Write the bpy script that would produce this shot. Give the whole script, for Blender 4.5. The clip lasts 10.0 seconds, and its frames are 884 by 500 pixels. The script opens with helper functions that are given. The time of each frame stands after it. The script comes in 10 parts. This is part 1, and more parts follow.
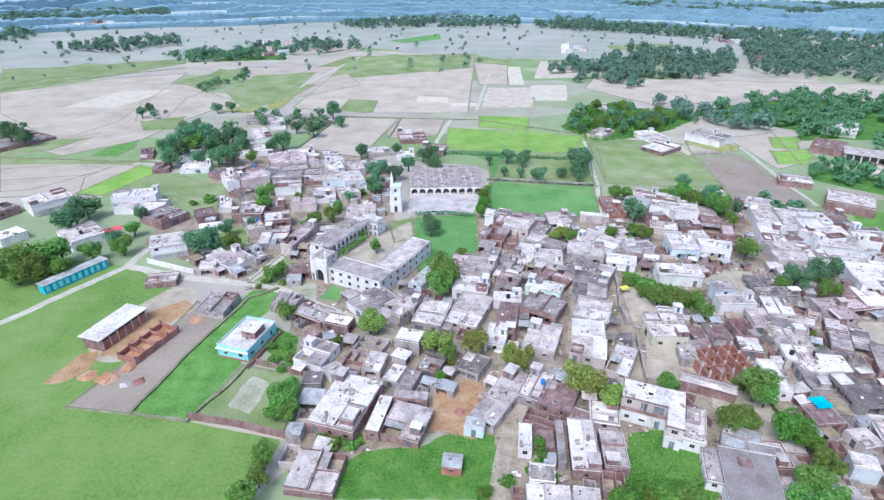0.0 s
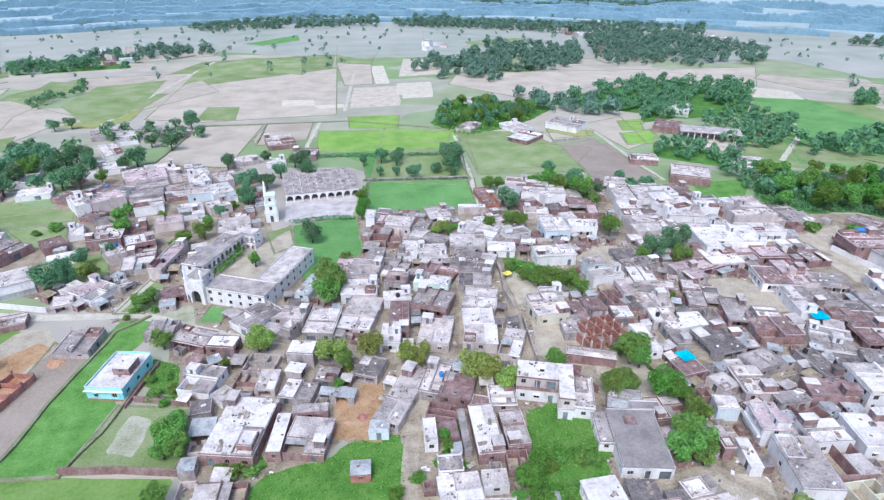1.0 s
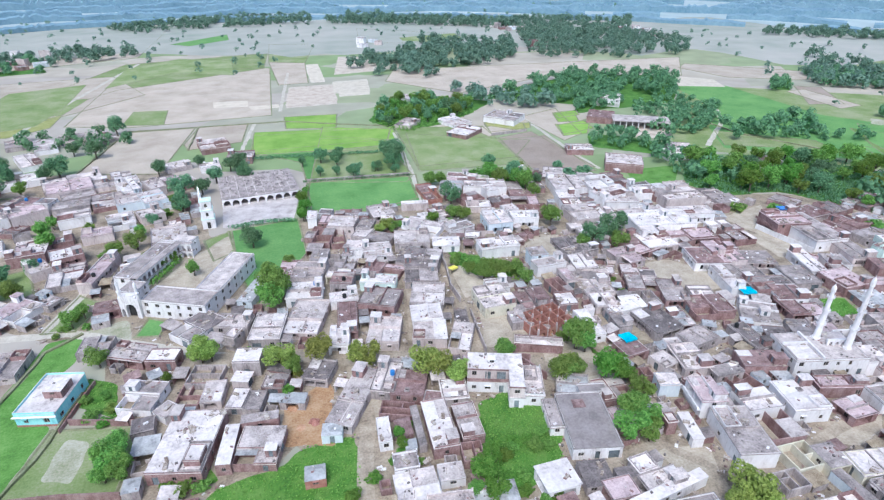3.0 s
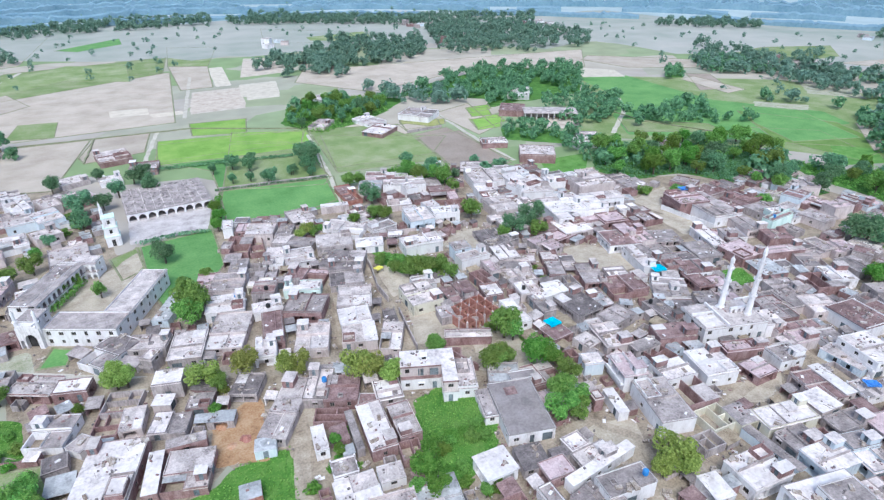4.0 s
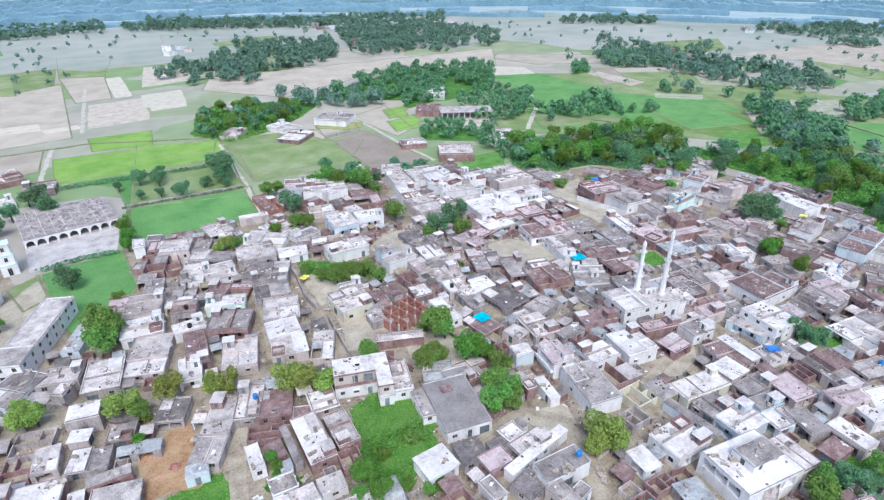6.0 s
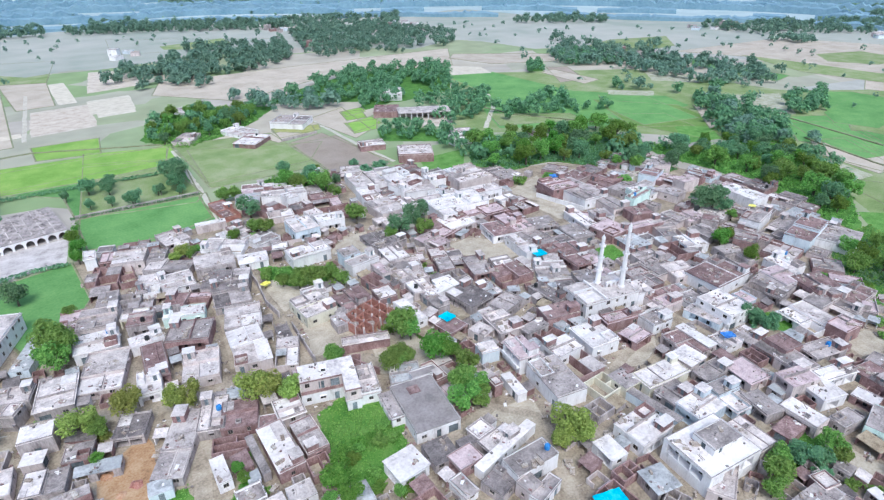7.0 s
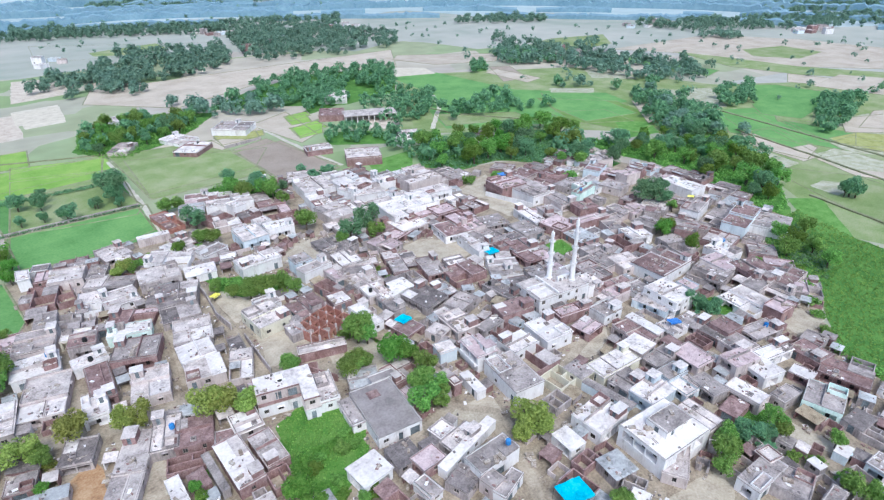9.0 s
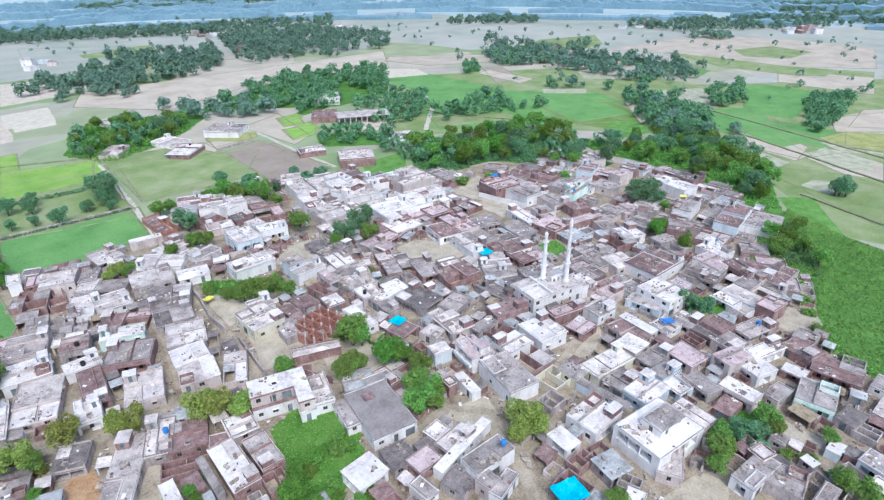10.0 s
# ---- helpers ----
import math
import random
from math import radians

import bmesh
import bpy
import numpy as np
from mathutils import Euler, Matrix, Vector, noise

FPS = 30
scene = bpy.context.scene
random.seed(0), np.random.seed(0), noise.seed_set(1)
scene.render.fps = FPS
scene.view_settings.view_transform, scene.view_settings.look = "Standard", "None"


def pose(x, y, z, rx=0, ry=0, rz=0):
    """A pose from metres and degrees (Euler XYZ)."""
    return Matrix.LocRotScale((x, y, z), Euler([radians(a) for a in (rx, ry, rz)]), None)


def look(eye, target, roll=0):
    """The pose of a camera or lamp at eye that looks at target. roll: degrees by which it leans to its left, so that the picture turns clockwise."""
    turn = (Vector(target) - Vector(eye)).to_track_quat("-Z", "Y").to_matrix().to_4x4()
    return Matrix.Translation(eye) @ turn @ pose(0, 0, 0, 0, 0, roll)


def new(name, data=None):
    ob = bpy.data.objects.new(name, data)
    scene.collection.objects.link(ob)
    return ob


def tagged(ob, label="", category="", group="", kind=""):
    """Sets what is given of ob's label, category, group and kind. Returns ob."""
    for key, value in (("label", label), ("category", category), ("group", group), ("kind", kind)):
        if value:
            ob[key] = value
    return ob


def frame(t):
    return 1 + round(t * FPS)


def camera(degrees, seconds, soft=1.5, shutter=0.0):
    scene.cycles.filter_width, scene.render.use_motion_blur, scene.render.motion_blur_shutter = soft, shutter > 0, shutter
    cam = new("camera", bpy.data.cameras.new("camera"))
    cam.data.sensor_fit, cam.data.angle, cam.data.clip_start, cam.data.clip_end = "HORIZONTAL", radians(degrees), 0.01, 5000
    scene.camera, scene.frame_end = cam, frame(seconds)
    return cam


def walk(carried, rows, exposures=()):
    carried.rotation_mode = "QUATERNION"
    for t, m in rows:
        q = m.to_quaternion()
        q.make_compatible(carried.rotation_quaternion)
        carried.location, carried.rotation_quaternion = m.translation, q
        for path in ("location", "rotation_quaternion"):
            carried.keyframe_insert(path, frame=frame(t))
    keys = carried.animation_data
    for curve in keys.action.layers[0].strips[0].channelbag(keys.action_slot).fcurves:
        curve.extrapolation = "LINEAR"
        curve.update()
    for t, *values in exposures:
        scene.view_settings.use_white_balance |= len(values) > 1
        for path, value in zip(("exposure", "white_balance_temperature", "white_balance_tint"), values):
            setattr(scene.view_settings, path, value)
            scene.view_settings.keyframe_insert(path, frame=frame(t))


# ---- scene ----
cam = camera(75.3, 10.0, soft=1.3)
PATH = [
    (0.0, 0.00, 0.00, 87.99, 0.00, 27.64, 0.35),
    (0.5, -0.08, 0.03, 88.14, 8.74, 27.65, 0.40),
    (0.8, -0.38, 0.16, 88.15, 12.53, 27.65, 0.33),
    (1.0, -0.58, 0.25, 88.16, 13.19, 27.66, 0.36),
    (1.5, -0.76, 0.33, 88.14, 13.98, 27.65, 0.46),
    (2.0, -0.65, 0.34, 88.19, 16.42, 27.64, 0.39),
    (2.2, -0.55, 0.29, 88.19, 17.12, 27.63, 0.35),
    (3.3, -0.02, 0.04, 88.19, 21.85, 28.16, 0.05),
    (3.5, 0.08, -0.01, 88.19, 24.41, 28.16, -0.00),
    (4.0, -0.01, 0.05, 88.39, 27.76, 28.22, -0.07),
    (4.5, 0.12, -0.12, 88.61, 29.22, 28.22, -0.15),
    (5.0, 0.13, -0.30, 88.77, 31.80, 28.23, -0.20),
    (5.5, 0.10, -0.38, 88.89, 33.88, 28.24, -0.19),
    (5.7, 0.10, -0.39, 88.90, 34.82, 28.20, -0.22),
    (6.8, 0.09, -0.45, 88.95, 39.06, 28.17, -0.28),
    (7.0, 0.09, -0.46, 88.96, 40.19, 28.16, -0.30),
    (7.5, -0.05, -0.40, 89.03, 42.05, 28.15, -0.33),
    (8.0, -0.06, -0.50, 89.18, 43.54, 28.15, -0.38),
    (8.5, -0.15, -0.51, 89.28, 44.71, 28.15, -0.37),
    (9.0, -0.24, -0.47, 89.37, 45.61, 28.12, -0.39),
    (9.5, -0.27, -0.37, 89.40, 46.05, 28.10, -0.37),
    (10.0, -0.28, -0.45, 89.51, 46.31, 28.04, -0.43),
]
walk(cam, [(t, pose(x, y, z, 90 - tilt, 0, -turn) @ pose(0, 0, 0, 0, 0, lean)) for t, x, y, z, turn, tilt, lean in PATH],
     exposures=[(0.0, 0.60, 5450, 3), (2.0, 0.56, 5600, 3), (3.5, 0.55, 5550, 1), (7.0, 0.55, 5600, 0), (10.0, 0.57, 5600, 0)])

# ---------------------------------------------------------------- sky and sun
SUN_HEIGHT, SUN_TURN = 55.0, -150.0      # degrees above the horizon; degrees clockwise from +y
sky_world = bpy.data.worlds.new("overcast_sky")
scene.world = sky_world
sky_world.use_nodes = True
sky_nodes = sky_world.node_tree.nodes
sky_tex = sky_nodes.new("ShaderNodeTexSky")
sky_tex.sky_type = "NISHITA"
sky_tex.sun_disc = False
sky_tex.sun_elevation = radians(SUN_HEIGHT)
sky_tex.sun_rotation = radians(SUN_TURN)
sky_tex.air_density, sky_tex.dust_density, sky_tex.ozone_density = 1.0, 4.0, 1.0
sky_nodes["Background"].inputs["Strength"].default_value = 0.15
sky_world.node_tree.links.new(sky_tex.outputs[0], sky_nodes["Background"].inputs["Color"])
sun = new("sun", bpy.data.lights.new("sun", "SUN"))
sun.data.energy, sun.data.angle, sun.data.color = 1.1, radians(20), (1.0, 0.96, 0.9)
sun_dir = Vector((math.sin(radians(SUN_TURN)), math.cos(radians(SUN_TURN)), math.tan(radians(SUN_HEIGHT))))
sun.matrix_world = look(sun_dir.normalized() * 300, (0, 0, 0))

# ---------------------------------------------------------------- materials
def surface(name, tones, large=0.12, small=2.5, rough=0.9, bump=0.3, spread=0.12, streak=1.0, metal=0.0, grain=0.35, island=False, patches=0.0):
    """A worn surface: three tones mixed by blotches of about 1/large metres, with grain, a tint of its own for every object, and relief."""
    m = bpy.data.materials.new(name)
    m.use_nodes = True
    n, l = m.node_tree.nodes, m.node_tree.links
    shader = n["Principled BSDF"]
    place = n.new("ShaderNodeNewGeometry").outputs["Position"]
    own = n.new("ShaderNodeObjectInfo").outputs["Random"]
    shift = n.new("ShaderNodeVectorMath")
    shift.operation = "MULTIPLY_ADD"
    shift.inputs[1].default_value = (1, 1, streak)
    l.new(place, shift.inputs[0])
    blot = n.new("ShaderNodeTexNoise")
    blot.inputs["Scale"].default_value, blot.inputs["Detail"].default_value, blot.inputs["Roughness"].default_value = large, 7, 0.65
    l.new(shift.outputs[0], blot.inputs["Vector"])
    fine = n.new("ShaderNodeTexNoise")
    fine.inputs["Scale"].default_value, fine.inputs["Detail"].default_value = small, 5
    l.new(shift.outputs[0], fine.inputs["Vector"])
    ramp = n.new("ShaderNodeValToRGB")
    ramp.color_ramp.elements[0].position, ramp.color_ramp.elements[0].color = 0.36, (*tones[0], 1)
    ramp.color_ramp.elements[1].position, ramp.color_ramp.elements[1].color = 0.62, (*tones[2], 1)
    mid = ramp.color_ramp.elements.new(0.47)
    mid.color = (*tones[1], 1)
    mixv = n.new("ShaderNodeMath")
    mixv.operation = "MULTIPLY_ADD"
    mixv.inputs[1].default_value = grain
    l.new(fine.outputs["Fac"], mixv.inputs[0])
    part_of = n.new("ShaderNodeMath")
    part_of.operation = "MULTIPLY"
    part_of.inputs[1].default_value = 1.0 - grain
    l.new(blot.outputs["Fac"], part_of.inputs[0])
    l.new(part_of.outputs[0], mixv.inputs[2])
    l.new(mixv.outputs[0], ramp.inputs["Fac"])
    tone = ramp.outputs[0]
    if patches:
        cells = n.new("ShaderNodeTexVoronoi")
        cells.distance = "CHEBYCHEV"
        cells.inputs["Scale"].default_value = 0.42
        l.new(place, cells.inputs["Vector"])
        one = n.new("ShaderNodeSeparateColor")
        l.new(cells.outputs["Color"], one.inputs[0])
        span = n.new("ShaderNodeMapRange")
        span.inputs["To Min"].default_value, span.inputs["To Max"].default_value = 1 - patches, 1 + patches
        l.new(one.outputs[0], span.inputs["Value"])
        mend = n.new("ShaderNodeHueSaturation")
        l.new(span.outputs[0], mend.inputs["Value"])
        l.new(tone, mend.inputs["Color"])
        tone = mend.outputs[0]
    tint = n.new("ShaderNodeHueSaturation")
    val = n.new("ShaderNodeMapRange")
    val.inputs["To Min"].default_value, val.inputs["To Max"].default_value = 1 - spread, 1 + spread
    if island:
        l.new(n.new("ShaderNodeNewGeometry").outputs["Random Per Island"], val.inputs["Value"])
    else:
        l.new(own, val.inputs["Value"])
    l.new(val.outputs[0], tint.inputs["Value"])
    l.new(tone, tint.inputs["Color"])
    l.new(tint.outputs[0], shader.inputs["Base Color"])
    shader.inputs["Roughness"].default_value, shader.inputs["Metallic"].default_value = rough, metal
    shader.inputs["Specular IOR Level"].default_value = 0.25
    if bump:
        b = n.new("ShaderNodeBump")
        b.inputs["Strength"].default_value, b.inputs["Distance"].default_value = bump, 0.05
        l.new(fine.outputs["Fac"], b.inputs["Height"])
        l.new(b.outputs[0], shader.inputs["Normal"])
    return m


def leafy(name, dark, light, spread=0.25):
    m = bpy.data.materials.new(name)
    m.use_nodes = True
    n, l = m.node_tree.nodes, m.node_tree.links
    shader = n["Principled BSDF"]
    ramp = n.new("ShaderNodeValToRGB")
    ramp.color_ramp.elements[0].color, ramp.color_ramp.elements[1].color = (*dark, 1), (*light, 1)
    l.new(n.new("ShaderNodeNewGeometry").outputs["Random Per Island"], ramp.inputs["Fac"])
    tint = n.new("ShaderNodeHueSaturation")
    own = n.new("ShaderNodeObjectInfo").outputs["Random"]
    for port, span in (("Value", spread), ("Hue", 0.03)):
        r = n.new("ShaderNodeMapRange")
        mean = 0.5 if port == "Hue" else 1.0
        r.inputs["To Min"].default_value, r.inputs["To Max"].default_value = mean - span, mean + span
        l.new(own, r.inputs["Value"])
        l.new(r.outputs[0], tint.inputs[port])
    l.new(ramp.outputs[0], tint.inputs["Color"])
    l.new(tint.outputs[0], shader.inputs["Base Color"])
    shader.inputs["Roughness"].default_value = 0.6
    shader.inputs["Specular IOR Level"].default_value = 0.3
    glow = n.new("ShaderNodeBsdfTranslucent")
    l.new(tint.outputs[0], glow.inputs["Color"])
    both = n.new("ShaderNodeMixShader")
    both.inputs[0].default_value = 0.48
    l.new(shader.outputs[0], both.inputs[1])
    l.new(glow.outputs[0], both.inputs[2])
    l.new(both.outputs[0], n["Material Output"].inputs["Surface"])
    return m


WALL = {
    "brick": surface("brick_wall", ((0.158, 0.092, 0.090), (0.247, 0.145, 0.142), (0.378, 0.262, 0.260)), 0.5, 5, streak=0.5),
    "red": surface("red_brick_wall", ((0.22, 0.085, 0.07), (0.32, 0.14, 0.115), (0.42, 0.24, 0.20)), 0.5, 5),
    "grey": surface("cement_wall", ((0.18, 0.153, 0.157), (0.325, 0.28, 0.282), (0.50, 0.435, 0.43)), 0.4, 3, streak=0.35),
    "white": surface("whitewashed_wall", ((0.50, 0.455, 0.46), (0.71, 0.67, 0.69), (0.80, 0.77, 0.79)), 0.35, 3, streak=0.3, spread=0.06),
    "pink": surface("faded_pink_wall", ((0.33, 0.27, 0.265), (0.50, 0.42, 0.415), (0.64, 0.555, 0.55)), 0.35, 3, streak=0.3),
    "cream": surface("cream_wall", ((0.44, 0.39, 0.31), (0.62, 0.57, 0.47), (0.70, 0.66, 0.57)), 0.35, 3, streak=0.3),
    "blue": surface("pale_blue_wall", ((0.42, 0.45, 0.50), (0.58, 0.63, 0.70), (0.68, 0.72, 0.77)), 0.35, 3, streak=0.3),
    "mint": surface("pale_mint_wall", ((0.42, 0.52, 0.49), (0.60, 0.73, 0.69), (0.72, 0.80, 0.77)), 0.35, 3, streak=0.3),
    "turquoise": surface("turquoise_wall", ((0.22, 0.52, 0.58), (0.30, 0.66, 0.72), (0.42, 0.74, 0.78)), 0.35, 3, streak=0.3, spread=0.05),
}
ROOF = {
    "pale": surface("pale_cement_roof", ((0.25, 0.212, 0.208), (0.48, 0.412, 0.405), (0.67, 0.592, 0.58)), 0.3, 2.6, spread=0.16, patches=0.14),
    "white": surface("limewashed_roof", ((0.38, 0.33, 0.333), (0.63, 0.56, 0.56), (0.77, 0.72, 0.715)), 0.16, 1.6, spread=0.08, patches=0.08),
    "grey": surface("weathered_cement_roof", ((0.155, 0.132, 0.133), (0.285, 0.243, 0.241), (0.44, 0.376, 0.37)), 0.32, 2.6, spread=0.18, patches=0.14),
    "dark": surface("blackened_cement_roof", ((0.084, 0.071, 0.073), (0.158, 0.133, 0.135), (0.273, 0.233, 0.232)), 0.4, 3.0, spread=0.16, patches=0.14),
    "rust": surface("reddish_earth_roof", ((0.126, 0.078, 0.078), (0.210, 0.133, 0.132), (0.347, 0.242, 0.240)), 0.45, 3.0, spread=0.16, patches=0.14),
    "pink": surface("pinkish_cement_roof", ((0.263, 0.194, 0.200), (0.452, 0.344, 0.360), (0.588, 0.470, 0.490)), 0.45, 3.0, spread=0.12, patches=0.12),
    "metal": surface("tin_sheet_roof", ((0.22, 0.21, 0.22), (0.36, 0.355, 0.37), (0.50, 0.49, 0.51)), 0.4, 2.0, rough=0.55, spread=0.1, patches=0.2),
    "bare": surface("bare_grey_cement_roof", ((0.20, 0.172, 0.175), (0.262, 0.226, 0.228), (0.33, 0.288, 0.288)), 0.22, 2.0, spread=0.03, patches=0.06),
    "thatch": surface("straw_thatch_roof", ((0.16, 0.12, 0.085), (0.27, 0.21, 0.15), (0.40, 0.33, 0.25)), 0.6, 6.0, spread=0.2),
    "blue": surface("blue_sheet_roof", ((0.10, 0.22, 0.36), (0.16, 0.34, 0.52), (0.30, 0.46, 0.60)), 0.4, 2.0, rough=0.6),
}
# near-black colour in place of the shade inside windows and doorways
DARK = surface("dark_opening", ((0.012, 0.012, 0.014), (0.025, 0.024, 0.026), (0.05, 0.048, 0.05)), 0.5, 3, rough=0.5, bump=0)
FRAME = surface("window_frame_wood", ((0.14, 0.10, 0.08), (0.26, 0.21, 0.18), (0.42, 0.38, 0.36)), 0.5, 4, spread=0.3)
DOOR = surface("painted_door", ((0.06, 0.07, 0.08), (0.13, 0.15, 0.17), (0.22, 0.25, 0.28)), 0.5, 4, spread=0.35)
BARK = surface("bark", ((0.05, 0.04, 0.03), (0.10, 0.08, 0.06), (0.18, 0.15, 0.12)), 0.8, 6)
STEEL = surface("rusty_steel", ((0.09, 0.05, 0.04), (0.16, 0.10, 0.08), (0.26, 0.20, 0.17)), 0.8, 6, metal=0.3, rough=0.7)
PLASTIC = {
    "black": surface("black_tank_plastic", ((0.012, 0.012, 0.014), (0.02, 0.02, 0.022), (0.04, 0.04, 0.042)), 0.5, 4, rough=0.45, spread=0.05),
    "blue": surface("blue_tank_plastic", ((0.015, 0.10, 0.30), (0.03, 0.17, 0.48), (0.08, 0.25, 0.55)), 0.5, 4, rough=0.45, spread=0.05),
    "white": surface("white_tank_plastic", ((0.5, 0.5, 0.5), (0.7, 0.7, 0.7), (0.8, 0.8, 0.8)), 0.5, 4, rough=0.45, spread=0.05),
}
TARP = {
    "cyan": surface("cyan_tarpaulin", ((0.01, 0.30, 0.46), (0.02, 0.42, 0.60), (0.06, 0.50, 0.68)), 0.6, 3, rough=0.5, spread=0.03),
    "blue": surface("blue_tarpaulin", ((0.03, 0.12, 0.42), (0.06, 0.20, 0.56), (0.14, 0.30, 0.62)), 0.6, 3, rough=0.5, spread=0.03),
    "yellow": surface("yellow_sheet", ((0.6, 0.52, 0.08), (0.75, 0.68, 0.14), (0.8, 0.74, 0.25)), 0.6, 3, rough=0.6, spread=0.03),
    "red": surface("red_awning_cloth", ((0.45, 0.05, 0.07), (0.62, 0.08, 0.11), (0.68, 0.16, 0.18)), 0.6, 3, rough=0.6, spread=0.03),
}
SOIL = {
    "green": ((0.105, 0.185, 0.04), (0.15, 0.24, 0.06), (0.20, 0.285, 0.09)),
    "lawn": ((0.09, 0.21, 0.06), (0.13, 0.27, 0.085), (0.18, 0.33, 0.11)),
    "lawn2": ((0.045, 0.12, 0.018), (0.085, 0.20, 0.03), (0.16, 0.27, 0.065)),
    "lime": ((0.15, 0.28, 0.05), (0.21, 0.36, 0.07), (0.30, 0.42, 0.11)),
    "lime2": ((0.07, 0.165, 0.035), (0.115, 0.245, 0.052), (0.18, 0.32, 0.09)),
    "grass": ((0.145, 0.205, 0.07), (0.21, 0.268, 0.108), (0.32, 0.33, 0.205)),
    "weeds": ((0.045, 0.12, 0.025), (0.075, 0.18, 0.035), (0.13, 0.25, 0.055)),
    "olive": ((0.22, 0.23, 0.07), (0.30, 0.31, 0.11), (0.38, 0.38, 0.18)),
    "fallow": ((0.345, 0.285, 0.235), (0.43, 0.362, 0.305), (0.51, 0.44, 0.38)),
    "brown": ((0.25, 0.20, 0.165), (0.31, 0.25, 0.212), (0.37, 0.305, 0.265)),
    "tan": ((0.24, 0.26, 0.15), (0.36, 0.35, 0.26), (0.48, 0.45, 0.38)),
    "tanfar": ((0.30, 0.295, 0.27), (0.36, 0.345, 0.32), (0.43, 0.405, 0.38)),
    "sand": ((0.44, 0.38, 0.315), (0.55, 0.485, 0.41), (0.64, 0.575, 0.50)),
    "sandpink": ((0.38, 0.30, 0.25), (0.50, 0.42, 0.36), (0.60, 0.53, 0.47)),
    "dirt": ((0.24, 0.135, 0.075), (0.38, 0.225, 0.125), (0.48, 0.335, 0.215)),
    "dirtpale": ((0.29, 0.24, 0.19), (0.41, 0.347, 0.28), (0.53, 0.462, 0.385)),
    "lane": ((0.20, 0.162, 0.128), (0.32, 0.263, 0.208), (0.46, 0.388, 0.315)),
    "path": ((0.36, 0.32, 0.27), (0.46, 0.415, 0.36), (0.57, 0.525, 0.47)),
    "village": ((0.15, 0.118, 0.09), (0.265, 0.213, 0.165), (0.41, 0.342, 0.272)),
    "bund": ((0.15, 0.165, 0.09), (0.215, 0.22, 0.13), (0.31, 0.30, 0.21)),
    "hedge": ((0.03, 0.06, 0.015), (0.05, 0.10, 0.025), (0.09, 0.15, 0.04)),
    "paving": ((0.28, 0.24, 0.24), (0.44, 0.39, 0.39), (0.58, 0.53, 0.53)),
    "rubble": ((0.30, 0.14, 0.08), (0.42, 0.22, 0.13), (0.50, 0.34, 0.24)),
}
EARTH = {k: surface(k + "_earth", v, 0.06 if k in ("green", "lawn", "fallow", "tanfar", "brown", "grass", "lime") else 0.22, 1.3 if k in ("green", "lawn", "brown") else 2.2,
                    rough=0.95, bump=0.2, spread=0.06) for k, v in SOIL.items()}
LEAF = {
    "g": leafy("green_leaves", (0.13, 0.245, 0.05), (0.31, 0.47, 0.12)),
    # dark green, lightened to carry the haze over the farther groves
    "d": leafy("dark_green_leaves", (0.11, 0.23, 0.12), (0.235, 0.41, 0.215)),
    "y": leafy("olive_yellow_leaves", (0.22, 0.28, 0.06), (0.45, 0.52, 0.15)),
    "b": leafy("bright_green_leaves", (0.10, 0.22, 0.03), (0.23, 0.38, 0.075)),
    # haze over the far woods is put into this pale blue-green
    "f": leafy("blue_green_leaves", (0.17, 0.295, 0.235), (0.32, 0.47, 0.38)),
}


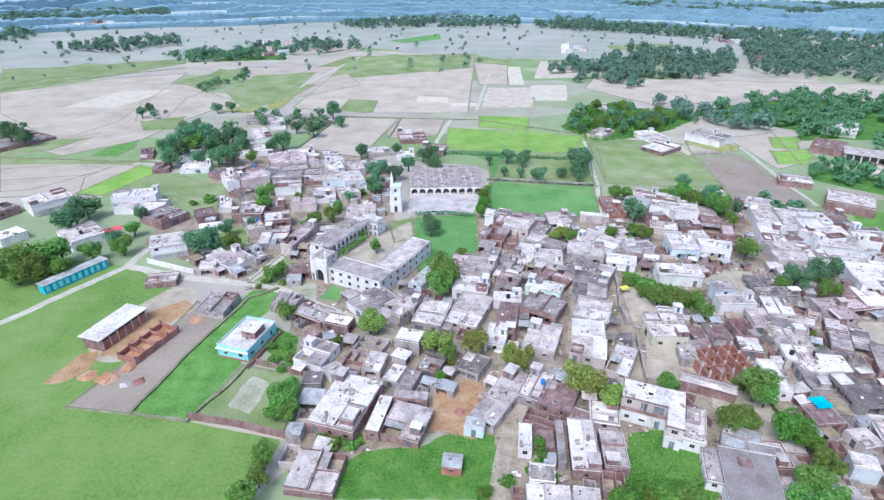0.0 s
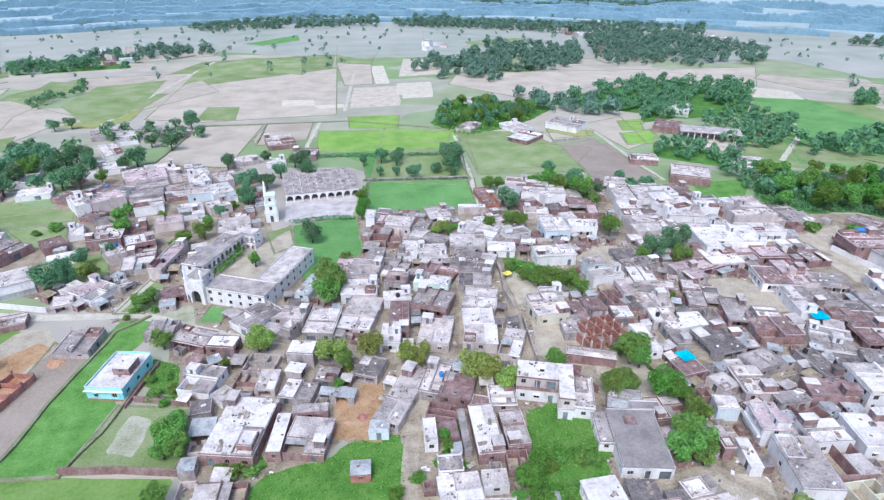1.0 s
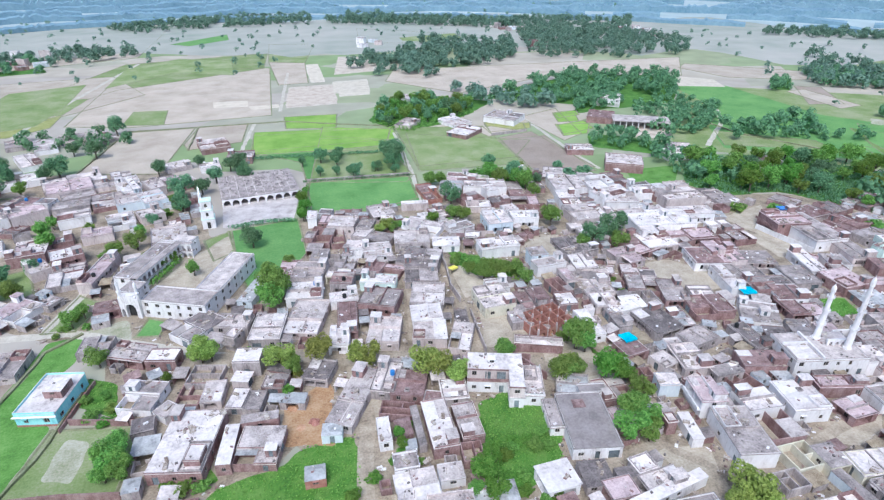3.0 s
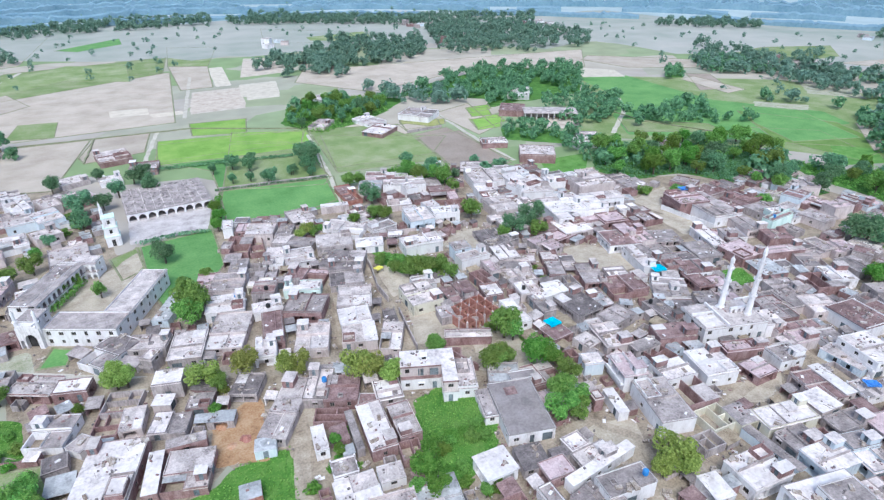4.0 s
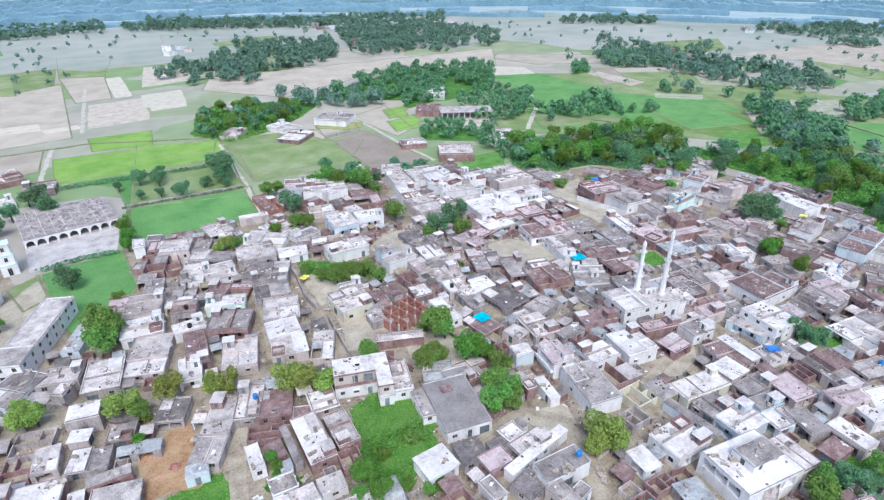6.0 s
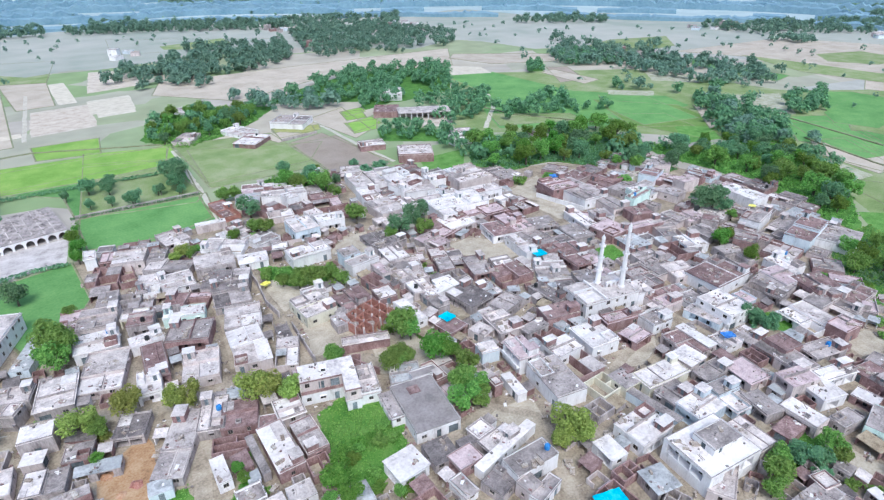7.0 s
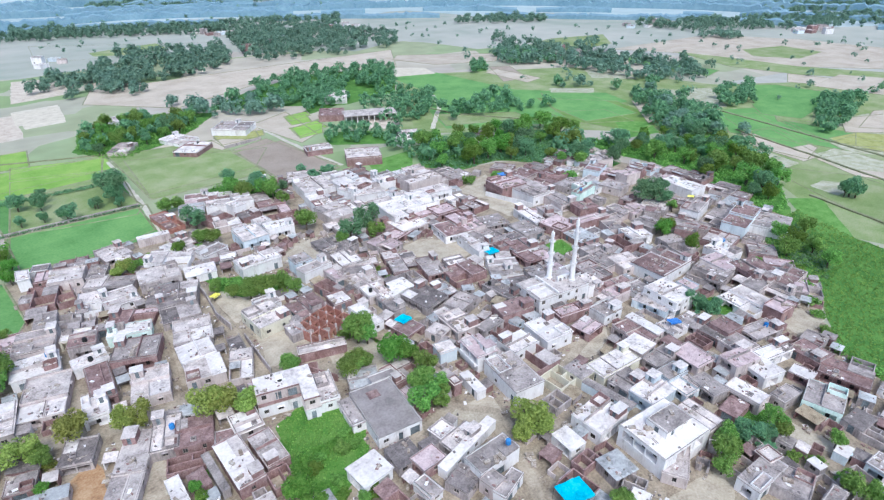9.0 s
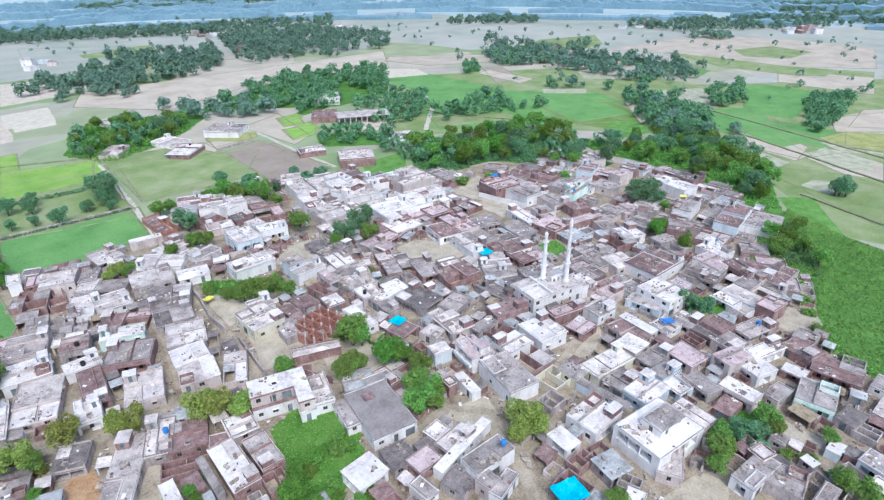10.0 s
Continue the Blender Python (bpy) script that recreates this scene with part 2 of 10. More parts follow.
# ---------------------------------------------------------------- mesh tools
class Shape:
    """Collects faces of one mesh, each with a slot of its material list."""

    def __init__(self):
        self.v, self.f, self.m = [], [], []

    def quad(self, a, b, c, d, m=0):
        k = len(self.v)
        self.v += [a, b, c, d]
        self.f.append((k, k + 1, k + 2, k + 3))
        self.m.append(m)

    def box(self, x0, x1, y0, y1, z0, z1, m=0):
        k = len(self.v)
        self.v += [(x0, y0, z0), (x1, y0, z0), (x1, y1, z0), (x0, y1, z0), (x0, y0, z1), (x1, y0, z1), (x1, y1, z1), (x0, y1, z1)]
        self.f += [tuple(k + i for i in q) for q in ((3, 2, 1, 0), (4, 5, 6, 7), (0, 1, 5, 4), (1, 2, 6, 5), (2, 3, 7, 6), (3, 0, 4, 7))]
        self.m += [m] * 6

    def ring(self, x0, x1, y0, y1, t, z0, z1, m=0, top=0):
        """A closed wall of thickness t round a rectangle."""
        k = len(self.v)
        for z in (z0, z1):
            self.v += [(x0, y0, z), (x1, y0, z), (x1, y1, z), (x0, y1, z), (x0 + t, y0 + t, z), (x1 - t, y0 + t, z), (x1 - t, y1 - t, z), (x0 + t, y1 - t, z)]
        for i in range(4):
            j = (i + 1) % 4
            for q in ((i, j, 8 + j, 8 + i), (4 + j, 4 + i, 12 + i, 12 + j), (8 + i, 8 + j, 12 + j, 12 + i), (i, 4 + i, 4 + j, j)):
                self.f.append(tuple(k + e for e in q))
                self.m.append(top if q[0] == 8 + i else m)

    def lathe(self, profile, sides=12, at=(0, 0, 0), m=0):
        k, n = len(self.v), len(profile)
        for i in range(sides):
            a = 2 * math.pi * i / sides
            self.v += [(at[0] + r * math.cos(a), at[1] + r * math.sin(a), at[2] + z) for r, z in profile]
        for i in range(sides):
            j = (i + 1) % sides
            for q in range(n - 1):
                self.f.append((k + i * n + q, k + j * n + q, k + j * n + q + 1, k + i * n + q + 1))
                self.m.append(m)

    def rod(self, a, b, r0, r1, sides=6, m=0):
        a, b = Vector(a), Vector(b)
        side = (b - a).orthogonal().normalized()
        up = (b - a).normalized()
        k = len(self.v)
        for p, r in ((a, r0), (b, r1)):
            for i in range(sides):
                self.v.append(tuple(p + r * (Matrix.Rotation(2 * math.pi * i / sides, 3, up) @ side)))
        for i in range(sides):
            j = (i + 1) % sides
            self.f.append((k + i, k + j, k + sides + j, k + sides + i))
            self.m.append(m)
        self.f.append(tuple(k + sides + i for i in range(sides)))
        self.m.append(m)

    def facade(self, put, width, z0, z1, holes, depth=0.2, m=0):
        """One wall face with recessed openings (u0, u1, z0, z1); put(u, inward, z) gives the place."""
        us = sorted({0.0, width, *(q for h in holes for q in h[:2])})
        zs = sorted({z0, z1, *(q for h in holes for q in h[2:])})
        for a, b in zip(us, us[1:]):
            for c, d in zip(zs, zs[1:]):
                if not any(h[0] <= a and b <= h[1] and h[2] <= c and d <= h[3] for h in holes):
                    self.quad(put(a, 0, c), put(b, 0, c), put(b, 0, d), put(a, 0, d), m)
        for u0, u1, c, d in holes:
            self.quad(put(u0, 0, c), put(u0, depth, c), put(u0, depth, d), put(u0, 0, d), m)
            self.quad(put(u1, depth, c), put(u1, 0, c), put(u1, 0, d), put(u1, depth, d), m)
            self.quad(put(u0, 0, c), put(u1, 0, c), put(u1, depth, c), put(u0, depth, c), m)
            self.quad(put(u0, depth, d), put(u1, depth, d), put(u1, 0, d), put(u0, 0, d), m)

    def arcade(self, x0, x1, z0, z1, y0, y1, arches, m=0, pointed=0.0):
        """A wall along x from y0 to y1 with arched openings (middle, width, spring height above z0)."""
        edge = x0
        for mid, wide, spring in sorted(arches) + [(x1, 0, 0)]:
            if mid - wide / 2 > edge:
                self.box(edge, mid - wide / 2, y0, y1, z0, z1, m)
            edge = mid + wide / 2
            n = 8
            for i in range(n if wide else 0):
                p = []
                for a in (math.pi * i / n, math.pi * (i + 1) / n):
                    p.append((mid - math.cos(a) * wide / 2, z0 + spring + math.sin(a) ** (1.0 - 0.3 * pointed) * wide / 2 * (1 + 0.3 * pointed)))
                (xa, za), (xb, zb) = p
                self.quad((xa, y0, za), (xb, y0, zb), (xb, y0, z1), (xa, y0, z1), m)
                self.quad((xb, y1, zb), (xa, y1, za), (xa, y1, z1), (xb, y1, z1), m)
                self.quad((xa, y1, za), (xb, y1, zb), (xb, y0, zb), (xa, y0, za), m)
                self.quad((xa, y0, z1), (xb, y0, z1), (xb, y1, z1), (xa, y1, z1), m)

    def mesh(self, name, *mats):
        me = bpy.data.meshes.new(name)
        me.from_pydata(self.v, [], self.f)
        for q in mats:
            me.materials.append(q)
        me.polygons.foreach_set("material_index", self.m)
        me.update()
        return me


def part(name, shape, mats, parent, label="", m=None):
    """A mesh object under a thing or a part."""
    me = shape if isinstance(shape, bpy.types.Mesh) else shape.mesh(name, *(mats if isinstance(mats, (list, tuple)) else [mats]))
    ob = new(name, me)
    ob.parent = parent
    if m is not None:
        ob.matrix_local = m
    return tagged(ob, label)


def thing(name, shape, mats, label, category, m=None, group="", kind=""):
    """A top-level mesh object."""
    me = shape if isinstance(shape, bpy.types.Mesh) else shape.mesh(name, *(mats if isinstance(mats, (list, tuple)) else [mats]))
    ob = new(name, me)
    if m is not None:
        ob.matrix_world = m
    return tagged(ob, label, category, group, kind)


def base(name, label, category, m, group=""):
    ob = new(name)
    ob.empty_display_size = 0.5
    ob.matrix_world = m
    return tagged(ob, label, category, group)


def ragged(corners, step, wander, closed=True):
    """The outline with points every few metres, each a little off the line."""
    rng = random.Random(int(abs(corners[0][0]) * 100 + len(corners)))
    out = []
    for (xa, ya), (xb, yb) in zip(corners, corners[1:] + corners[:1] if closed else corners[1:]):
        n = max(1, min(14, int(math.hypot(xb - xa, yb - ya) / step)))
        for i in range(n):
            q = wander if i else wander * 0.5
            out.append((xa + (xb - xa) * i / n + rng.uniform(-q, q), ya + (yb - ya) * i / n + rng.uniform(-q, q)))
    return out if closed else out + [corners[-1]]


def sheet(name, corners, z, mat, label, category, wander=0.0):
    """A level piece of ground with the given corners and worn edges."""
    bm = bmesh.new()
    if wander:
        corners = ragged(corners, 2.2, wander)
        for i in range(2 if len(corners) < 90 else 1):
            corners = [q for (xa, ya), (xb, yb) in zip(corners, corners[1:] + corners[:1]) for q in ((xa * 0.75 + xb * 0.25, ya * 0.75 + yb * 0.25), (xa * 0.25 + xb * 0.75, ya * 0.25 + yb * 0.75))]
    face = bm.faces.new([bm.verts.new((x, y, z)) for x, y in corners])
    face.normal_update()
    if face.normal.z < 0:
        face.normal_flip()
    bmesh.ops.triangulate(bm, faces=bm.faces[:])
    me = bpy.data.meshes.new(name)
    bm.to_mesh(me)
    bm.free()
    me.materials.append(mat)
    return tagged(new(name, me), label, category, kind="structure")


def strip(name, points, width, z, mat, label, category, height=0.0):
    """A path, bund or wall that follows the points; with a height it is a solid ridge."""
    s = Shape()
    pts = [Vector(p) for p in points]
    side = []
    for i, p in enumerate(pts):
        d = (pts[min(i + 1, len(pts) - 1)] - pts[max(i - 1, 0)]).normalized()
        side.append(Vector((-d.y, d.x)) * width / 2)
    for i in range(len(pts) - 1):
        a0, a1, b0, b1 = pts[i] - side[i], pts[i] + side[i], pts[i + 1] - side[i + 1], pts[i + 1] + side[i + 1]
        t = z + height
        s.quad((*a0, t), (*b0, t), (*b1, t), (*a1, t))
        if height:
            s.quad((*a0, z), (*b0, z), (*b0, t), (*a0, t))
            s.quad((*b1, z), (*a1, z), (*a1, t), (*b1, t))
    if height:
        for p, q in ((pts[0], side[0]), (pts[-1], -side[-1])):
            a, b = p + q, p - q
            s.quad((*a, z), (*b, z), (*b, z + height), (*a, z + height))
    return thing(name, s, mat, label, category, kind="structure")

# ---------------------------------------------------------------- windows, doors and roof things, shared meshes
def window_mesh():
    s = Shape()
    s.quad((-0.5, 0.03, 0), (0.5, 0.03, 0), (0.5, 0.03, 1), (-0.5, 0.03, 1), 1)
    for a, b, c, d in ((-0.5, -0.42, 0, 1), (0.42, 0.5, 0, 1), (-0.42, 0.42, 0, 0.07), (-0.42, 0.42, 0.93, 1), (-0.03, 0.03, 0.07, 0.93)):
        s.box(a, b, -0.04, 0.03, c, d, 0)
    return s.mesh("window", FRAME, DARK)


def door_mesh():
    s = Shape()
    s.box(-0.5, 0.5, -0.02, 0.04, 0, 1, 0)
    for a in (-0.42, 0.06):
        for c in (0.06, 0.54):
            s.box(a, a + 0.36, -0.045, -0.02, c, c + 0.38, 0)
    return s.mesh("door", DOOR)


def ledge_mesh():
    s = Shape()
    s.box(-0.62, 0.62, -0.45, 0.0, 0.0, 0.07)
    return s


WINDOW_MESH, DOOR_MESH = window_mesh(), door_mesh()
LEDGE_MESH = {k: ledge_mesh().mesh("sunshade", m) for k, m in WALL.items()}


def tank_mesh(colour):
    s = Shape()
    s.lathe([(0.0, 0.0), (0.5, 0.0), (0.55, 0.05), (0.55, 0.3), (0.52, 0.33), (0.55, 0.36), (0.55, 0.62), (0.52, 0.65), (0.55, 0.68), (0.55, 0.95), (0.45, 1.08), (0.2, 1.16), (0.2, 1.24), (0.0, 1.26)], 14)
    return s.mesh("water_tank", PLASTIC[colour])


TANK_MESH = {k: tank_mesh(k) for k in PLASTIC}


def water_tank(x, y, z, colour, turn=0):
    return thing("water_tank", TANK_MESH[colour], None, colour + " ribbed plastic water tank standing on a flat roof", "water tank", pose(x, y, z, 0, 0, turn), "rooftop water tanks")


HOUSE_WORDS = {"brick": "bare brick", "grey": "grey cement-plastered", "white": "whitewashed", "pink": "faded pink plastered", "cream": "cream painted",
               "blue": "pale blue painted", "mint": "pale mint painted", "turquoise": "turquoise painted", "red": "red brick"}
HOUSE_NAMES = {"brick": "brick_house", "grey": "cement_house", "white": "white_house", "pink": "plastered_house", "cream": "plastered_house", "blue": "painted_house",
               "mint": "painted_house", "turquoise": "painted_house", "red": "brick_house"}
ROOF_WORDS = {"pale": "a stained pale cement roof", "white": "a limewashed flat roof", "grey": "a weathered grey flat roof", "dark": "a blackened flat roof",
              "bare": "a bare grey roof", "thatch": "a straw thatch roof", "rust": "a reddish earth-stained roof", "pink": "a pinkish flat roof", "metal": "a tin sheet roof", "blue": "a blue sheet on its roof"}


def wall_box(s, x0, x1, y0, y1, z0, z1, holes, m=0):
    """The four outer faces of a block with openings; holes: side -> list of (u0, u1, z0, z1)."""
    s.facade(lambda u, q, z: (x0 + u, y0 + q, z), x1 - x0, z0, z1, holes.get("front", []), m=m)
    s.facade(lambda u, q, z: (x1 - u, y1 - q, z), x1 - x0, z0, z1, holes.get("back", []), m=m)
    s.facade(lambda u, q, z: (x1 - q, y0 + u, z), y1 - y0, z0, z1, holes.get("right", []), m=m)
    s.facade(lambda u, q, z: (x0 + q, y1 - u, z), y1 - y0, z0, z1, holes.get("left", []), m=m)


def side_pose(side, u, z, x0, x1, y0, y1, depth):
    if side == "front":
        return pose(x0 + u, y0 + depth, z)
    if side == "back":
        return pose(x1 - u, y1 - depth, z, 0, 0, 180)
    if side == "right":
        return pose(x1 - depth, y0 + u, z, 0, 0, 90)
    return pose(x0 + depth, y1 - u, z, 0, 0, -90)


LITTER = {k: Shape() for k in ("brick", "pale", "dark", "cloth", "wood")}


def litter(m, x0, x1, y0, y1, z, rng):
    """Loose things lying on a roof: bricks, planks, pots, sacks, string cots and sheets spread to dry."""
    if x1 - x0 < 1.8 or y1 - y0 < 1.8:
        return
    heaps = [(rng.uniform(x0 + 0.6, x1 - 0.6), rng.uniform(y0 + 0.6, y1 - 0.6)) for i in range(1 + int((x1 - x0) * (y1 - y0) / 18))]
    for i in range(int((x1 - x0) * (y1 - y0) * rng.uniform(0.08, 0.45))):
        hx, hy = rng.choice(heaps)
        x, y = min(max(rng.gauss(hx, 0.9), x0 + 0.5), x1 - 0.5), min(max(rng.gauss(hy, 0.9), y0 + 0.5), y1 - 0.5)
        kind = rng.choice(("brick", "brick", "pale", "dark", "dark", "dark", "cloth", "wood", "wood", "wood", "cot"))
        a, b, h = {"brick": (0.3, 0.16, 0.2), "pale": (0.2, 0.18, 0.25), "dark": (0.22, 0.18, 0.25), "cloth": (0.5, 0.3, 0.03), "wood": (0.8, 0.06, 0.08), "cot": (0.85, 0.42, 0.38)}[kind]
        kind = "wood" if kind == "cot" else kind
        q, turn = rng.uniform(0.45, 1.15), rng.uniform(0, 3.14)
        a, b, h, c, e = a * q, b * q, h * rng.uniform(0.5, 1.3), math.cos(turn), math.sin(turn)
        s, k = LITTER[kind], len(LITTER[kind].v)
        s.box(-a, a, -b, b, z + 0.005, z + h)
        s.v[k:] = [tuple(m @ Vector((x + c * p[0] - e * p[1], y + e * p[0] + c * p[1], p[2]))) for p in s.v[k:]]


FOOTPRINTS, OPEN_GROUND, TRODDEN, LANE_LINES = [], [], [], []


def footprint(m, x0, x1, y0, y1):
    """Notes the ground that a building takes up: middle, the two axes, half sizes."""
    mid, ax = m @ Vector(((x0 + x1) / 2, (y0 + y1) / 2, 0)), m.to_3x3() @ Vector((1, 0, 0))
    k = ax.length
    FOOTPRINTS.append((mid.x, mid.y, ax.x / k, ax.y / k, (x1 - x0) / 2 * k, (y1 - y0) / 2 * k))


BLIND = {"front": (0, -1, 0), "back": (0, 1, 0), "left": (-1, 0, 0), "right": (1, 0, 0)}


def block(owner, x0, x1, y0, y1, h, wall, roof, rng, parapet=0.5, top_room=False, doors=True, windows=True, slab=0.14, z0=0.0, shade=True, skip=None, few=False):
    """One flat-roofed body of a house: walls with openings, roof slab, parapet, windows, doors, sunshades."""
    storeys = 1 if h - z0 < 4.3 else 2
    if z0 == 0:
        footprint(owner.matrix_world, x0, x1, y0, y1)
    parapet = min(parapet, 0.5)
    top = h - parapet
    rise = (top - z0) / storeys
    holes, fits, verandas = {}, [], []
    for side, length in (("front", x1 - x0), ("right", y1 - y0), ("left", y1 - y0), ("back", x1 - x0)):
        row = []
        # most walls that look north or onto a neighbour are blind
        face = owner.matrix_world.to_3x3() @ Vector(BLIND[side])
        blind = 0.93 if face.dot(owner.matrix_world.translation) > 0 and skip is None else 0.0
        near = owner.matrix_world.translation.length
        toward = face.dot(owner.matrix_world.translation) < -0.45 * near
        if toward and skip is None and windows and length > 4.2 and near < 210 and rng.random() < 0.42:
            # a veranda: a deep shaded bay between posts along the side that looks out
            u0, u1 = length * rng.uniform(0.06, 0.3), length * rng.uniform(0.7, 0.94)
            z = z0 + (storeys - 1) * rise
            verandas.append((side, u0, u1, z + 0.05, z + min(2.15, rise - 0.25)))
            row.append(verandas[-1][1:])
        elif windows and length > 2.4:
            n = max(1, int(length / rng.uniform(2.6, 3.6)))
            for k in range(storeys):
                for i in range(n):
                    if rng.random() < (skip if skip is not None else max(0.30 if near < 150 else 0.62 if near < 190 else 0.93, blind)):
                        continue
                    mid = length * (i + 0.5) / n
                    z = z0 + k * rise
                    if k == 0 and doors and  rng.random() < 0.3:
                        wide, tall, low = rng.choice((1.0, 1.2, 2.2)), 2.05, 0.02
                        kind = "door" if wide < 2 else "gate"
                    else:
                        wide, tall, low, kind = rng.choice((0.8, 1.0, 1.2)), rng.choice((1.0, 1.2)), 0.95, "window"
                    tall = min(tall, rise - low - 0.2)
                    if wide + 0.2 > length / n:
                        wide = length / n - 0.2
                    if wide < 0.4:
                        continue
                    row.append((mid - wide / 2, mid + wide / 2, z + low, z + low + tall))
                    fits.append((side, mid, z + low, wide, tall, kind))
        holes[side] = row
    s = Shape()
    wall_box(s, x0, x1, y0, y1, z0, top, holes)
    body = part("wall", s, WALL[wall], owner)
    for side, u0, u1, za, zb in verandas:
        put = {"front": lambda u, q, z: (x0 + u, y0 + q, z), "back": lambda u, q, z: (x1 - u, y1 - q, z), "right": lambda u, q, z: (x1 - q, y0 + u, z), "left": lambda u, q, z: (x0 + q, y1 - u, z)}[side]
        v = Shape()
        deep = min(1.5, (y1 - y0 if side in ("front", "back") else x1 - x0) * 0.4)
        v.quad(put(u0, deep, za), put(u1, deep, za), put(u1, deep, zb), put(u0, deep, zb))
        v.quad(put(u0, 0.2, za), put(u1, 0.2, za), put(u1, deep, za), put(u0, deep, za))
        v.quad(put(u0, deep, zb), put(u1, deep, zb), put(u1, 0.2, zb), put(u0, 0.2, zb))
        for u in (u0, u1):
            v.quad(put(u, 0.2, za), put(u, deep, za), put(u, deep, zb), put(u, 0.2, zb))
        n = max(1, int((u1 - u0) / 2.2))
        for i in range(n):
            u = u0 + (u1 - u0) * (i + 0.5) / n
            # near-black panels put in as the shade of doorways
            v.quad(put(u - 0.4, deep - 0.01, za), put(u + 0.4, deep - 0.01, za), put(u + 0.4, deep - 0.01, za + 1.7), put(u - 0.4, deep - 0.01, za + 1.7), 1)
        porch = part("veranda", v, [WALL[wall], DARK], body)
        for i in range(1, n):
            p, u = Shape(), u0 + (u1 - u0) * i / n
            a, b = put(u - 0.11, 0.02, za), put(u + 0.11, 0.24, zb)
            p.box(min(a[0], b[0]), max(a[0], b[0]), min(a[1], b[1]), max(a[1], b[1]), za, zb)
            part("post", p, WALL[wall], body)
    s = Shape()
    o = rng.choice((0.0, 0.05, 0.12, 0.25)) if h - z0 > 2.4 else 0.04
    s.box(x0 - o, x1 + o, y0 - o, y1 + o, top, top + slab)
    slab_ob = part("roof", s, ROOF[roof], owner)
    if parapet > 0.15:
        s, t, a, b = Shape(), 0.16, top + slab, h + slab
        open_side = rng.choice((None, None, 0, 1, 2, 3))
        for i, (xa, xb, ya, yb) in enumerate(((x0, x1, y0, y0 + t), (x1 - t, x1, y0 + t, y1 - t), (x0, x1, y1 - t, y1), (x0, x0 + t, y0 + t, y1 - t))):
            if i == open_side:
                continue
            k = len(s.f)
            s.box(xa, xb, ya, yb, a, b if rng.random() < 0.75 else a + (b - a) * 0.5)
            s.m[k + 1] = 1
        if parapet > 0.4 and rng.random() < 0.5:
            n = max(2, int((x1 - x0) / 2.5))
            for i in range(n + 1):
                u = x0 + (x1 - x0 - 0.3) * i / n
                s.box(u, u + 0.3, y0 - 0.03, y0 + t + 0.03, b, b + 0.25)
                s.box(u, u + 0.3, y1 - t - 0.03, y1 + 0.03, b, b + 0.25)
        part("parapet", s, [WALL[wall], ROOF[rng.choice(("pale", "grey", "grey", "dark", roof))]], owner)
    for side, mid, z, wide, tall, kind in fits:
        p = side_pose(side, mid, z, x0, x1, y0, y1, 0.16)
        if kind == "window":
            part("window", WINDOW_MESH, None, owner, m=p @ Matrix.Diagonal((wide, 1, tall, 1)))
            if shade and side != "back" and rng.random() < 0.08:
                part("sunshade", LEDGE_MESH[wall], None, owner, m=side_pose(side, mid, z + tall + 0.08, x0, x1, y0, y1, 0.0) @ Matrix.Diagonal((wide, 1, 1, 1)))
        else:
            part(kind if kind == "door" else "gate", DOOR_MESH, None, owner, m=p @ Matrix.Diagonal((wide, 1, tall, 1)))
    if top_room:
        w, d, t = rng.uniform(1.7, 2.6), rng.uniform(2.0, 3.4), rng.uniform(1.5, 1.9)
        w, d = min(w, (x1 - x0) * 0.5), min(d, (y1 - y0) * 0.5)
        xa = x0 + 0.2 if rng.random() < 0.5 else x1 - w - 0.2
        ya = y1 - d - 0.2 if rng.random() < 0.75 else y0 + 0.2
        s = Shape()
        a = top + slab
        wall_box(s, xa, xa + w, ya, ya + d, a, a + t, {"front": [(w / 2 - 0.4, w / 2 + 0.4, a + 0.02, a + t - 0.12)]})
        room = part("stair_room", s, WALL[wall if rng.random() < 0.7 else "brick"], owner)
        part("door", DOOR_MESH, None, room, m=pose(xa + w / 2, ya + 0.16, a + 0.02) @ Matrix.Diagonal((0.8, 1, t - 0.14, 1)))
        s = Shape()
        s.box(xa - 0.15, xa + w + 0.15, ya - 0.15, ya + d + 0.15, a + t, a + t + 0.12)
        part("roof", s, ROOF[rng.choice(("pale", "white", roof))], room)
    if not few:
        litter(owner.matrix_world, x0, x1, y0, y1, top + slab, rng)
    return top + slab


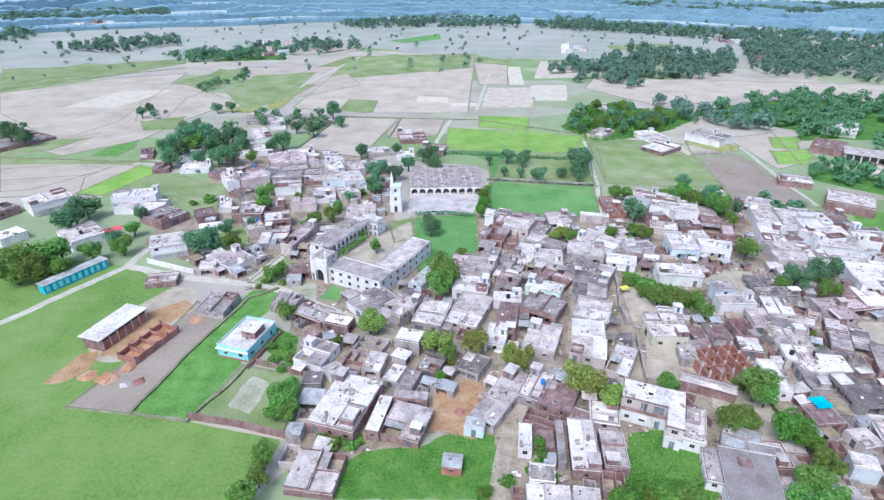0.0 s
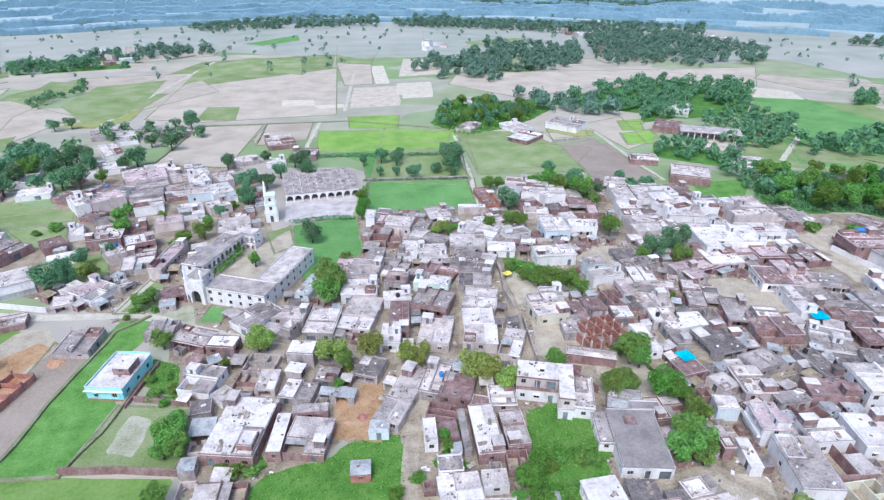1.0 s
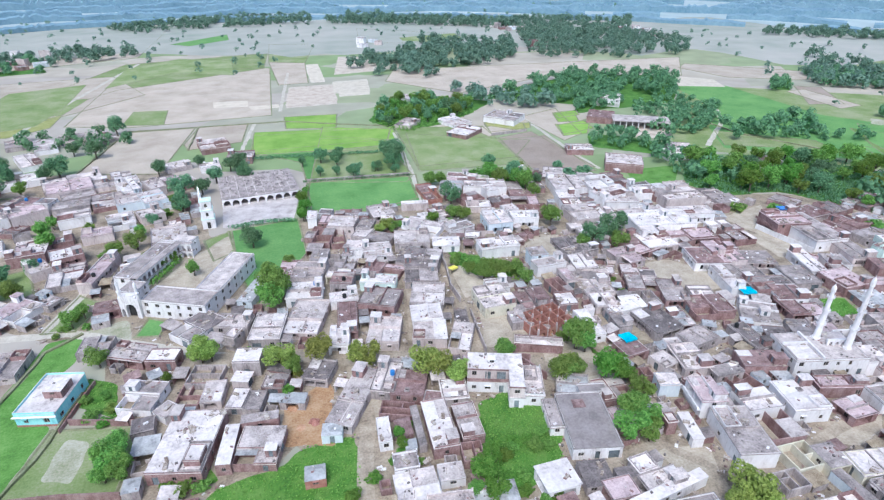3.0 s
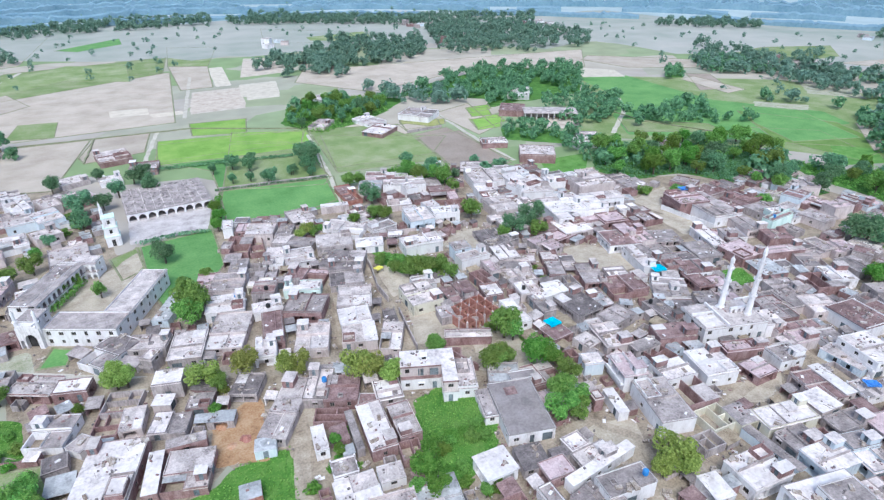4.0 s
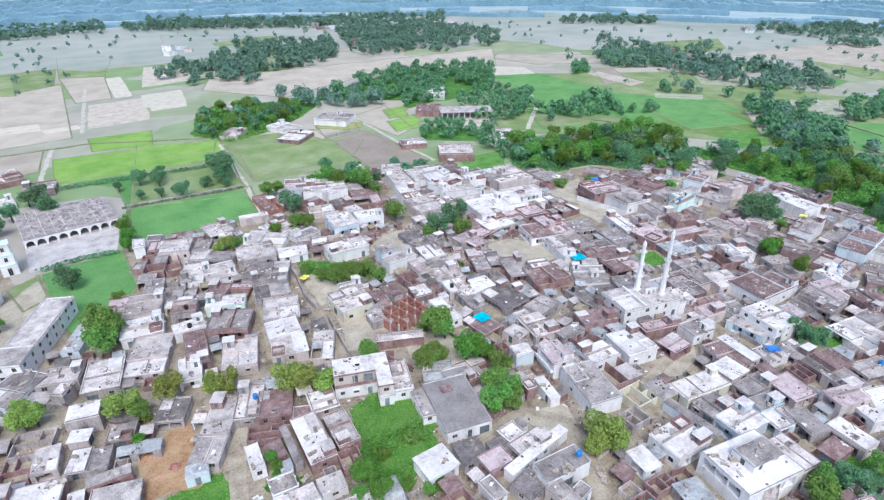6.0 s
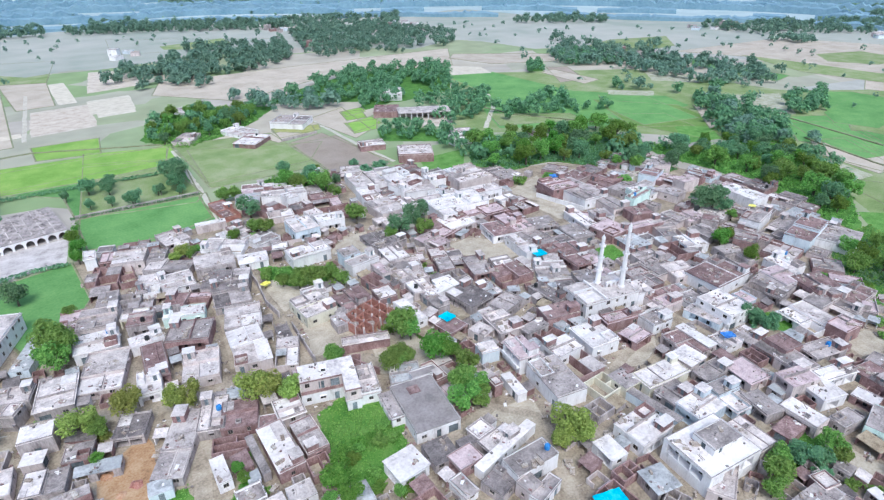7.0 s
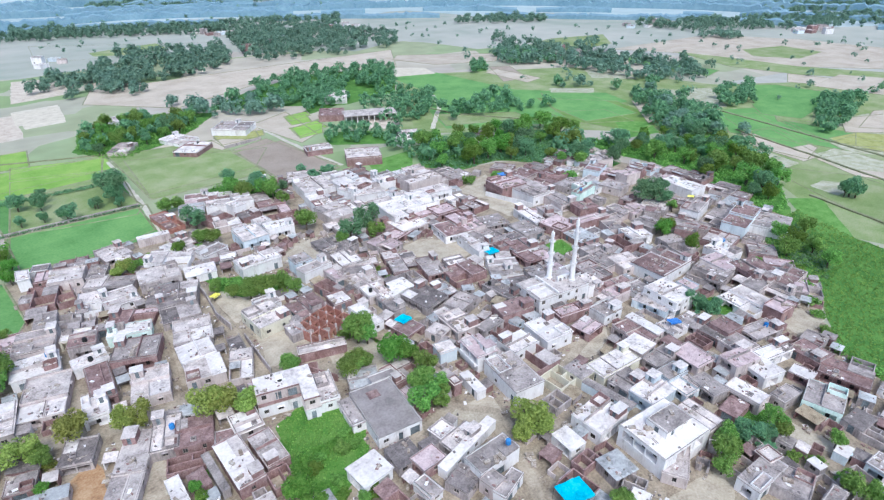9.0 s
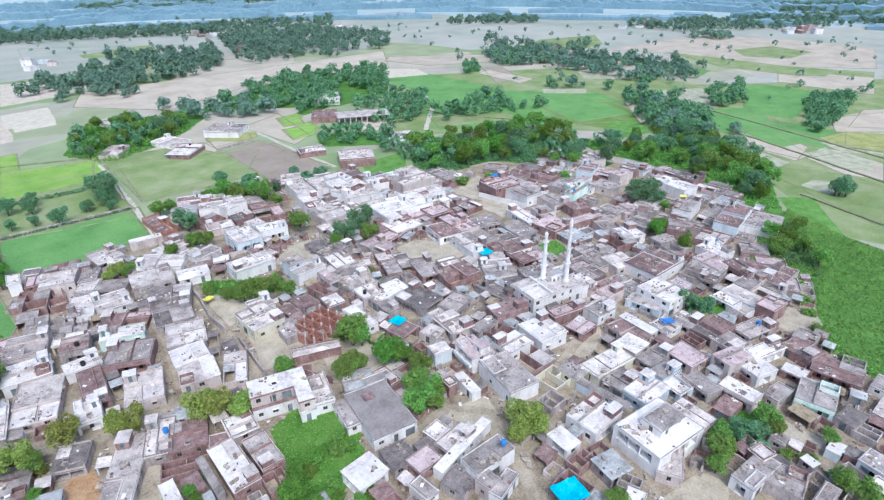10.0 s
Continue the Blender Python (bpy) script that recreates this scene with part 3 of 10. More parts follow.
def house(x, y, w, d, h, turn, wall, roof, style=""):
    """A village house: w along its front, d deep, h to the parapet's top."""
    rng = random.Random(int(x * 13) * 7919 + int(y * 17))
    h += rng.uniform(-0.09, 0.09)
    m = pose(x, y, 0, 0, 0, turn)
    words = HOUSE_WORDS[wall]
    tall = "two-storey" if h > 4.3 else "single-storey"
    if style == "court":
        ob = base("courtyard_house", words + " roofless house with walled rooms and an open court", "house", m, "village houses")
    elif style == "raw":
        ob = base("unfinished_house", "unfinished " + words + " house with bare columns", "house", m, "village houses")
    elif style == "shed":
        ob = base("shed", words + " shed with " + ROOF_WORDS[roof], "shed", m, "village sheds")
    else:
        ob = base(HOUSE_NAMES[wall], "%s %s house with %s" % (tall, words, ROOF_WORDS[roof]), "house", m, "village houses")
    x0, x1, y0, y1 = -w / 2, w / 2, -d / 2, d / 2
    if style == "court" and w * d > 75:
        rooms_round_a_gap(ob, x0, x1, y0, y1, h, wall, roof, rng)
        return ob
    if style == "court":
        walls_only(ob, x0, x1, y0, y1, h, wall, roof, rng)
        return ob
    if style == "shed":
        block(ob, x0, x1, y0, y1, h, wall, roof, rng, parapet=0.0, slab=0.08)
        return ob
    parapet = rng.choice((0.16, 0.25, 0.35, 0.5))
    big = w * d > 34
    if (style == "" and w * d > 46 and rng.random() < 0.8) or (style == "plain" and w * d > 55 and h < 3.3 and roof not in ("white", "bare") and rng.random() < 0.55):
        rooms_round_a_gap(ob, x0, x1, y0, y1, h, wall, roof, rng)
        return ob
    level = block(ob, x0, x1, y0, y1, h, wall, roof, rng, parapet, top_room=big and rng.random() < 0.55 and style != "raw")
    if style == "raw" or rng.random() < 0.04:
        s = Shape()
        for i in range(3):
            for j in range(2):
                cx, cy = x0 + 0.12 + (w - 0.24) * i / 2, y0 + 0.12 + (d - 0.24) * j
                for k in range(3):
                    s.rod((cx + 0.06 * k - 0.06, cy, h), (cx + 0.07 * k - 0.08, cy + 0.03, h + rng.uniform(0.6, 1.1)), 0.012, 0.012, 4)
        tagged(part("rebar", s, STEEL, ob), kind="stuff")
    if big and rng.random() < 0.75:
        s = Shape()
        u = rng.uniform(0.35, 0.65)
        if rng.random() < 0.5:
            s.box(x0 + 0.17, x1 - 0.17, y0 + d * u, y0 + d * u + 0.14, level, level + rng.uniform(0.25, 0.8))
        else:
            s.box(x0 + w * u, x0 + w * u + 0.14, y0 + 0.17, y1 - 0.17, level, level + rng.uniform(0.25, 0.8))
        part("roof_divider", s, WALL[rng.choice((wall, "grey"))], ob)
    if big and rng.random() < 0.4:
        s = Shape()
        ax, ay = rng.uniform(x0 + 0.8, x1 - 2.0), rng.uniform(y0 + 0.8, y1 - 2.0)
        s.ring(ax, ax + 1.1, ay, ay + 1.1, 0.14, level, level + 0.4)
        # dark slab laid on the roof stands in for the shaft's shaded depth
        s.box(ax + 0.14, ax + 0.96, ay + 0.14, ay + 0.96, level, level + 0.03, 1)
        part("light_shaft", s, [WALL["grey"], ROOF["dark"]], ob)
    if w * d > 22 and rng.random() < 0.72:
        fw, fd = rng.uniform(0.25, 0.5), rng.uniform(0.25, 0.45)
        xa = x0 + 0.2 if rng.random() < 0.5 else x1 - w * fw - 0.2
        ya = y0 + 0.2 if rng.random() < 0.4 else y1 - d * fd - 0.2
        s = Shape()
        if rng.random() < 0.5:
            s.ring(xa, xa + w * fw, ya, ya + d * fd, 0.13, level, level + rng.uniform(0.5, 1.3))
            part("roof_enclosure", s, WALL[rng.choice((wall, "brick", "grey"))], ob)
        else:
            s.box(xa, xa + w * fw, ya, ya + d * fd, level, level + rng.uniform(0.12, 0.35))
            part("roof_step", s, ROOF[rng.choice(("white", "pale", roof, "grey"))], ob)
    if h > 4.3 and rng.random() < 0.6:
        s = Shape()
        s.box(x0, x1, y0 - 0.95, y0, h * 0.48, h * 0.48 + 0.12)
        s.box(x0, x1, y0 - 0.95, y0 - 0.87, h * 0.48 + 0.12, h * 0.48 + 0.95)
        part("balcony", s, WALL[wall], ob)
    if big and rng.random() < 0.1:
        p = m @ Vector((rng.uniform(x0 + 0.9, x1 - 0.9), rng.uniform(y0 + 0.9, y1 - 0.9), level))
        water_tank(p.x, p.y, p.z, rng.choice(("black", "white", "blue")), rng.uniform(0, 90))
    return ob


def rooms_round_a_gap(ob, x0, x1, y0, y1, h, wall, roof, rng):
    """A house grown room by room: bodies of unequal height, one part an open court behind a wall."""
    w, d = x1 - x0, y1 - y0
    kin = {"white": ("white", "white", "pale"), "pale": ("pale", "pale", "grey", "white"), "grey": ("grey", "grey", "pale", "dark"), "dark": ("dark", "grey"),
           "rust": ("rust", "rust", "pink"), "pink": ("pink", "pale")}.get(roof, (roof,))
    f, g = rng.uniform(0.36, 0.62), rng.uniform(0.4, 0.65)
    along = w > d * 1.05
    drop = rng.uniform(0.25, 0.9)
    if along:
        xm, ym = x0 + w * f, y0 + d * g
        first, rest = (x0, xm, y0, y1), [(xm, x1, y0, ym), (xm, x1, ym, y1)]
    else:
        xm, ym = x0 + w * g, y0 + d * f
        first, rest = (x0, x1, ym, y1), [(x0, xm, y0, ym), (xm, x1, y0, ym)]
    if rng.random() < 0.5:
        rest.reverse()
    block(ob, *first, h, wall, roof, rng, rng.choice((0.3, 0.5, 0.8)), top_room=rng.random() < 0.5)
    low = h - drop * 0.6 if h < 4.3 else rng.choice((h - drop, 2.7))
    block(ob, *rest[0], low, wall, rng.choice(kin), rng, rng.choice((0.2, 0.4, 0.6)), top_room=rng.random() < 0.15)
    a, b, c, e = rest[1]
    if rng.random() < 0.55:
        t, k = 0.2, min(2.0, low - 0.3)
        s = Shape()
        s.ring(a + 0.01, b - 0.01, c + 0.01, e - 0.01, t, 0, k)
        footprint(ob.matrix_world, a, b, c, e)
        part("court_wall", s, WALL[wall], ob)
        s = Shape()
        s.box(a + t, b - t, c + t, e - t, 0.02, 0.14)
        part("court_floor", s, EARTH["lane"], ob)
        if rng.random() < 0.6:
            s = Shape()
            s.box(a, b, e - (e - c) * 0.4, e, k, k + 0.1)
            part("court_roof", s, ROOF[rng.choice(("metal", "grey", "pale"))], ob)
    else:
        block(ob, a, b, c, e, low - rng.uniform(0.1, 0.5), wall, rng.choice(kin), rng, rng.choice((0.15, 0.3)))


def hamlet_house(x, y, w, d, h, turn, wall, roof):
    """A plain house of a far hamlet."""
    ob = base("hamlet_house", "%s house of a far hamlet" % HOUSE_WORDS[wall], "house", pose(x, y, 0, 0, 0, turn), "far hamlet houses")
    block(ob, -w / 2, w / 2, -d / 2, d / 2, h, wall, roof, random.Random(int(x) * 31 + int(y)), 0.5, skip=0.95)
    return ob


def walls_only(ob, x0, x1, y0, y1, h, wall, roof, rng):
    """A walled court: brick walls with thickness, inner partitions, one roofed room."""
    s, t = Shape(), 0.24
    s.ring(x0, x1, y0, y1, t, 0, h)
    footprint(ob.matrix_world, x0, x1, y0, y1)
    ym, xm = y0 + (y1 - y0) * rng.uniform(0.4, 0.6), x0 + (x1 - x0) * rng.uniform(0.35, 0.65)
    for a, b, c, e in ((x0 + t, x1 - t, ym, ym + 0.2), (xm, xm + 0.2, ym + 0.2, y1 - t)):
        p = Shape()
        p.box(a, b, c, e, 0, h * 0.96)
        part("partition_wall", p, WALL[wall], ob)
    if h > 2.4:
        part("door", DOOR_MESH, None, ob, m=pose(x0 + (x1 - x0) * 0.4, y0 - 0.03, 0.02) @ Matrix.Diagonal((1.1, 1, 2.0, 1)))
    part("wall", s, WALL[wall], ob)
    f = Shape()
    f.box(x0 + t, x1 - t, y0 + t, y1 - t, 0.02, 0.12)
    part("floor", f, EARTH["lane"], ob)
    litter(ob.matrix_world, x0 + t, x1 - t, y0 + t, ym, 0.12, rng)
    litter(ob.matrix_world, x0 + t, xm, ym + 0.2, y1 - t, 0.12, rng)
    if h > 2.4:
        r = Shape()
        r.box(xm + 0.1, x1 + 0.08, ym + 0.1, y1 + 0.08, h, h + 0.13)
        part("roof", r, ROOF["grey" if roof == "rust" else roof], ob)


# ---------------------------------------------------------------- trees
def crown_mesh(kind, seed, leaves, leaf, flat=0.85):
    """A crown of radius about 1 made of small leaf clumps on many lobes, with gaps."""
    rng = random.Random(seed)
    lobes = []
    for i in range(13):
        a, r = rng.uniform(0, 6.28), rng.uniform(0.25, 0.68)
        lobes.append((math.cos(a) * r, math.sin(a) * r, rng.uniform(-0.35, 0.5) * flat, rng.uniform(0.26, 0.45)))
    lobes.append((0, 0, 0.35 * flat, 0.5))
    s = Shape()
    for i in range(leaves):
        lx, ly, lz, lr = lobes[i % len(lobes)]
        d = Vector((rng.gauss(0, 1), rng.gauss(0, 1), rng.gauss(0.25, 1))).normalized()
        c = Vector((lx, ly, lz)) + d * lr * rng.uniform(0.7, 1.08)
        q = leaf * rng.uniform(0.6, 1.3)
        nrm = (d + Vector((rng.uniform(-0.8, 0.8), rng.uniform(-0.8, 0.8), rng.uniform(0.0, 1.2)))).normalized()
        u = nrm.orthogonal().normalized()
        u = Matrix.Rotation(rng.uniform(0, 6.28), 3, nrm) @ u
        v = nrm.cross(u)
        bend = nrm * q * 0.25
        s.quad(tuple(c - u * q - bend), tuple(c - v * q * 0.62), tuple(c + u * q - bend), tuple(c + v * q * 0.62))
    return s.mesh("crown", LEAF[kind])


def trunk_mesh(seed):
    rng = random.Random(seed)
    s = Shape()
    s.rod((0, 0, 0), (0.03, 0.02, 0.55), 0.085, 0.06, 7)
    for i in range(5):
        a = i * 1.26 + rng.uniform(-0.3, 0.3)
        e = (math.cos(a) * rng.uniform(0.35, 0.6), math.sin(a) * rng.uniform(0.35, 0.6), rng.uniform(0.95, 1.4))
        s.rod((0.03, 0.02, rng.uniform(0.45, 0.56)), e, 0.045, 0.015, 5)
        s.rod(e, (e[0] * 1.35, e[1] * 1.35, e[2] + 0.25), 0.016, 0.005, 4)
    return s.mesh("trunk", BARK)


TRUNKS = [trunk_mesh(k) for k in range(3)]
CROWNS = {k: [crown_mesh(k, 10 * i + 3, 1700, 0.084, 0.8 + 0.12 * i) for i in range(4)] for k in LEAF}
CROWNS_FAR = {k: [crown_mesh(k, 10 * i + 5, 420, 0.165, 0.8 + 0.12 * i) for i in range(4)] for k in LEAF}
TREE_WORDS = {"g": "leafy green tree with a broad uneven crown", "d": "dark green tree with a dense crown", "y": "olive-yellow tree with an open crown of fine leaves",
              "b": "bright green young tree with a soft crown"}


def tree(x, y, r, kind, far=False, tall=1.0):
    """A tree with a crown of radius r."""
    rng = random.Random(int(x * 31) * 131 + int(y * 37))
    m = pose(x, y, 0, 0, 0, rng.uniform(0, 360))
    ob = base("tree", TREE_WORDS[kind], "tree", m, "trees")
    stem = r * rng.uniform(0.95, 1.15) * tall + 0.4
    part("trunk", rng.choice(TRUNKS), None, ob, m=Matrix.Diagonal((r, r, (stem + r * 0.5) / 1.5, 1)))
    part("crown", rng.choice((CROWNS_FAR if far else CROWNS)[kind]), None, ob, m=pose(0, 0, stem, 0, 0, rng.uniform(0, 360)) @ Matrix.Diagonal((r * rng.uniform(0.95, 1.1), r * rng.uniform(0.95, 1.1), r * rng.uniform(0.85, 1.1) * tall, 1)))
    return ob


def inside(x, y, poly):
    hit = False
    for (xa, ya), (xb, yb) in zip(poly, poly[1:] + poly[:1]):
        if (ya > y) != (yb > y) and x < (xb - xa) * (y - ya) / (yb - ya) + xa:
            hit = not hit
    return hit


def spots(poly, gap, seed):
    """Seeded places in a polygon, about gap metres apart."""
    rng = random.Random(seed)
    xs, ys = [p[0] for p in poly], [p[1] for p in poly]
    out = []
    y = min(ys)
    while y < max(ys):
        x = min(xs)
        while x < max(xs):
            q = (x + rng.uniform(-0.45, 0.45) * gap, y + rng.uniform(-0.45, 0.45) * gap)
            if inside(*q, poly):
                out.append(q)
            x += gap
        y += gap
    return out


def grove(poly, gap, low, high, kinds, seed, near=False):
    rng = random.Random(seed)
    for x, y in spots(poly, gap, seed):
        if rng.random() < 0.9:
            tree(round(x, 1), round(y, 1), rng.uniform(low, high), rng.choice(kinds), far=not near)


def far_wood(polys, gap, low, high, kind, seed, label, leaves=60):
    """Woodland too far off to count: one mesh of leaf clumps on lobed crowns."""
    rng = random.Random(seed)
    s = Shape()
    for poly in polys:
        for x, y in spots(poly, gap, seed):
            if noise.noise((x * 0.035, y * 0.035, 3.0)) < -0.26:
                continue
            r = rng.uniform(low, high) * (0.7 if rng.random() < 0.3 else 1.0)
            lobes = [(0.0, 0.0, 1.35, 0.55)]
            for i in range(6):
                a, f = rng.uniform(0, 6.28), rng.uniform(0.3, 0.7)
                lobes.append((math.cos(a) * f, math.sin(a) * f, rng.uniform(0.55, 1.45), rng.uniform(0.3, 0.5)))
            for i in range(leaves):
                lx, ly, lz, lr = lobes[i % 7]
                d = Vector((rng.gauss(0, 1), rng.gauss(0, 1), rng.gauss(0.35, 0.8))).normalized()
                c = Vector((x + lx * r, y + ly * r, lz * r)) + d * lr * r * rng.uniform(0.6, 1.15)
                q = r * rng.uniform(0.1, 0.2) * (60 / leaves) ** 0.3 * 1.75
                nrm = (d + Vector((rng.uniform(-0.6, 0.6), rng.uniform(-0.6, 0.6), rng.uniform(0.2, 1.2)))).normalized()
                u = nrm.orthogonal().normalized()
                v = nrm.cross(u)
                s.quad(tuple(c - u * q), tuple(c - v * q * 0.7), tuple(c + u * q), tuple(c + v * q * 0.7))
    return thing("far_wood", s, LEAF[kind], label, "woodland", kind="stuff")


def thicket(poly, gap, low, high, kind, seed, label, leaves=34):
    """Undergrowth and shrubs below and between trees, too dense to count."""
    rng = random.Random(seed)
    s = Shape()
    for x, y in spots(poly, gap, seed):
        if rng.random() < 0.12:
            continue
        r = rng.uniform(low, high)
        for i in range(leaves):
            d = Vector((rng.gauss(0, 1), rng.gauss(0, 1), abs(rng.gauss(0.2, 0.8)))).normalized()
            c = Vector((x, y, r * 0.25)) + Vector((d.x * r, d.y * r, d.z * r * 0.9)) * rng.uniform(0.6, 1.1)
            q = rng.uniform(0.22, 0.42) * (0.6 + 0.25 * r)
            nrm = (d + Vector((rng.uniform(-0.7, 0.7), rng.uniform(-0.7, 0.7), rng.uniform(0, 0.8)))).normalized()
            u = nrm.orthogonal().normalized() * q
            v = nrm.cross(u) * 0.7
            s.quad(tuple(c - u), tuple(c - v), tuple(c + u), tuple(c + v))
    return thing("undergrowth", s, LEAF[kind], label, "undergrowth", kind="stuff")


def tufts(name, poly, gap, size, kind, seed, label):
    """Weeds and grass tufts scattered over a plot."""
    rng = random.Random(seed)
    s = Shape()
    for x, y in spots(poly, gap, seed):
        q = size * rng.uniform(0.4, 1.3)
        for i in range(4):
            a, r = rng.uniform(0, 6.28), q * rng.uniform(0, 0.8)
            c = Vector((x + math.cos(a) * r, y + math.sin(a) * r, q * rng.uniform(0.15, 0.7)))
            nrm = Vector((rng.uniform(-0.8, 0.8), rng.uniform(-0.8, 0.8), 1)).normalized()
            u = nrm.orthogonal().normalized() * q * 0.6
            v = nrm.cross(u) * 0.7
            s.quad(tuple(c - u), tuple(c - v), tuple(c + u), tuple(c + v))
    return thing(name, s, LEAF[kind], label, "weeds", kind="stuff")


def hedge(points, width, height, kind, seed, label):
    """A clipped hedge of leaf clumps along a line."""
    rng = random.Random(seed)
    s = Shape()
    for (xa, ya), (xb, yb) in zip(points, points[1:]):
        n = int(math.hypot(xb - xa, yb - ya) * 9 * width)
        for i in range(n):
            f = rng.random()
            a = rng.uniform(0, 6.28)
            d = Vector((math.cos(a), math.sin(a), rng.uniform(-0.2, 1))).normalized()
            c = Vector((xa + (xb - xa) * f, ya + (yb - ya) * f, height * 0.45)) + Vector((d.x * width / 2, d.y * width / 2, d.z * height * 0.55)) * rng.uniform(0.6, 1.1)
            q = rng.uniform(0.25, 0.5)
            nrm = (d + Vector((rng.uniform(-0.6, 0.6), rng.uniform(-0.6, 0.6), 0.3))).normalized()
            u = nrm.orthogonal().normalized() * q
            v = nrm.cross(u) * 0.7
            s.quad(tuple(c - u), tuple(c - v), tuple(c + u), tuple(c + v))
    return thing("hedge", s, LEAF[kind], label, "hedge", kind="stuff")


def bush(x, y, r, kind):
    """A low rounded bush."""
    rng = random.Random(int(x * 31) * 131 + int(y * 37))
    return thing("bush", rng.choice(CROWNS_FAR[kind]), None, "low green bush growing between plots and houses", "bush",
                 pose(x, y, r * 0.45, 0, 0, rng.uniform(0, 360)) @ Matrix.Diagonal((r, r, r * 0.7, 1)), "bushes")

# ---------------------------------------------------------------- ground
def patchwork():
    """Far farmland: plots of fallow, stubble and green crops of some fifty metres."""
    m = bpy.data.materials.new("farmland")
    m.use_nodes = True
    n, l = m.node_tree.nodes, m.node_tree.links
    place = n.new("ShaderNodeNewGeometry").outputs["Position"]
    turn = n.new("ShaderNodeMapping")
    turn.inputs["Rotation"].default_value = (0, 0, 0.35)
    turn.inputs["Scale"].default_value = (0.011, 0.02, 0)
    l.new(place, turn.inputs["Vector"])
    cells = n.new("ShaderNodeTexVoronoi")
    cells.distance = "CHEBYCHEV"
    cells.inputs["Scale"].default_value, cells.inputs["Randomness"].default_value = 1.0, 0.8
    l.new(turn.outputs[0], cells.inputs["Vector"])
    pick = n.new("ShaderNodeSeparateColor")
    l.new(cells.outputs["Color"], pick.inputs[0])
    ramp = n.new("ShaderNodeValToRGB")
    ramp.color_ramp.interpolation = "CONSTANT"
    tones = ((0.0, (0.40, 0.355, 0.32)), (0.24, (0.305, 0.33, 0.215)), (0.36, (0.24, 0.31, 0.16)), (0.48, (0.43, 0.38, 0.325)), (0.70, (0.275, 0.325, 0.195)), (0.84, (0.36, 0.345, 0.28)))
    ramp.color_ramp.elements[0].color = (*tones[0][1], 1)
    ramp.color_ramp.elements[1].position, ramp.color_ramp.elements[1].color = tones[5][0], (*tones[5][1], 1)
    for p, c in tones[1:5]:
        ramp.color_ramp.elements.new(p).color = (*c, 1)
    l.new(pick.outputs[0], ramp.inputs["Fac"])
    worn = n.new("ShaderNodeTexNoise")
    worn.inputs["Scale"].default_value, worn.inputs["Detail"].default_value = 0.05, 8
    l.new(place, worn.inputs["Vector"])
    shade = n.new("ShaderNodeMapRange")
    shade.inputs["To Min"].default_value, shade.inputs["To Max"].default_value = 0.7, 1.3
    l.new(worn.outputs["Fac"], shade.inputs["Value"])
    tint = n.new("ShaderNodeHueSaturation")
    l.new(shade.outputs[0], tint.inputs["Value"])
    l.new(ramp.outputs[0], tint.inputs["Color"])
    shader = n["Principled BSDF"]
    l.new(tint.outputs[0], shader.inputs["Base Color"])
    shader.inputs["Roughness"].default_value = 1.0
    shader.inputs["Specular IOR Level"].default_value = 0.1
    return m


bm = bmesh.new()
bmesh.ops.create_grid(bm, x_segments=40, y_segments=40, size=4500)
ground_mesh = bpy.data.meshes.new("ground")
bm.to_mesh(ground_mesh)
bm.free()
ground_mesh.materials.append(patchwork())
tagged(new("ground", ground_mesh), "flat farmland of fallow and green plots round the village", "ground", kind="structure")


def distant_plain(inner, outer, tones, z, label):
    """The last strip of land before the horizon, with haze put into its pale tones and an uneven near edge."""
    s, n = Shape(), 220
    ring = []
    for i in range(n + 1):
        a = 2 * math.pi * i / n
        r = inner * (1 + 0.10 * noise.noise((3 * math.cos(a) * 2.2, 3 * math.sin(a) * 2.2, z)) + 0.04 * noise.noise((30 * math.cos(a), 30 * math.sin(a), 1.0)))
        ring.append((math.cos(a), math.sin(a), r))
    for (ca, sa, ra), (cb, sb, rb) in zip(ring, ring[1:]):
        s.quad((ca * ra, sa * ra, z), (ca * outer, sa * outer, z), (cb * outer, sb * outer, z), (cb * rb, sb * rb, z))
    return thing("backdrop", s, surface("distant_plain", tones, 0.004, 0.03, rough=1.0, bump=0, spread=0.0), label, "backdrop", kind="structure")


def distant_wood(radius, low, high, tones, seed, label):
    """A line of woods on the horizon's side: a strip with an uneven top, broken by gaps, its blue put in for haze."""
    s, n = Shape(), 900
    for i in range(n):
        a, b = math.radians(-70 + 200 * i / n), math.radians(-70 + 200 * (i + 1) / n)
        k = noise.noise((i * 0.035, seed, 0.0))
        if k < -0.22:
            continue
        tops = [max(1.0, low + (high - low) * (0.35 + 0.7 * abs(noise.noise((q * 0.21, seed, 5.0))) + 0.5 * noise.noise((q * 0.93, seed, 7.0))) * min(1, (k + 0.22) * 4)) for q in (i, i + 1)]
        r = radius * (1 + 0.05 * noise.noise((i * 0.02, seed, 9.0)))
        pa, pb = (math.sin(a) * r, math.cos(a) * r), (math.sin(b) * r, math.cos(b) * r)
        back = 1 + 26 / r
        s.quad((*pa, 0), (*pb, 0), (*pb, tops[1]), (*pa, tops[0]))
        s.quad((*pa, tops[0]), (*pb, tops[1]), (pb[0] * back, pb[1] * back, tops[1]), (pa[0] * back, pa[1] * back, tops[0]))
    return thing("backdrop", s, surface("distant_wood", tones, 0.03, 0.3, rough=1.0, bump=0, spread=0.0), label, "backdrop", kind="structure")


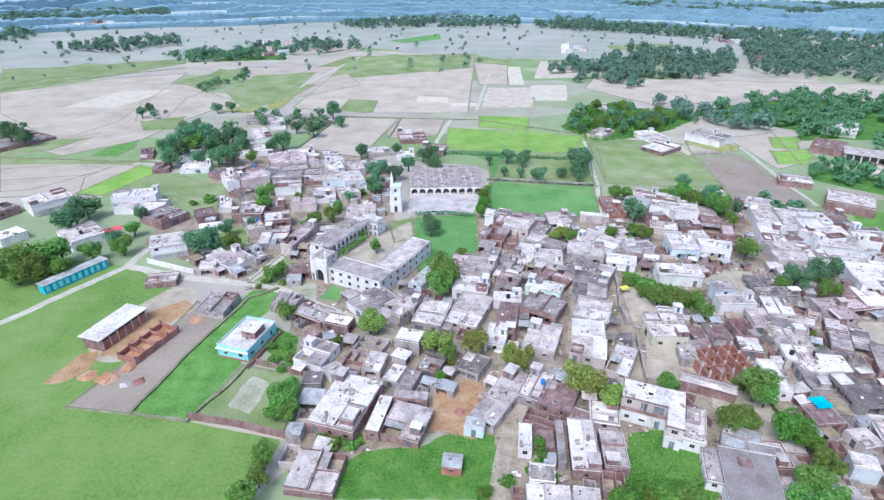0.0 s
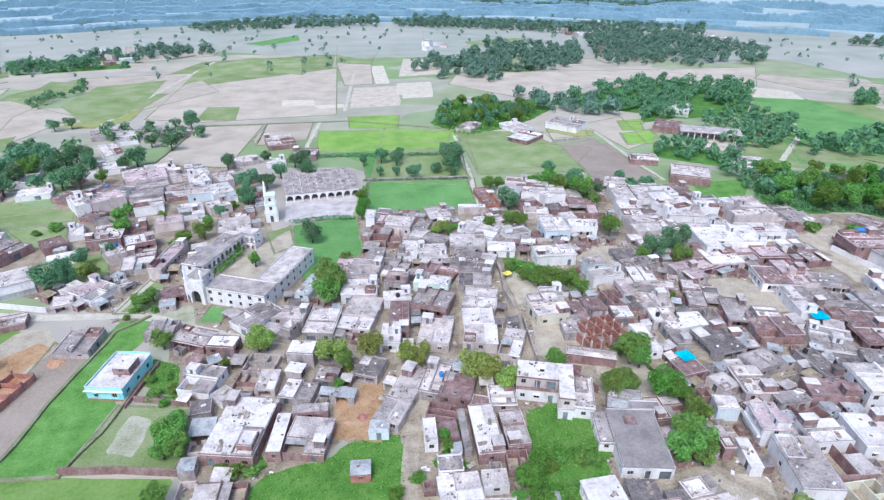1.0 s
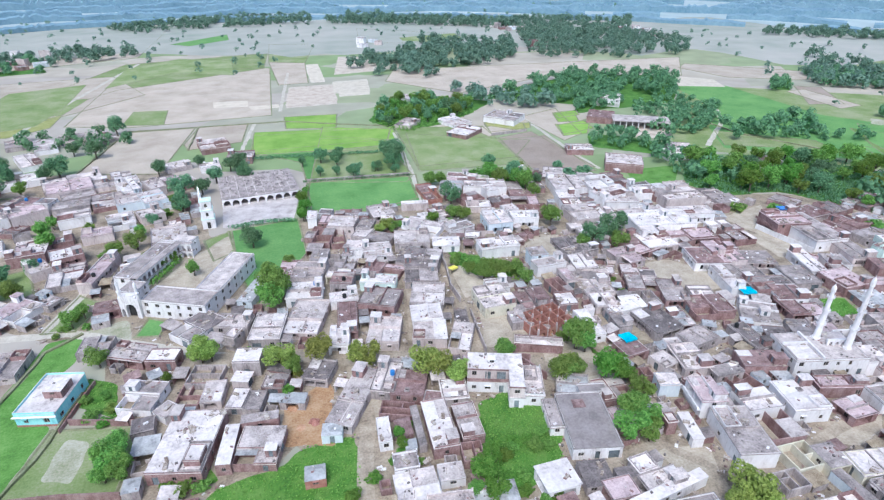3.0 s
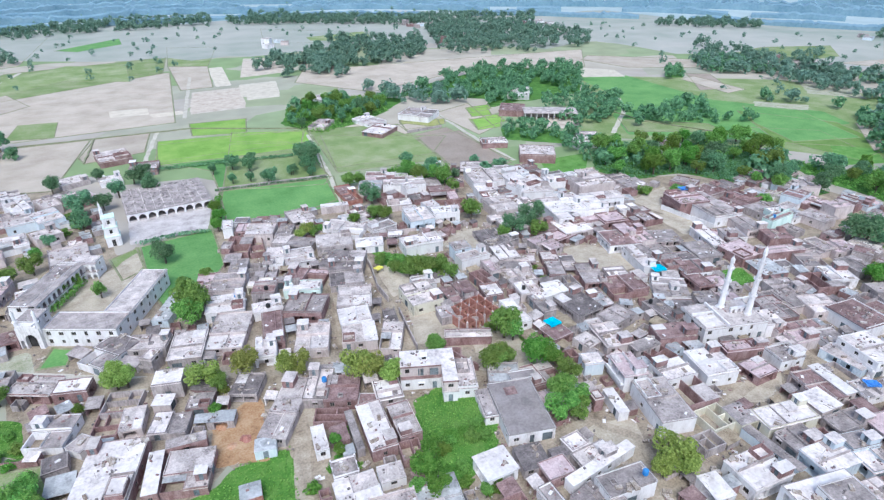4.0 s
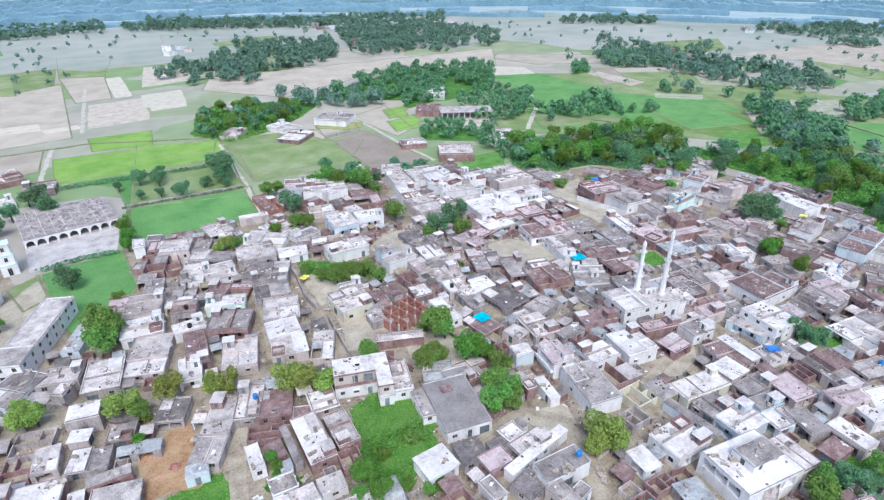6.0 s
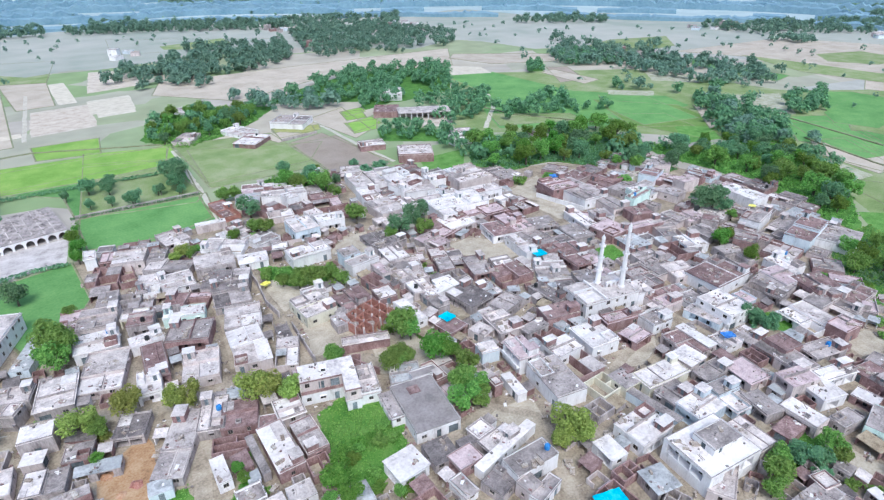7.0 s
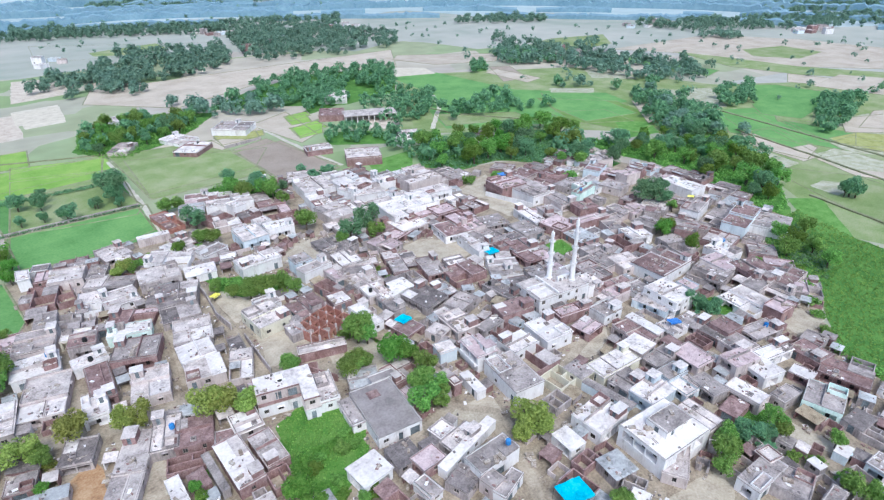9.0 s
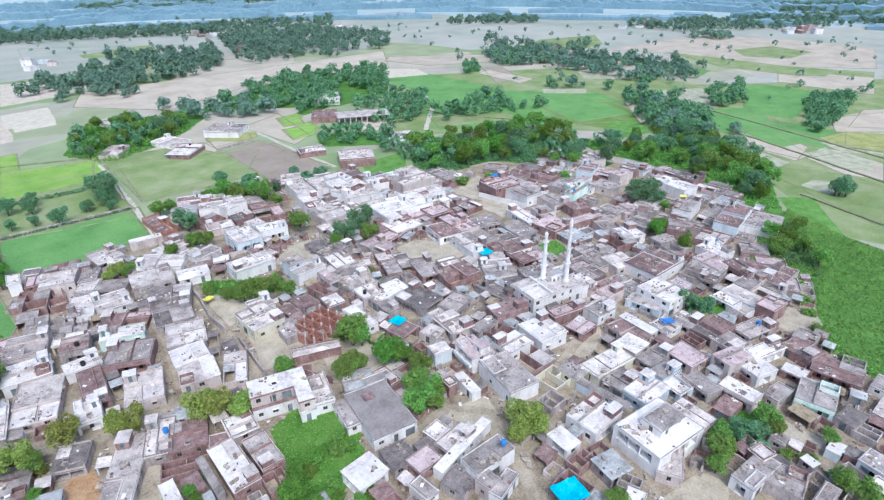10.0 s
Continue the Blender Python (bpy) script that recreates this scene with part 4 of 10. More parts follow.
# the tones of both rings hold the haze of the distance
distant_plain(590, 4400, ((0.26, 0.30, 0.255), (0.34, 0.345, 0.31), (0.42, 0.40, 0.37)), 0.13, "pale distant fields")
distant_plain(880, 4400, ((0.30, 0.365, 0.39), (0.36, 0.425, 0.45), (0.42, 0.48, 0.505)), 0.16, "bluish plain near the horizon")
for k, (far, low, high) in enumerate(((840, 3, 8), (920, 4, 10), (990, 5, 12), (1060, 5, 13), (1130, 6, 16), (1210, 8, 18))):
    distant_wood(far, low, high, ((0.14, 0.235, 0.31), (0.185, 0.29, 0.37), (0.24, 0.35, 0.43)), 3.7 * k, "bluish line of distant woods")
FIELD_WORDS = {"green": "smooth bright green crop field", "lawn": "even green field", "lawn2": "lush overgrown grass plot", "lime": "yellow-green crop field", "lime2": "vivid green plot",
               "grass": "dull green grazing plot", "weeds": "rank green weeds", "olive": "olive stubble plot", "fallow": "bare pinkish fallow field", "brown": "ploughed brown field",
               "tan": "dry patchy grass plot", "tanfar": "wide bare plain", "sand": "pale sandy plot", "sandpink": "dug pinkish sand plot", "dirt": "bare reddish dirt yard",
               "dirtpale": "trodden pale earth yard", "village": "trodden earth between the houses", "paving": "stained paved court", "lane": "dusty village lane", "path": "pale dirt track"}


def field_edge(corners):
    """A low grassy bund round a plot, one ridge along each side."""
    s = Shape()
    for (xa, ya), (xb, yb) in zip(corners, list(corners[1:]) + [corners[0]]):
        d = Vector((xb - xa, yb - ya, 0)).normalized() * 0.42
        e = Vector((-d.y, d.x, 0))
        a, b, up = Vector((xa, ya, 0)) - d, Vector((xb, yb, 0)) + d, Vector((0, 0, 0.22))
        s.quad(tuple(a - e), tuple(b - e), tuple(b + up), tuple(a + up))
        s.quad(tuple(a + up), tuple(b + up), tuple(b + e), tuple(a + e))
    ob = new("field_bund", s.mesh("field_bund", EARTH["bund"]))
    return tagged(ob, "low grassy bund round a field", "bund", kind="structure")


def field(kind, z, *corners):
    (TRODDEN if kind == "village" else OPEN_GROUND).append(list(corners))
    if kind in ("green", "lawn", "lime", "grass", "fallow", "brown", "olive") and len(corners) < 9:
        field_edge(corners)
    return sheet("field" if kind not in ("village", "dirtpale", "paving", "dirt") else "yard", list(corners), z, EARTH[kind], FIELD_WORDS[kind], "ground",
                 0.5 if kind in ("dirtpale", "dirt", "village", "lawn2", "tan", "weeds", "sandpink") else 0.15)


def lane(kind, z, width, *points):
    LANE_LINES.extend((a, b, width / 2) for a, b in zip(points, points[1:]))
    points = ragged(list(points), 3.0, 0.3, False)
    return strip("lane", points, width, z, EARTH[kind], FIELD_WORDS[kind], "path")


def boundary_wall(kind, height, width, *points):
    return strip("boundary_wall", points, width, 0.0, WALL[kind], HOUSE_WORDS[kind] + " boundary wall", "wall", height)


def bund(height, width, *points):
    points = ragged(list(points), 4.0, 0.35, False)
    return strip("field_bund", points, width * 0.6, 0.0, EARTH["bund"], "grassy bund between fields", "bund", height)


# the village's earth, then the plots, yards and lanes
field('village', 0.017, (-101.5, 172.0), (-100.0, 224.0), (-97.6, 278.2), (-40.0, 270.3), (-21.6, 246.3), (-17.5, 191.4), (-4.9, 186.8), (13.9, 197.0), (36.9, 194.8), (64.2, 203.0), (88.7, 217.8), (116.7, 203.9), (180.7, 180.2), (141.9, 99.6), (94.1, 50.3), (9.1, 58.6), (12.3, 98.4), (-14.9, 75.1), (-27.6, 75.0), (-37.4, 105.6), (-40.2, 129.0), (-61.1, 146.6))
field('village', 0.022, (17.7, 212.3), (50.7, 193.7), (70.3, 212.8), (100.7, 212.9), (134.5, 205.2), (180.2, 165.9), (234.7, 141.6), (241.5, 88.3), (229.5, 40.0), (161.8, 15.8), (142.8, -3.7), (146.9, -26.0), (99.7, -34.1), (30.8, 28.2), (-6.7, 99.4))
field('weeds', 0.017, (413.1, 143.6), (446.7, 132.8), (390.3, 110.1), (362.5, 120.3))
field('weeds', 0.017, (432.1, 85.8), (454.1, 68.2), (408.9, 58.9), (388.7, 71.8))
field('weeds', 0.022, (377.3, 183.7), (401.7, 183.4), (355.5, 138.2), (326.0, 106.2), (306.2, 104.5), (335.8, 140.0))
field('weeds', 0.017, (306.9, 82.1), (316.6, 78.4), (289.0, 69.7), (281.3, 72.2))
field('weeds', 0.017, (369.8, 248.7), (381.6, 241.5), (353.8, 223.2), (342.0, 228.4))
field('weeds', 0.027, (199.3, 162.0), (212.1, 142.2), (224.6, 117.3), (236.5, 115.5), (242.5, 143.4), (223.2, 167.2))
field('weeds', 0.027, (324.6, 152.4), (350.9, 143.4), (308.0, 87.9), (257.0, 51.9), (259.1, 59.1), (308.1, 102.3))
field('weeds', 0.017, (66.6, 319.6), (95.6, 360.6), (128.2, 347.4), (130.7, 316.8), (108.1, 300.7), (78.8, 288.0))
field('weeds', 0.017, (146.5, 350.0), (189.4, 373.3), (251.0, 398.3), (317.5, 368.0), (262.3, 299.4), (216.8, 296.6), (184.9, 323.6))
field('weeds', 0.022, (262.3, 299.4), (280.3, 279.3), (227.8, 231.8), (214.9, 240.8), (243.6, 273.3))
field('weeds', 0.027, (171.0, 256.4), (185.9, 246.2), (198.9, 228.7), (185.7, 213.9), (160.2, 236.5))
field('weeds', 0.032, (337.5, 148.0), (357.9, 125.3), (315.2, 102.1), (288.8, 109.0), (305.3, 129.0))
field('weeds', 0.032, (385.5, 75.4), (399.6, 59.8), (351.4, 54.7), (350.1, 63.6))
field('weeds', 0.017, (379.0, 336.3), (392.6, 328.9), (355.2, 297.3), (344.6, 302.6))
field('weeds', 0.027, (273.0, 251.6), (312.3, 236.1), (283.6, 214.0), (258.5, 219.9))
field('weeds', 0.032, (185.0, 198.6), (219.9, 202.6), (254.9, 189.7), (262.9, 159.8), (242.5, 143.4), (212.1, 142.2), (201.1, 160.0), (177.5, 163.5), (170.0, 179.2))
field('weeds', 0.037, (254.2, 154.2), (267.7, 129.3), (308.1, 102.3), (258.8, 54.6), (225.4, 40.8), (227.8, 53.4), (239.7, 75.4), (247.0, 104.0), (245.6, 123.4))
field('weeds', 0.037, (243.3, 242.6), (261.9, 231.9), (288.1, 217.4), (314.1, 201.4), (294.1, 196.1), (261.1, 213.3), (234.3, 224.6))
field('weeds', 0.027, (218.3, 37.9), (209.8, 27.7), (183.6, 18.2), (190.3, 26.0), (180.8, 36.3), (189.4, 40.8))
field('weeds', 0.042, (325.4, 142.0), (335.2, 113.0), (306.2, 104.5), (298.1, 128.8))
field('weeds', 0.027, (67.1, 214.4), (93.1, 224.1), (117.4, 215.2), (110.9, 195.9), (99.2, 198.3), (84.0, 217.7))
field('weeds', 0.027, (213.9, 353.2), (259.7, 334.5), (239.7, 305.2), (188.1, 293.8))
field('weeds', 0.027, (383.6, 128.4), (403.3, 117.9), (390.3, 110.1), (370.4, 121.6))
field('weeds', 0.037, (398.5, 80.3), (426.3, 59.5), (394.8, 56.0), (377.2, 71.8))
field('weeds', 0.022, (77.5, 349.8), (119.9, 365.1), (152.3, 338.4), (132.2, 319.5), (90.8, 307.4), (67.1, 312.4))
field('weeds', 0.017, (-251.2, 546.7), (-157.1, 583.5), (-140.0, 535.5), (-219.4, 518.1))
field('grass', 0.047, (300.7, 342.3), (418.8, 260.6), (430.9, 150.6), (561.1, 64.8), (625.6, -8.0), (233.3, -35.3), (222.3, 20.4), (247.1, 44.9), (308.1, 102.3), (267.4, 162.7), (198.2, 223.4))
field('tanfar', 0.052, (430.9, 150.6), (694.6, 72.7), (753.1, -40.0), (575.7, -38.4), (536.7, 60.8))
field('green', 0.022, (-144.5, 165.3), (-97.4, 155.7), (-80.4, 144.7), (-68.8, 130.0), (-66.3, 92.1), (-52.9, 89.6), (-32.1, 84.7), (-34.7, 70.5), (-85.6, 49.2), (-127.6, 68.2), (-154.6, 117.7))
field('grass', 0.022, (-149.2, 251.6), (-129.1, 244.3), (-90.6, 224.2), (-87.6, 211.9), (-111.1, 211.6), (-146.1, 213.9), (-154.5, 233.1))
field('lime', 0.017, (-167.8, 261.8), (-158.0, 289.5), (-153.6, 277.1), (-155.4, 261.2))
field('brown', 0.027, (-81.2, 93.7), (-76.1, 107.7), (-70.9, 122.2), (-68.7, 135.7), (-56.9, 128.8), (-61.8, 115.8), (-66.6, 91.8))
field('lime2', 0.032, (-66.1, 91.6), (-61.7, 115.6), (-55.3, 141.9), (-47.3, 141.9), (-47.0, 131.7), (-54.6, 117.5), (-47.6, 108.7), (-53.3, 90.5))
field('grass', 0.037, (-52.8, 90.4), (-47.4, 108.0), (-29.5, 103.3), (-32.7, 87.0))
field('tan', 0.042, (-46.8, 94.3), (-43.7, 104.6), (-39.0, 101.7), (-41.1, 91.8))
field('fallow', 0.022, (-72.6, 274.2), (-60.1, 335.9), (-26.3, 334.1), (-39.1, 263.5))
field('fallow', 0.027, (-24.3, 334.2), (1.5, 334.8), (-3.1, 300.0), (-28.2, 294.3), (-30.7, 304.7))
field('lawn', 0.032, (20.6, 231.4), (66.7, 226.9), (60.1, 195.1), (18.3, 199.7))
field('lime', 0.032, (3.0, 308.7), (75.7, 301.7), (73.8, 279.8), (1.4, 282.1))
field('lawn', 0.037, (1.4, 280.2), (70.7, 262.2), (64.1, 228.1), (20.8, 234.1), (21.3, 258.8))
field('lawn', 0.027, (-11.4, 194.0), (12.8, 197.0), (12.4, 169.4), (-3.8, 140.9), (-7.8, 157.6))
field('grass', 0.042, (76.8, 299.6), (123.5, 287.5), (119.2, 224.5), (69.9, 230.2))
field('brown', 0.047, (123.4, 264.9), (144.5, 269.6), (146.3, 209.9), (116.1, 212.3))
field('fallow', 0.032, (151.4, 298.1), (181.2, 309.3), (168.1, 257.5), (153.3, 249.5))
field('lime', 0.037, (175.2, 300.7), (190.5, 301.0), (187.0, 291.7), (172.0, 288.5))
field('lime', 0.037, (164.3, 276.2), (182.9, 279.3), (179.9, 264.3), (158.2, 259.0))
field('olive', 0.047, (126.1, 290.5), (151.6, 285.2), (147.3, 275.8), (123.3, 275.4))
field('sand', 0.017, (-243.7, 358.7), (-240.7, 413.5), (-186.9, 409.5), (-186.6, 369.2), (-198.3, 352.7))
field('fallow', 0.022, (-301.2, 393.7), (-254.1, 443.2), (-204.0, 467.1), (-185.7, 324.1), (-198.2, 285.7), (-265.3, 341.4))
field('grass', 0.027, (-217.2, 271.3), (-198.2, 285.7), (-183.3, 301.4), (-184.4, 271.9), (-211.3, 262.7))
field('fallow', 0.027, (-197.8, 243.1), (-167.2, 251.3), (-150.4, 243.9), (-167.9, 219.7), (-179.5, 216.4))
field('grass', 0.032, (-208.4, 258.5), (-140.8, 255.7), (-156.4, 236.6), (-188.3, 229.1))
field('grass', 0.027, (-195.2, 372.0), (-195.2, 445.0), (-167.3, 492.9), (-155.2, 468.7), (-169.5, 380.6), (-160.1, 324.7), (-176.1, 324.4))
field('grass', 0.032, (-183.0, 424.8), (-184.1, 487.2), (-156.7, 473.4), (-162.7, 425.4))
field('fallow', 0.017, (-82.4, 523.0), (25.7, 499.4), (15.3, 348.3), (-60.0, 346.4), (-93.9, 359.6))
field('grass', 0.022, (-130.1, 426.4), (-86.7, 552.9), (29.1, 573.6), (20.9, 499.3), (-80.1, 448.6), (-110.9, 399.1))
field('sandpink', 0.027, (32.3, 421.4), (65.0, 422.4), (56.9, 363.5), (24.7, 362.6))
field('sand', 0.032, (66.8, 426.3), (90.4, 427.0), (82.0, 382.5), (61.3, 382.0))
field('sand', 0.017, (53.9, 505.7), (65.5, 506.1), (60.1, 432.0), (49.6, 431.7))
field('lime', 0.037, (21.8, 341.7), (51.8, 338.5), (46.4, 309.7), (20.5, 317.0))
field('sand', 0.022, (-17.5, 393.0), (3.6, 390.2), (3.4, 374.1), (-16.8, 376.7))
field('sand', 0.027, (3.4, 374.1), (21.8, 374.6), (21.3, 365.5), (5.2, 365.1))
field('fallow', 0.027, (26.9, 526.9), (55.6, 513.8), (47.6, 431.7), (26.7, 431.1))
field('grass', 0.032, (34.6, 628.8), (76.7, 611.1), (55.6, 513.8), (26.9, 526.9))
field('fallow', 0.017, (143.5, 724.4), (289.9, 601.2), (247.3, 565.4), (122.8, 613.0))
field('fallow', 0.037, (-365.5, 815.7), (-66.2, 832.2), (-80.6, 586.6), (-174.5, 549.6), (-287.0, 515.7), (-319.2, 487.7))
field('lime', 0.047, (39.7, 314.0), (73.9, 299.3), (67.7, 280.3), (36.1, 297.4))
field('grass', 0.052, (35.3, 293.5), (66.3, 279.6), (65.1, 226.2), (60.5, 219.7), (37.9, 226.6), (22.3, 233.6))
field('grass', 0.052, (79.7, 287.0), (136.6, 255.7), (117.9, 234.0), (71.2, 236.2))
field('lawn', 0.057, (22.0, 232.1), (63.1, 225.3), (59.8, 201.5), (38.8, 195.0), (15.9, 203.9))
field('brown', 0.057, (120.8, 260.1), (147.9, 261.1), (144.0, 205.5), (117.5, 205.7))
field('lime', 0.042, (174.2, 300.1), (186.8, 295.6), (179.8, 279.6), (167.6, 281.1))
field('lime', 0.042, (163.5, 277.4), (182.7, 272.9), (171.0, 256.4), (157.1, 256.8))
field('olive', 0.057, (127.5, 293.7), (148.0, 286.4), (142.1, 270.4), (122.3, 271.4))
field('lime2', 0.037, (157.5, 202.0), (184.1, 199.7), (169.0, 183.7), (146.9, 181.5))
field('fallow', 0.062, (119.2, 268.3), (140.1, 272.6), (128.1, 285.7), (115.8, 285.3))
field('lawn', 0.052, (290.7, 337.6), (328.7, 327.2), (323.0, 244.4), (356.9, 193.7), (345.5, 170.9), (268.4, 178.2), (222.0, 212.9), (241.0, 245.2), (274.4, 273.5))
field('lawn', 0.057, (288.6, 192.3), (317.0, 170.7), (305.4, 146.0), (276.9, 168.9))
field('green', 0.062, (313.2, 218.3), (340.7, 176.3), (321.7, 136.8), (287.1, 133.1), (281.8, 172.1))
field('grass', 0.062, (238.7, 238.1), (275.1, 207.4), (271.6, 192.3), (225.9, 216.7))
field('fallow', 0.057, (342.5, 394.2), (352.5, 350.7), (395.8, 325.2), (424.0, 322.6), (430.2, 347.1), (388.1, 385.9), (360.2, 408.8))
field('brown', 0.057, (374.6, 310.6), (389.2, 301.5), (360.0, 259.7), (338.0, 266.4))
field('sandpink', 0.057, (207.0, 267.5), (223.8, 256.5), (209.0, 237.1), (191.4, 243.3))
field('tan', 0.052, (377.5, 66.2), (413.3, 54.0), (416.4, 41.1), (370.5, 33.6), (363.0, 49.4))
field('tan', 0.052, (332.6, 58.0), (356.7, 53.3), (359.0, 31.7), (333.0, 27.5), (325.7, 41.7))
field('sand', 0.057, (315.9, 369.7), (335.9, 347.2), (325.6, 324.0), (296.4, 337.5))
field('lawn', 0.057, (360.2, 122.8), (385.3, 105.1), (327.0, 46.7), (325.2, 69.0), (319.2, 97.7))
field('fallow', 0.062, (323.2, 93.3), (341.0, 84.7), (310.3, 52.4), (296.1, 56.0), (305.0, 84.1))
field('fallow', 0.067, (304.0, 53.3), (325.7, 41.7), (319.0, 25.2), (294.0, 21.1), (290.8, 34.5))
field('olive', 0.067, (338.5, 54.3), (355.3, 50.4), (354.1, 23.5), (338.7, 21.2), (337.3, 39.3))
field('fallow', 0.062, (376.2, 50.8), (423.1, 53.0), (455.7, 26.8), (397.0, 19.7))
field('lawn', 0.072, (364.8, 89.1), (363.0, 49.4), (340.8, 44.8), (334.7, 58.5))
field('lawn', 0.062, (441.4, 138.8), (459.9, 118.1), (457.6, 68.9), (397.4, 62.2), (385.3, 105.1))
field('grass', 0.072, (278.1, 69.9), (290.8, 34.5), (284.0, 13.3), (235.3, 6.3), (254.6, 36.7))
field('tan', 0.077, (264.6, 45.4), (275.0, 43.7), (279.4, 32.1), (260.8, 34.2))
field('weeds', 0.077, (209.5, 47.4), (235.1, 41.6), (222.3, 20.4), (216.5, -2.2), (144.5, -11.0), (142.1, -2.9), (149.2, 7.7), (162.8, 14.7), (181.4, 20.6), (184.4, 32.4))
field('lime2', 0.082, (244.1, 48.1), (253.1, 38.3), (222.3, 20.4), (218.0, 31.4))
field('fallow', 0.062, (130.2, 488.0), (158.4, 456.4), (377.7, 436.4), (323.8, 368.2), (233.4, 402.1), (140.1, 367.1), (102.0, 420.0))
field('fallow', 0.052, (442.3, 293.1), (481.1, 248.9), (444.7, 224.0), (418.4, 268.5))
field('tan', 0.067, (342.9, 230.0), (363.8, 206.6), (351.8, 199.4), (332.8, 220.7))
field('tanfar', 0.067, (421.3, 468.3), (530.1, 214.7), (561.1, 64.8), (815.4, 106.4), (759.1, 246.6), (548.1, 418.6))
field('lawn', 0.072, (497.3, 252.2), (485.2, 167.5), (457.6, 165.4), (472.0, 238.6))
field('fallow', 0.072, (508.1, 124.6), (510.2, 90.6), (480.8, 94.5), (475.2, 115.1))
field('sandpink', 0.067, (87.6, 535.8), (128.4, 520.3), (107.2, 460.2), (70.2, 455.3))
field('sand', 0.037, (64.9, 430.7), (91.0, 432.2), (84.1, 390.7), (59.3, 392.3))
field('lawn2', 0.027, (36.3, 83.0), (50.2, 80.9), (48.7, 67.7), (37.8, 62.7), (30.7, 70.2))
field('lawn2', 0.032, (38.6, 86.9), (46.7, 88.5), (54.2, 82.5), (50.5, 71.1), (33.6, 71.0))
field('lawn2', 0.027, (-15.8, 81.9), (-2.5, 83.5), (0.9, 86.5), (11.3, 86.6), (10.4, 75.3), (8.0, 70.8), (-22.5, 70.6), (-19.6, 77.7))
field('dirt', 0.032, (-1.6, 100.1), (9.6, 106.1), (7.2, 85.1), (-2.6, 88.1))
field('dirtpale', 0.032, (25.0, 119.6), (17.9, 111.8), (13.0, 89.1), (18.7, 83.0), (18.4, 104.3))
field('grass', 0.027, (-57.7, 146.6), (-51.9, 163.8), (-45.0, 157.1), (-49.8, 145.1))
field('grass', 0.027, (-108.8, 211.6), (-89.8, 214.9), (-83.4, 190.5), (-95.6, 195.3))
field('grass', 0.022, (-86.9, 180.9), (-69.6, 185.8), (-64.3, 168.4), (-79.2, 168.2))
field('tan', 0.037, (-50.2, 143.5), (-37.6, 146.8), (-35.5, 136.1), (-45.7, 138.9))
field('grass', 0.032, (-19.3, 189.0), (-10.3, 194.0), (-9.6, 177.6), (-16.1, 173.2))
field('lawn2', 0.032, (-26.4, 90.3), (-16.6, 88.0), (-14.9, 83.4), (-20.5, 83.4))
field('dirtpale', 0.027, (52.1, 119.4), (59.2, 114.6), (60.4, 106.2), (51.6, 102.8), (47.7, 103.9))
field('dirtpale', 0.027, (78.8, 149.1), (90.5, 156.6), (102.3, 150.2), (93.5, 141.5), (79.6, 140.2))
field('dirtpale', 0.027, (111.3, 128.1), (120.8, 127.0), (129.8, 114.2), (125.0, 107.5), (114.5, 107.8), (109.9, 121.0))
field('dirtpale', 0.027, (99.7, 54.4), (113.5, 56.4), (119.9, 56.8), (114.3, 52.0), (106.3, 50.5))
field('dirtpale', 0.027, (66.9, 63.1), (77.4, 60.8), (74.5, 53.7), (67.6, 54.1))
field('dirtpale', 0.082, (151.2, 23.3), (162.1, 21.5), (161.3, 14.3), (148.9, 16.5))
field('dirtpale', 0.027, (75.0, 20.6), (88.6, 17.0), (94.4, 12.8), (84.6, 10.3))
field('dirtpale', 0.027, (110.9, 19.8), (115.4, 20.2), (114.5, 6.2), (117.0, -5.3), (113.6, -7.7), (111.0, 3.3), (107.3, 11.7))
field('lawn2', 0.082, (141.9, 43.1), (152.0, 40.9), (149.7, 30.7), (143.1, 35.8))
field('dirtpale', 0.027, (158.0, 133.4), (173.8, 128.9), (161.4, 114.0), (155.1, 117.1))
field('dirtpale', 0.037, (160.5, 147.8), (183.3, 151.9), (163.9, 126.9), (160.7, 138.8))
field('lawn2', 0.027, (142.0, 94.9), (153.0, 92.2), (150.9, 85.3), (142.2, 86.1))
field('lawn2', 0.027, (56.0, 155.7), (72.9, 142.3), (73.9, 131.6), (60.5, 137.1), (56.1, 141.9))
field('dirtpale', 0.032, (60.1, 133.3), (51.4, 126.7), (52.4, 141.5), (56.4, 145.9))
field('lawn2', 0.032, (107.5, 20.9), (115.1, 15.3), (109.7, 11.4), (100.2, 14.8))
field('dirtpale', 0.022, (-21.4, 114.4), (-18.0, 121.5), (-12.0, 120.3), (-12.9, 113.3))
field('dirtpale', 0.037, (-89.7, 116.4), (-82.9, 136.4), (-79.5, 142.5), (-72.4, 143.2), (-67.6, 132.8), (-72.0, 121.4), (-77.2, 109.0), (-83.3, 109.4))
field('lawn2', 0.042, (-43.7, 114.1), (-43.4, 123.7), (-36.4, 118.9), (-35.2, 107.7))
field('dirt', 0.042, (-91.0, 100.8), (-88.3, 111.9), (-84.0, 113.3), (-82.6, 107.3), (-86.3, 101.6))
field('dirt', 0.047, (-86.7, 124.5), (-72.4, 137.1), (-68.4, 132.8), (-71.9, 124.7), (-78.0, 111.6), (-83.5, 111.5))
field('paving', 0.062, (-13.2, 197.1), (11.4, 197.5), (15.5, 217.2), (-13.0, 217.9))
field('dirtpale', 0.037, (-33.7, 164.0), (-22.6, 155.2), (-9.7, 179.8), (-11.6, 190.5), (-18.7, 181.9), (-28.1, 177.3))
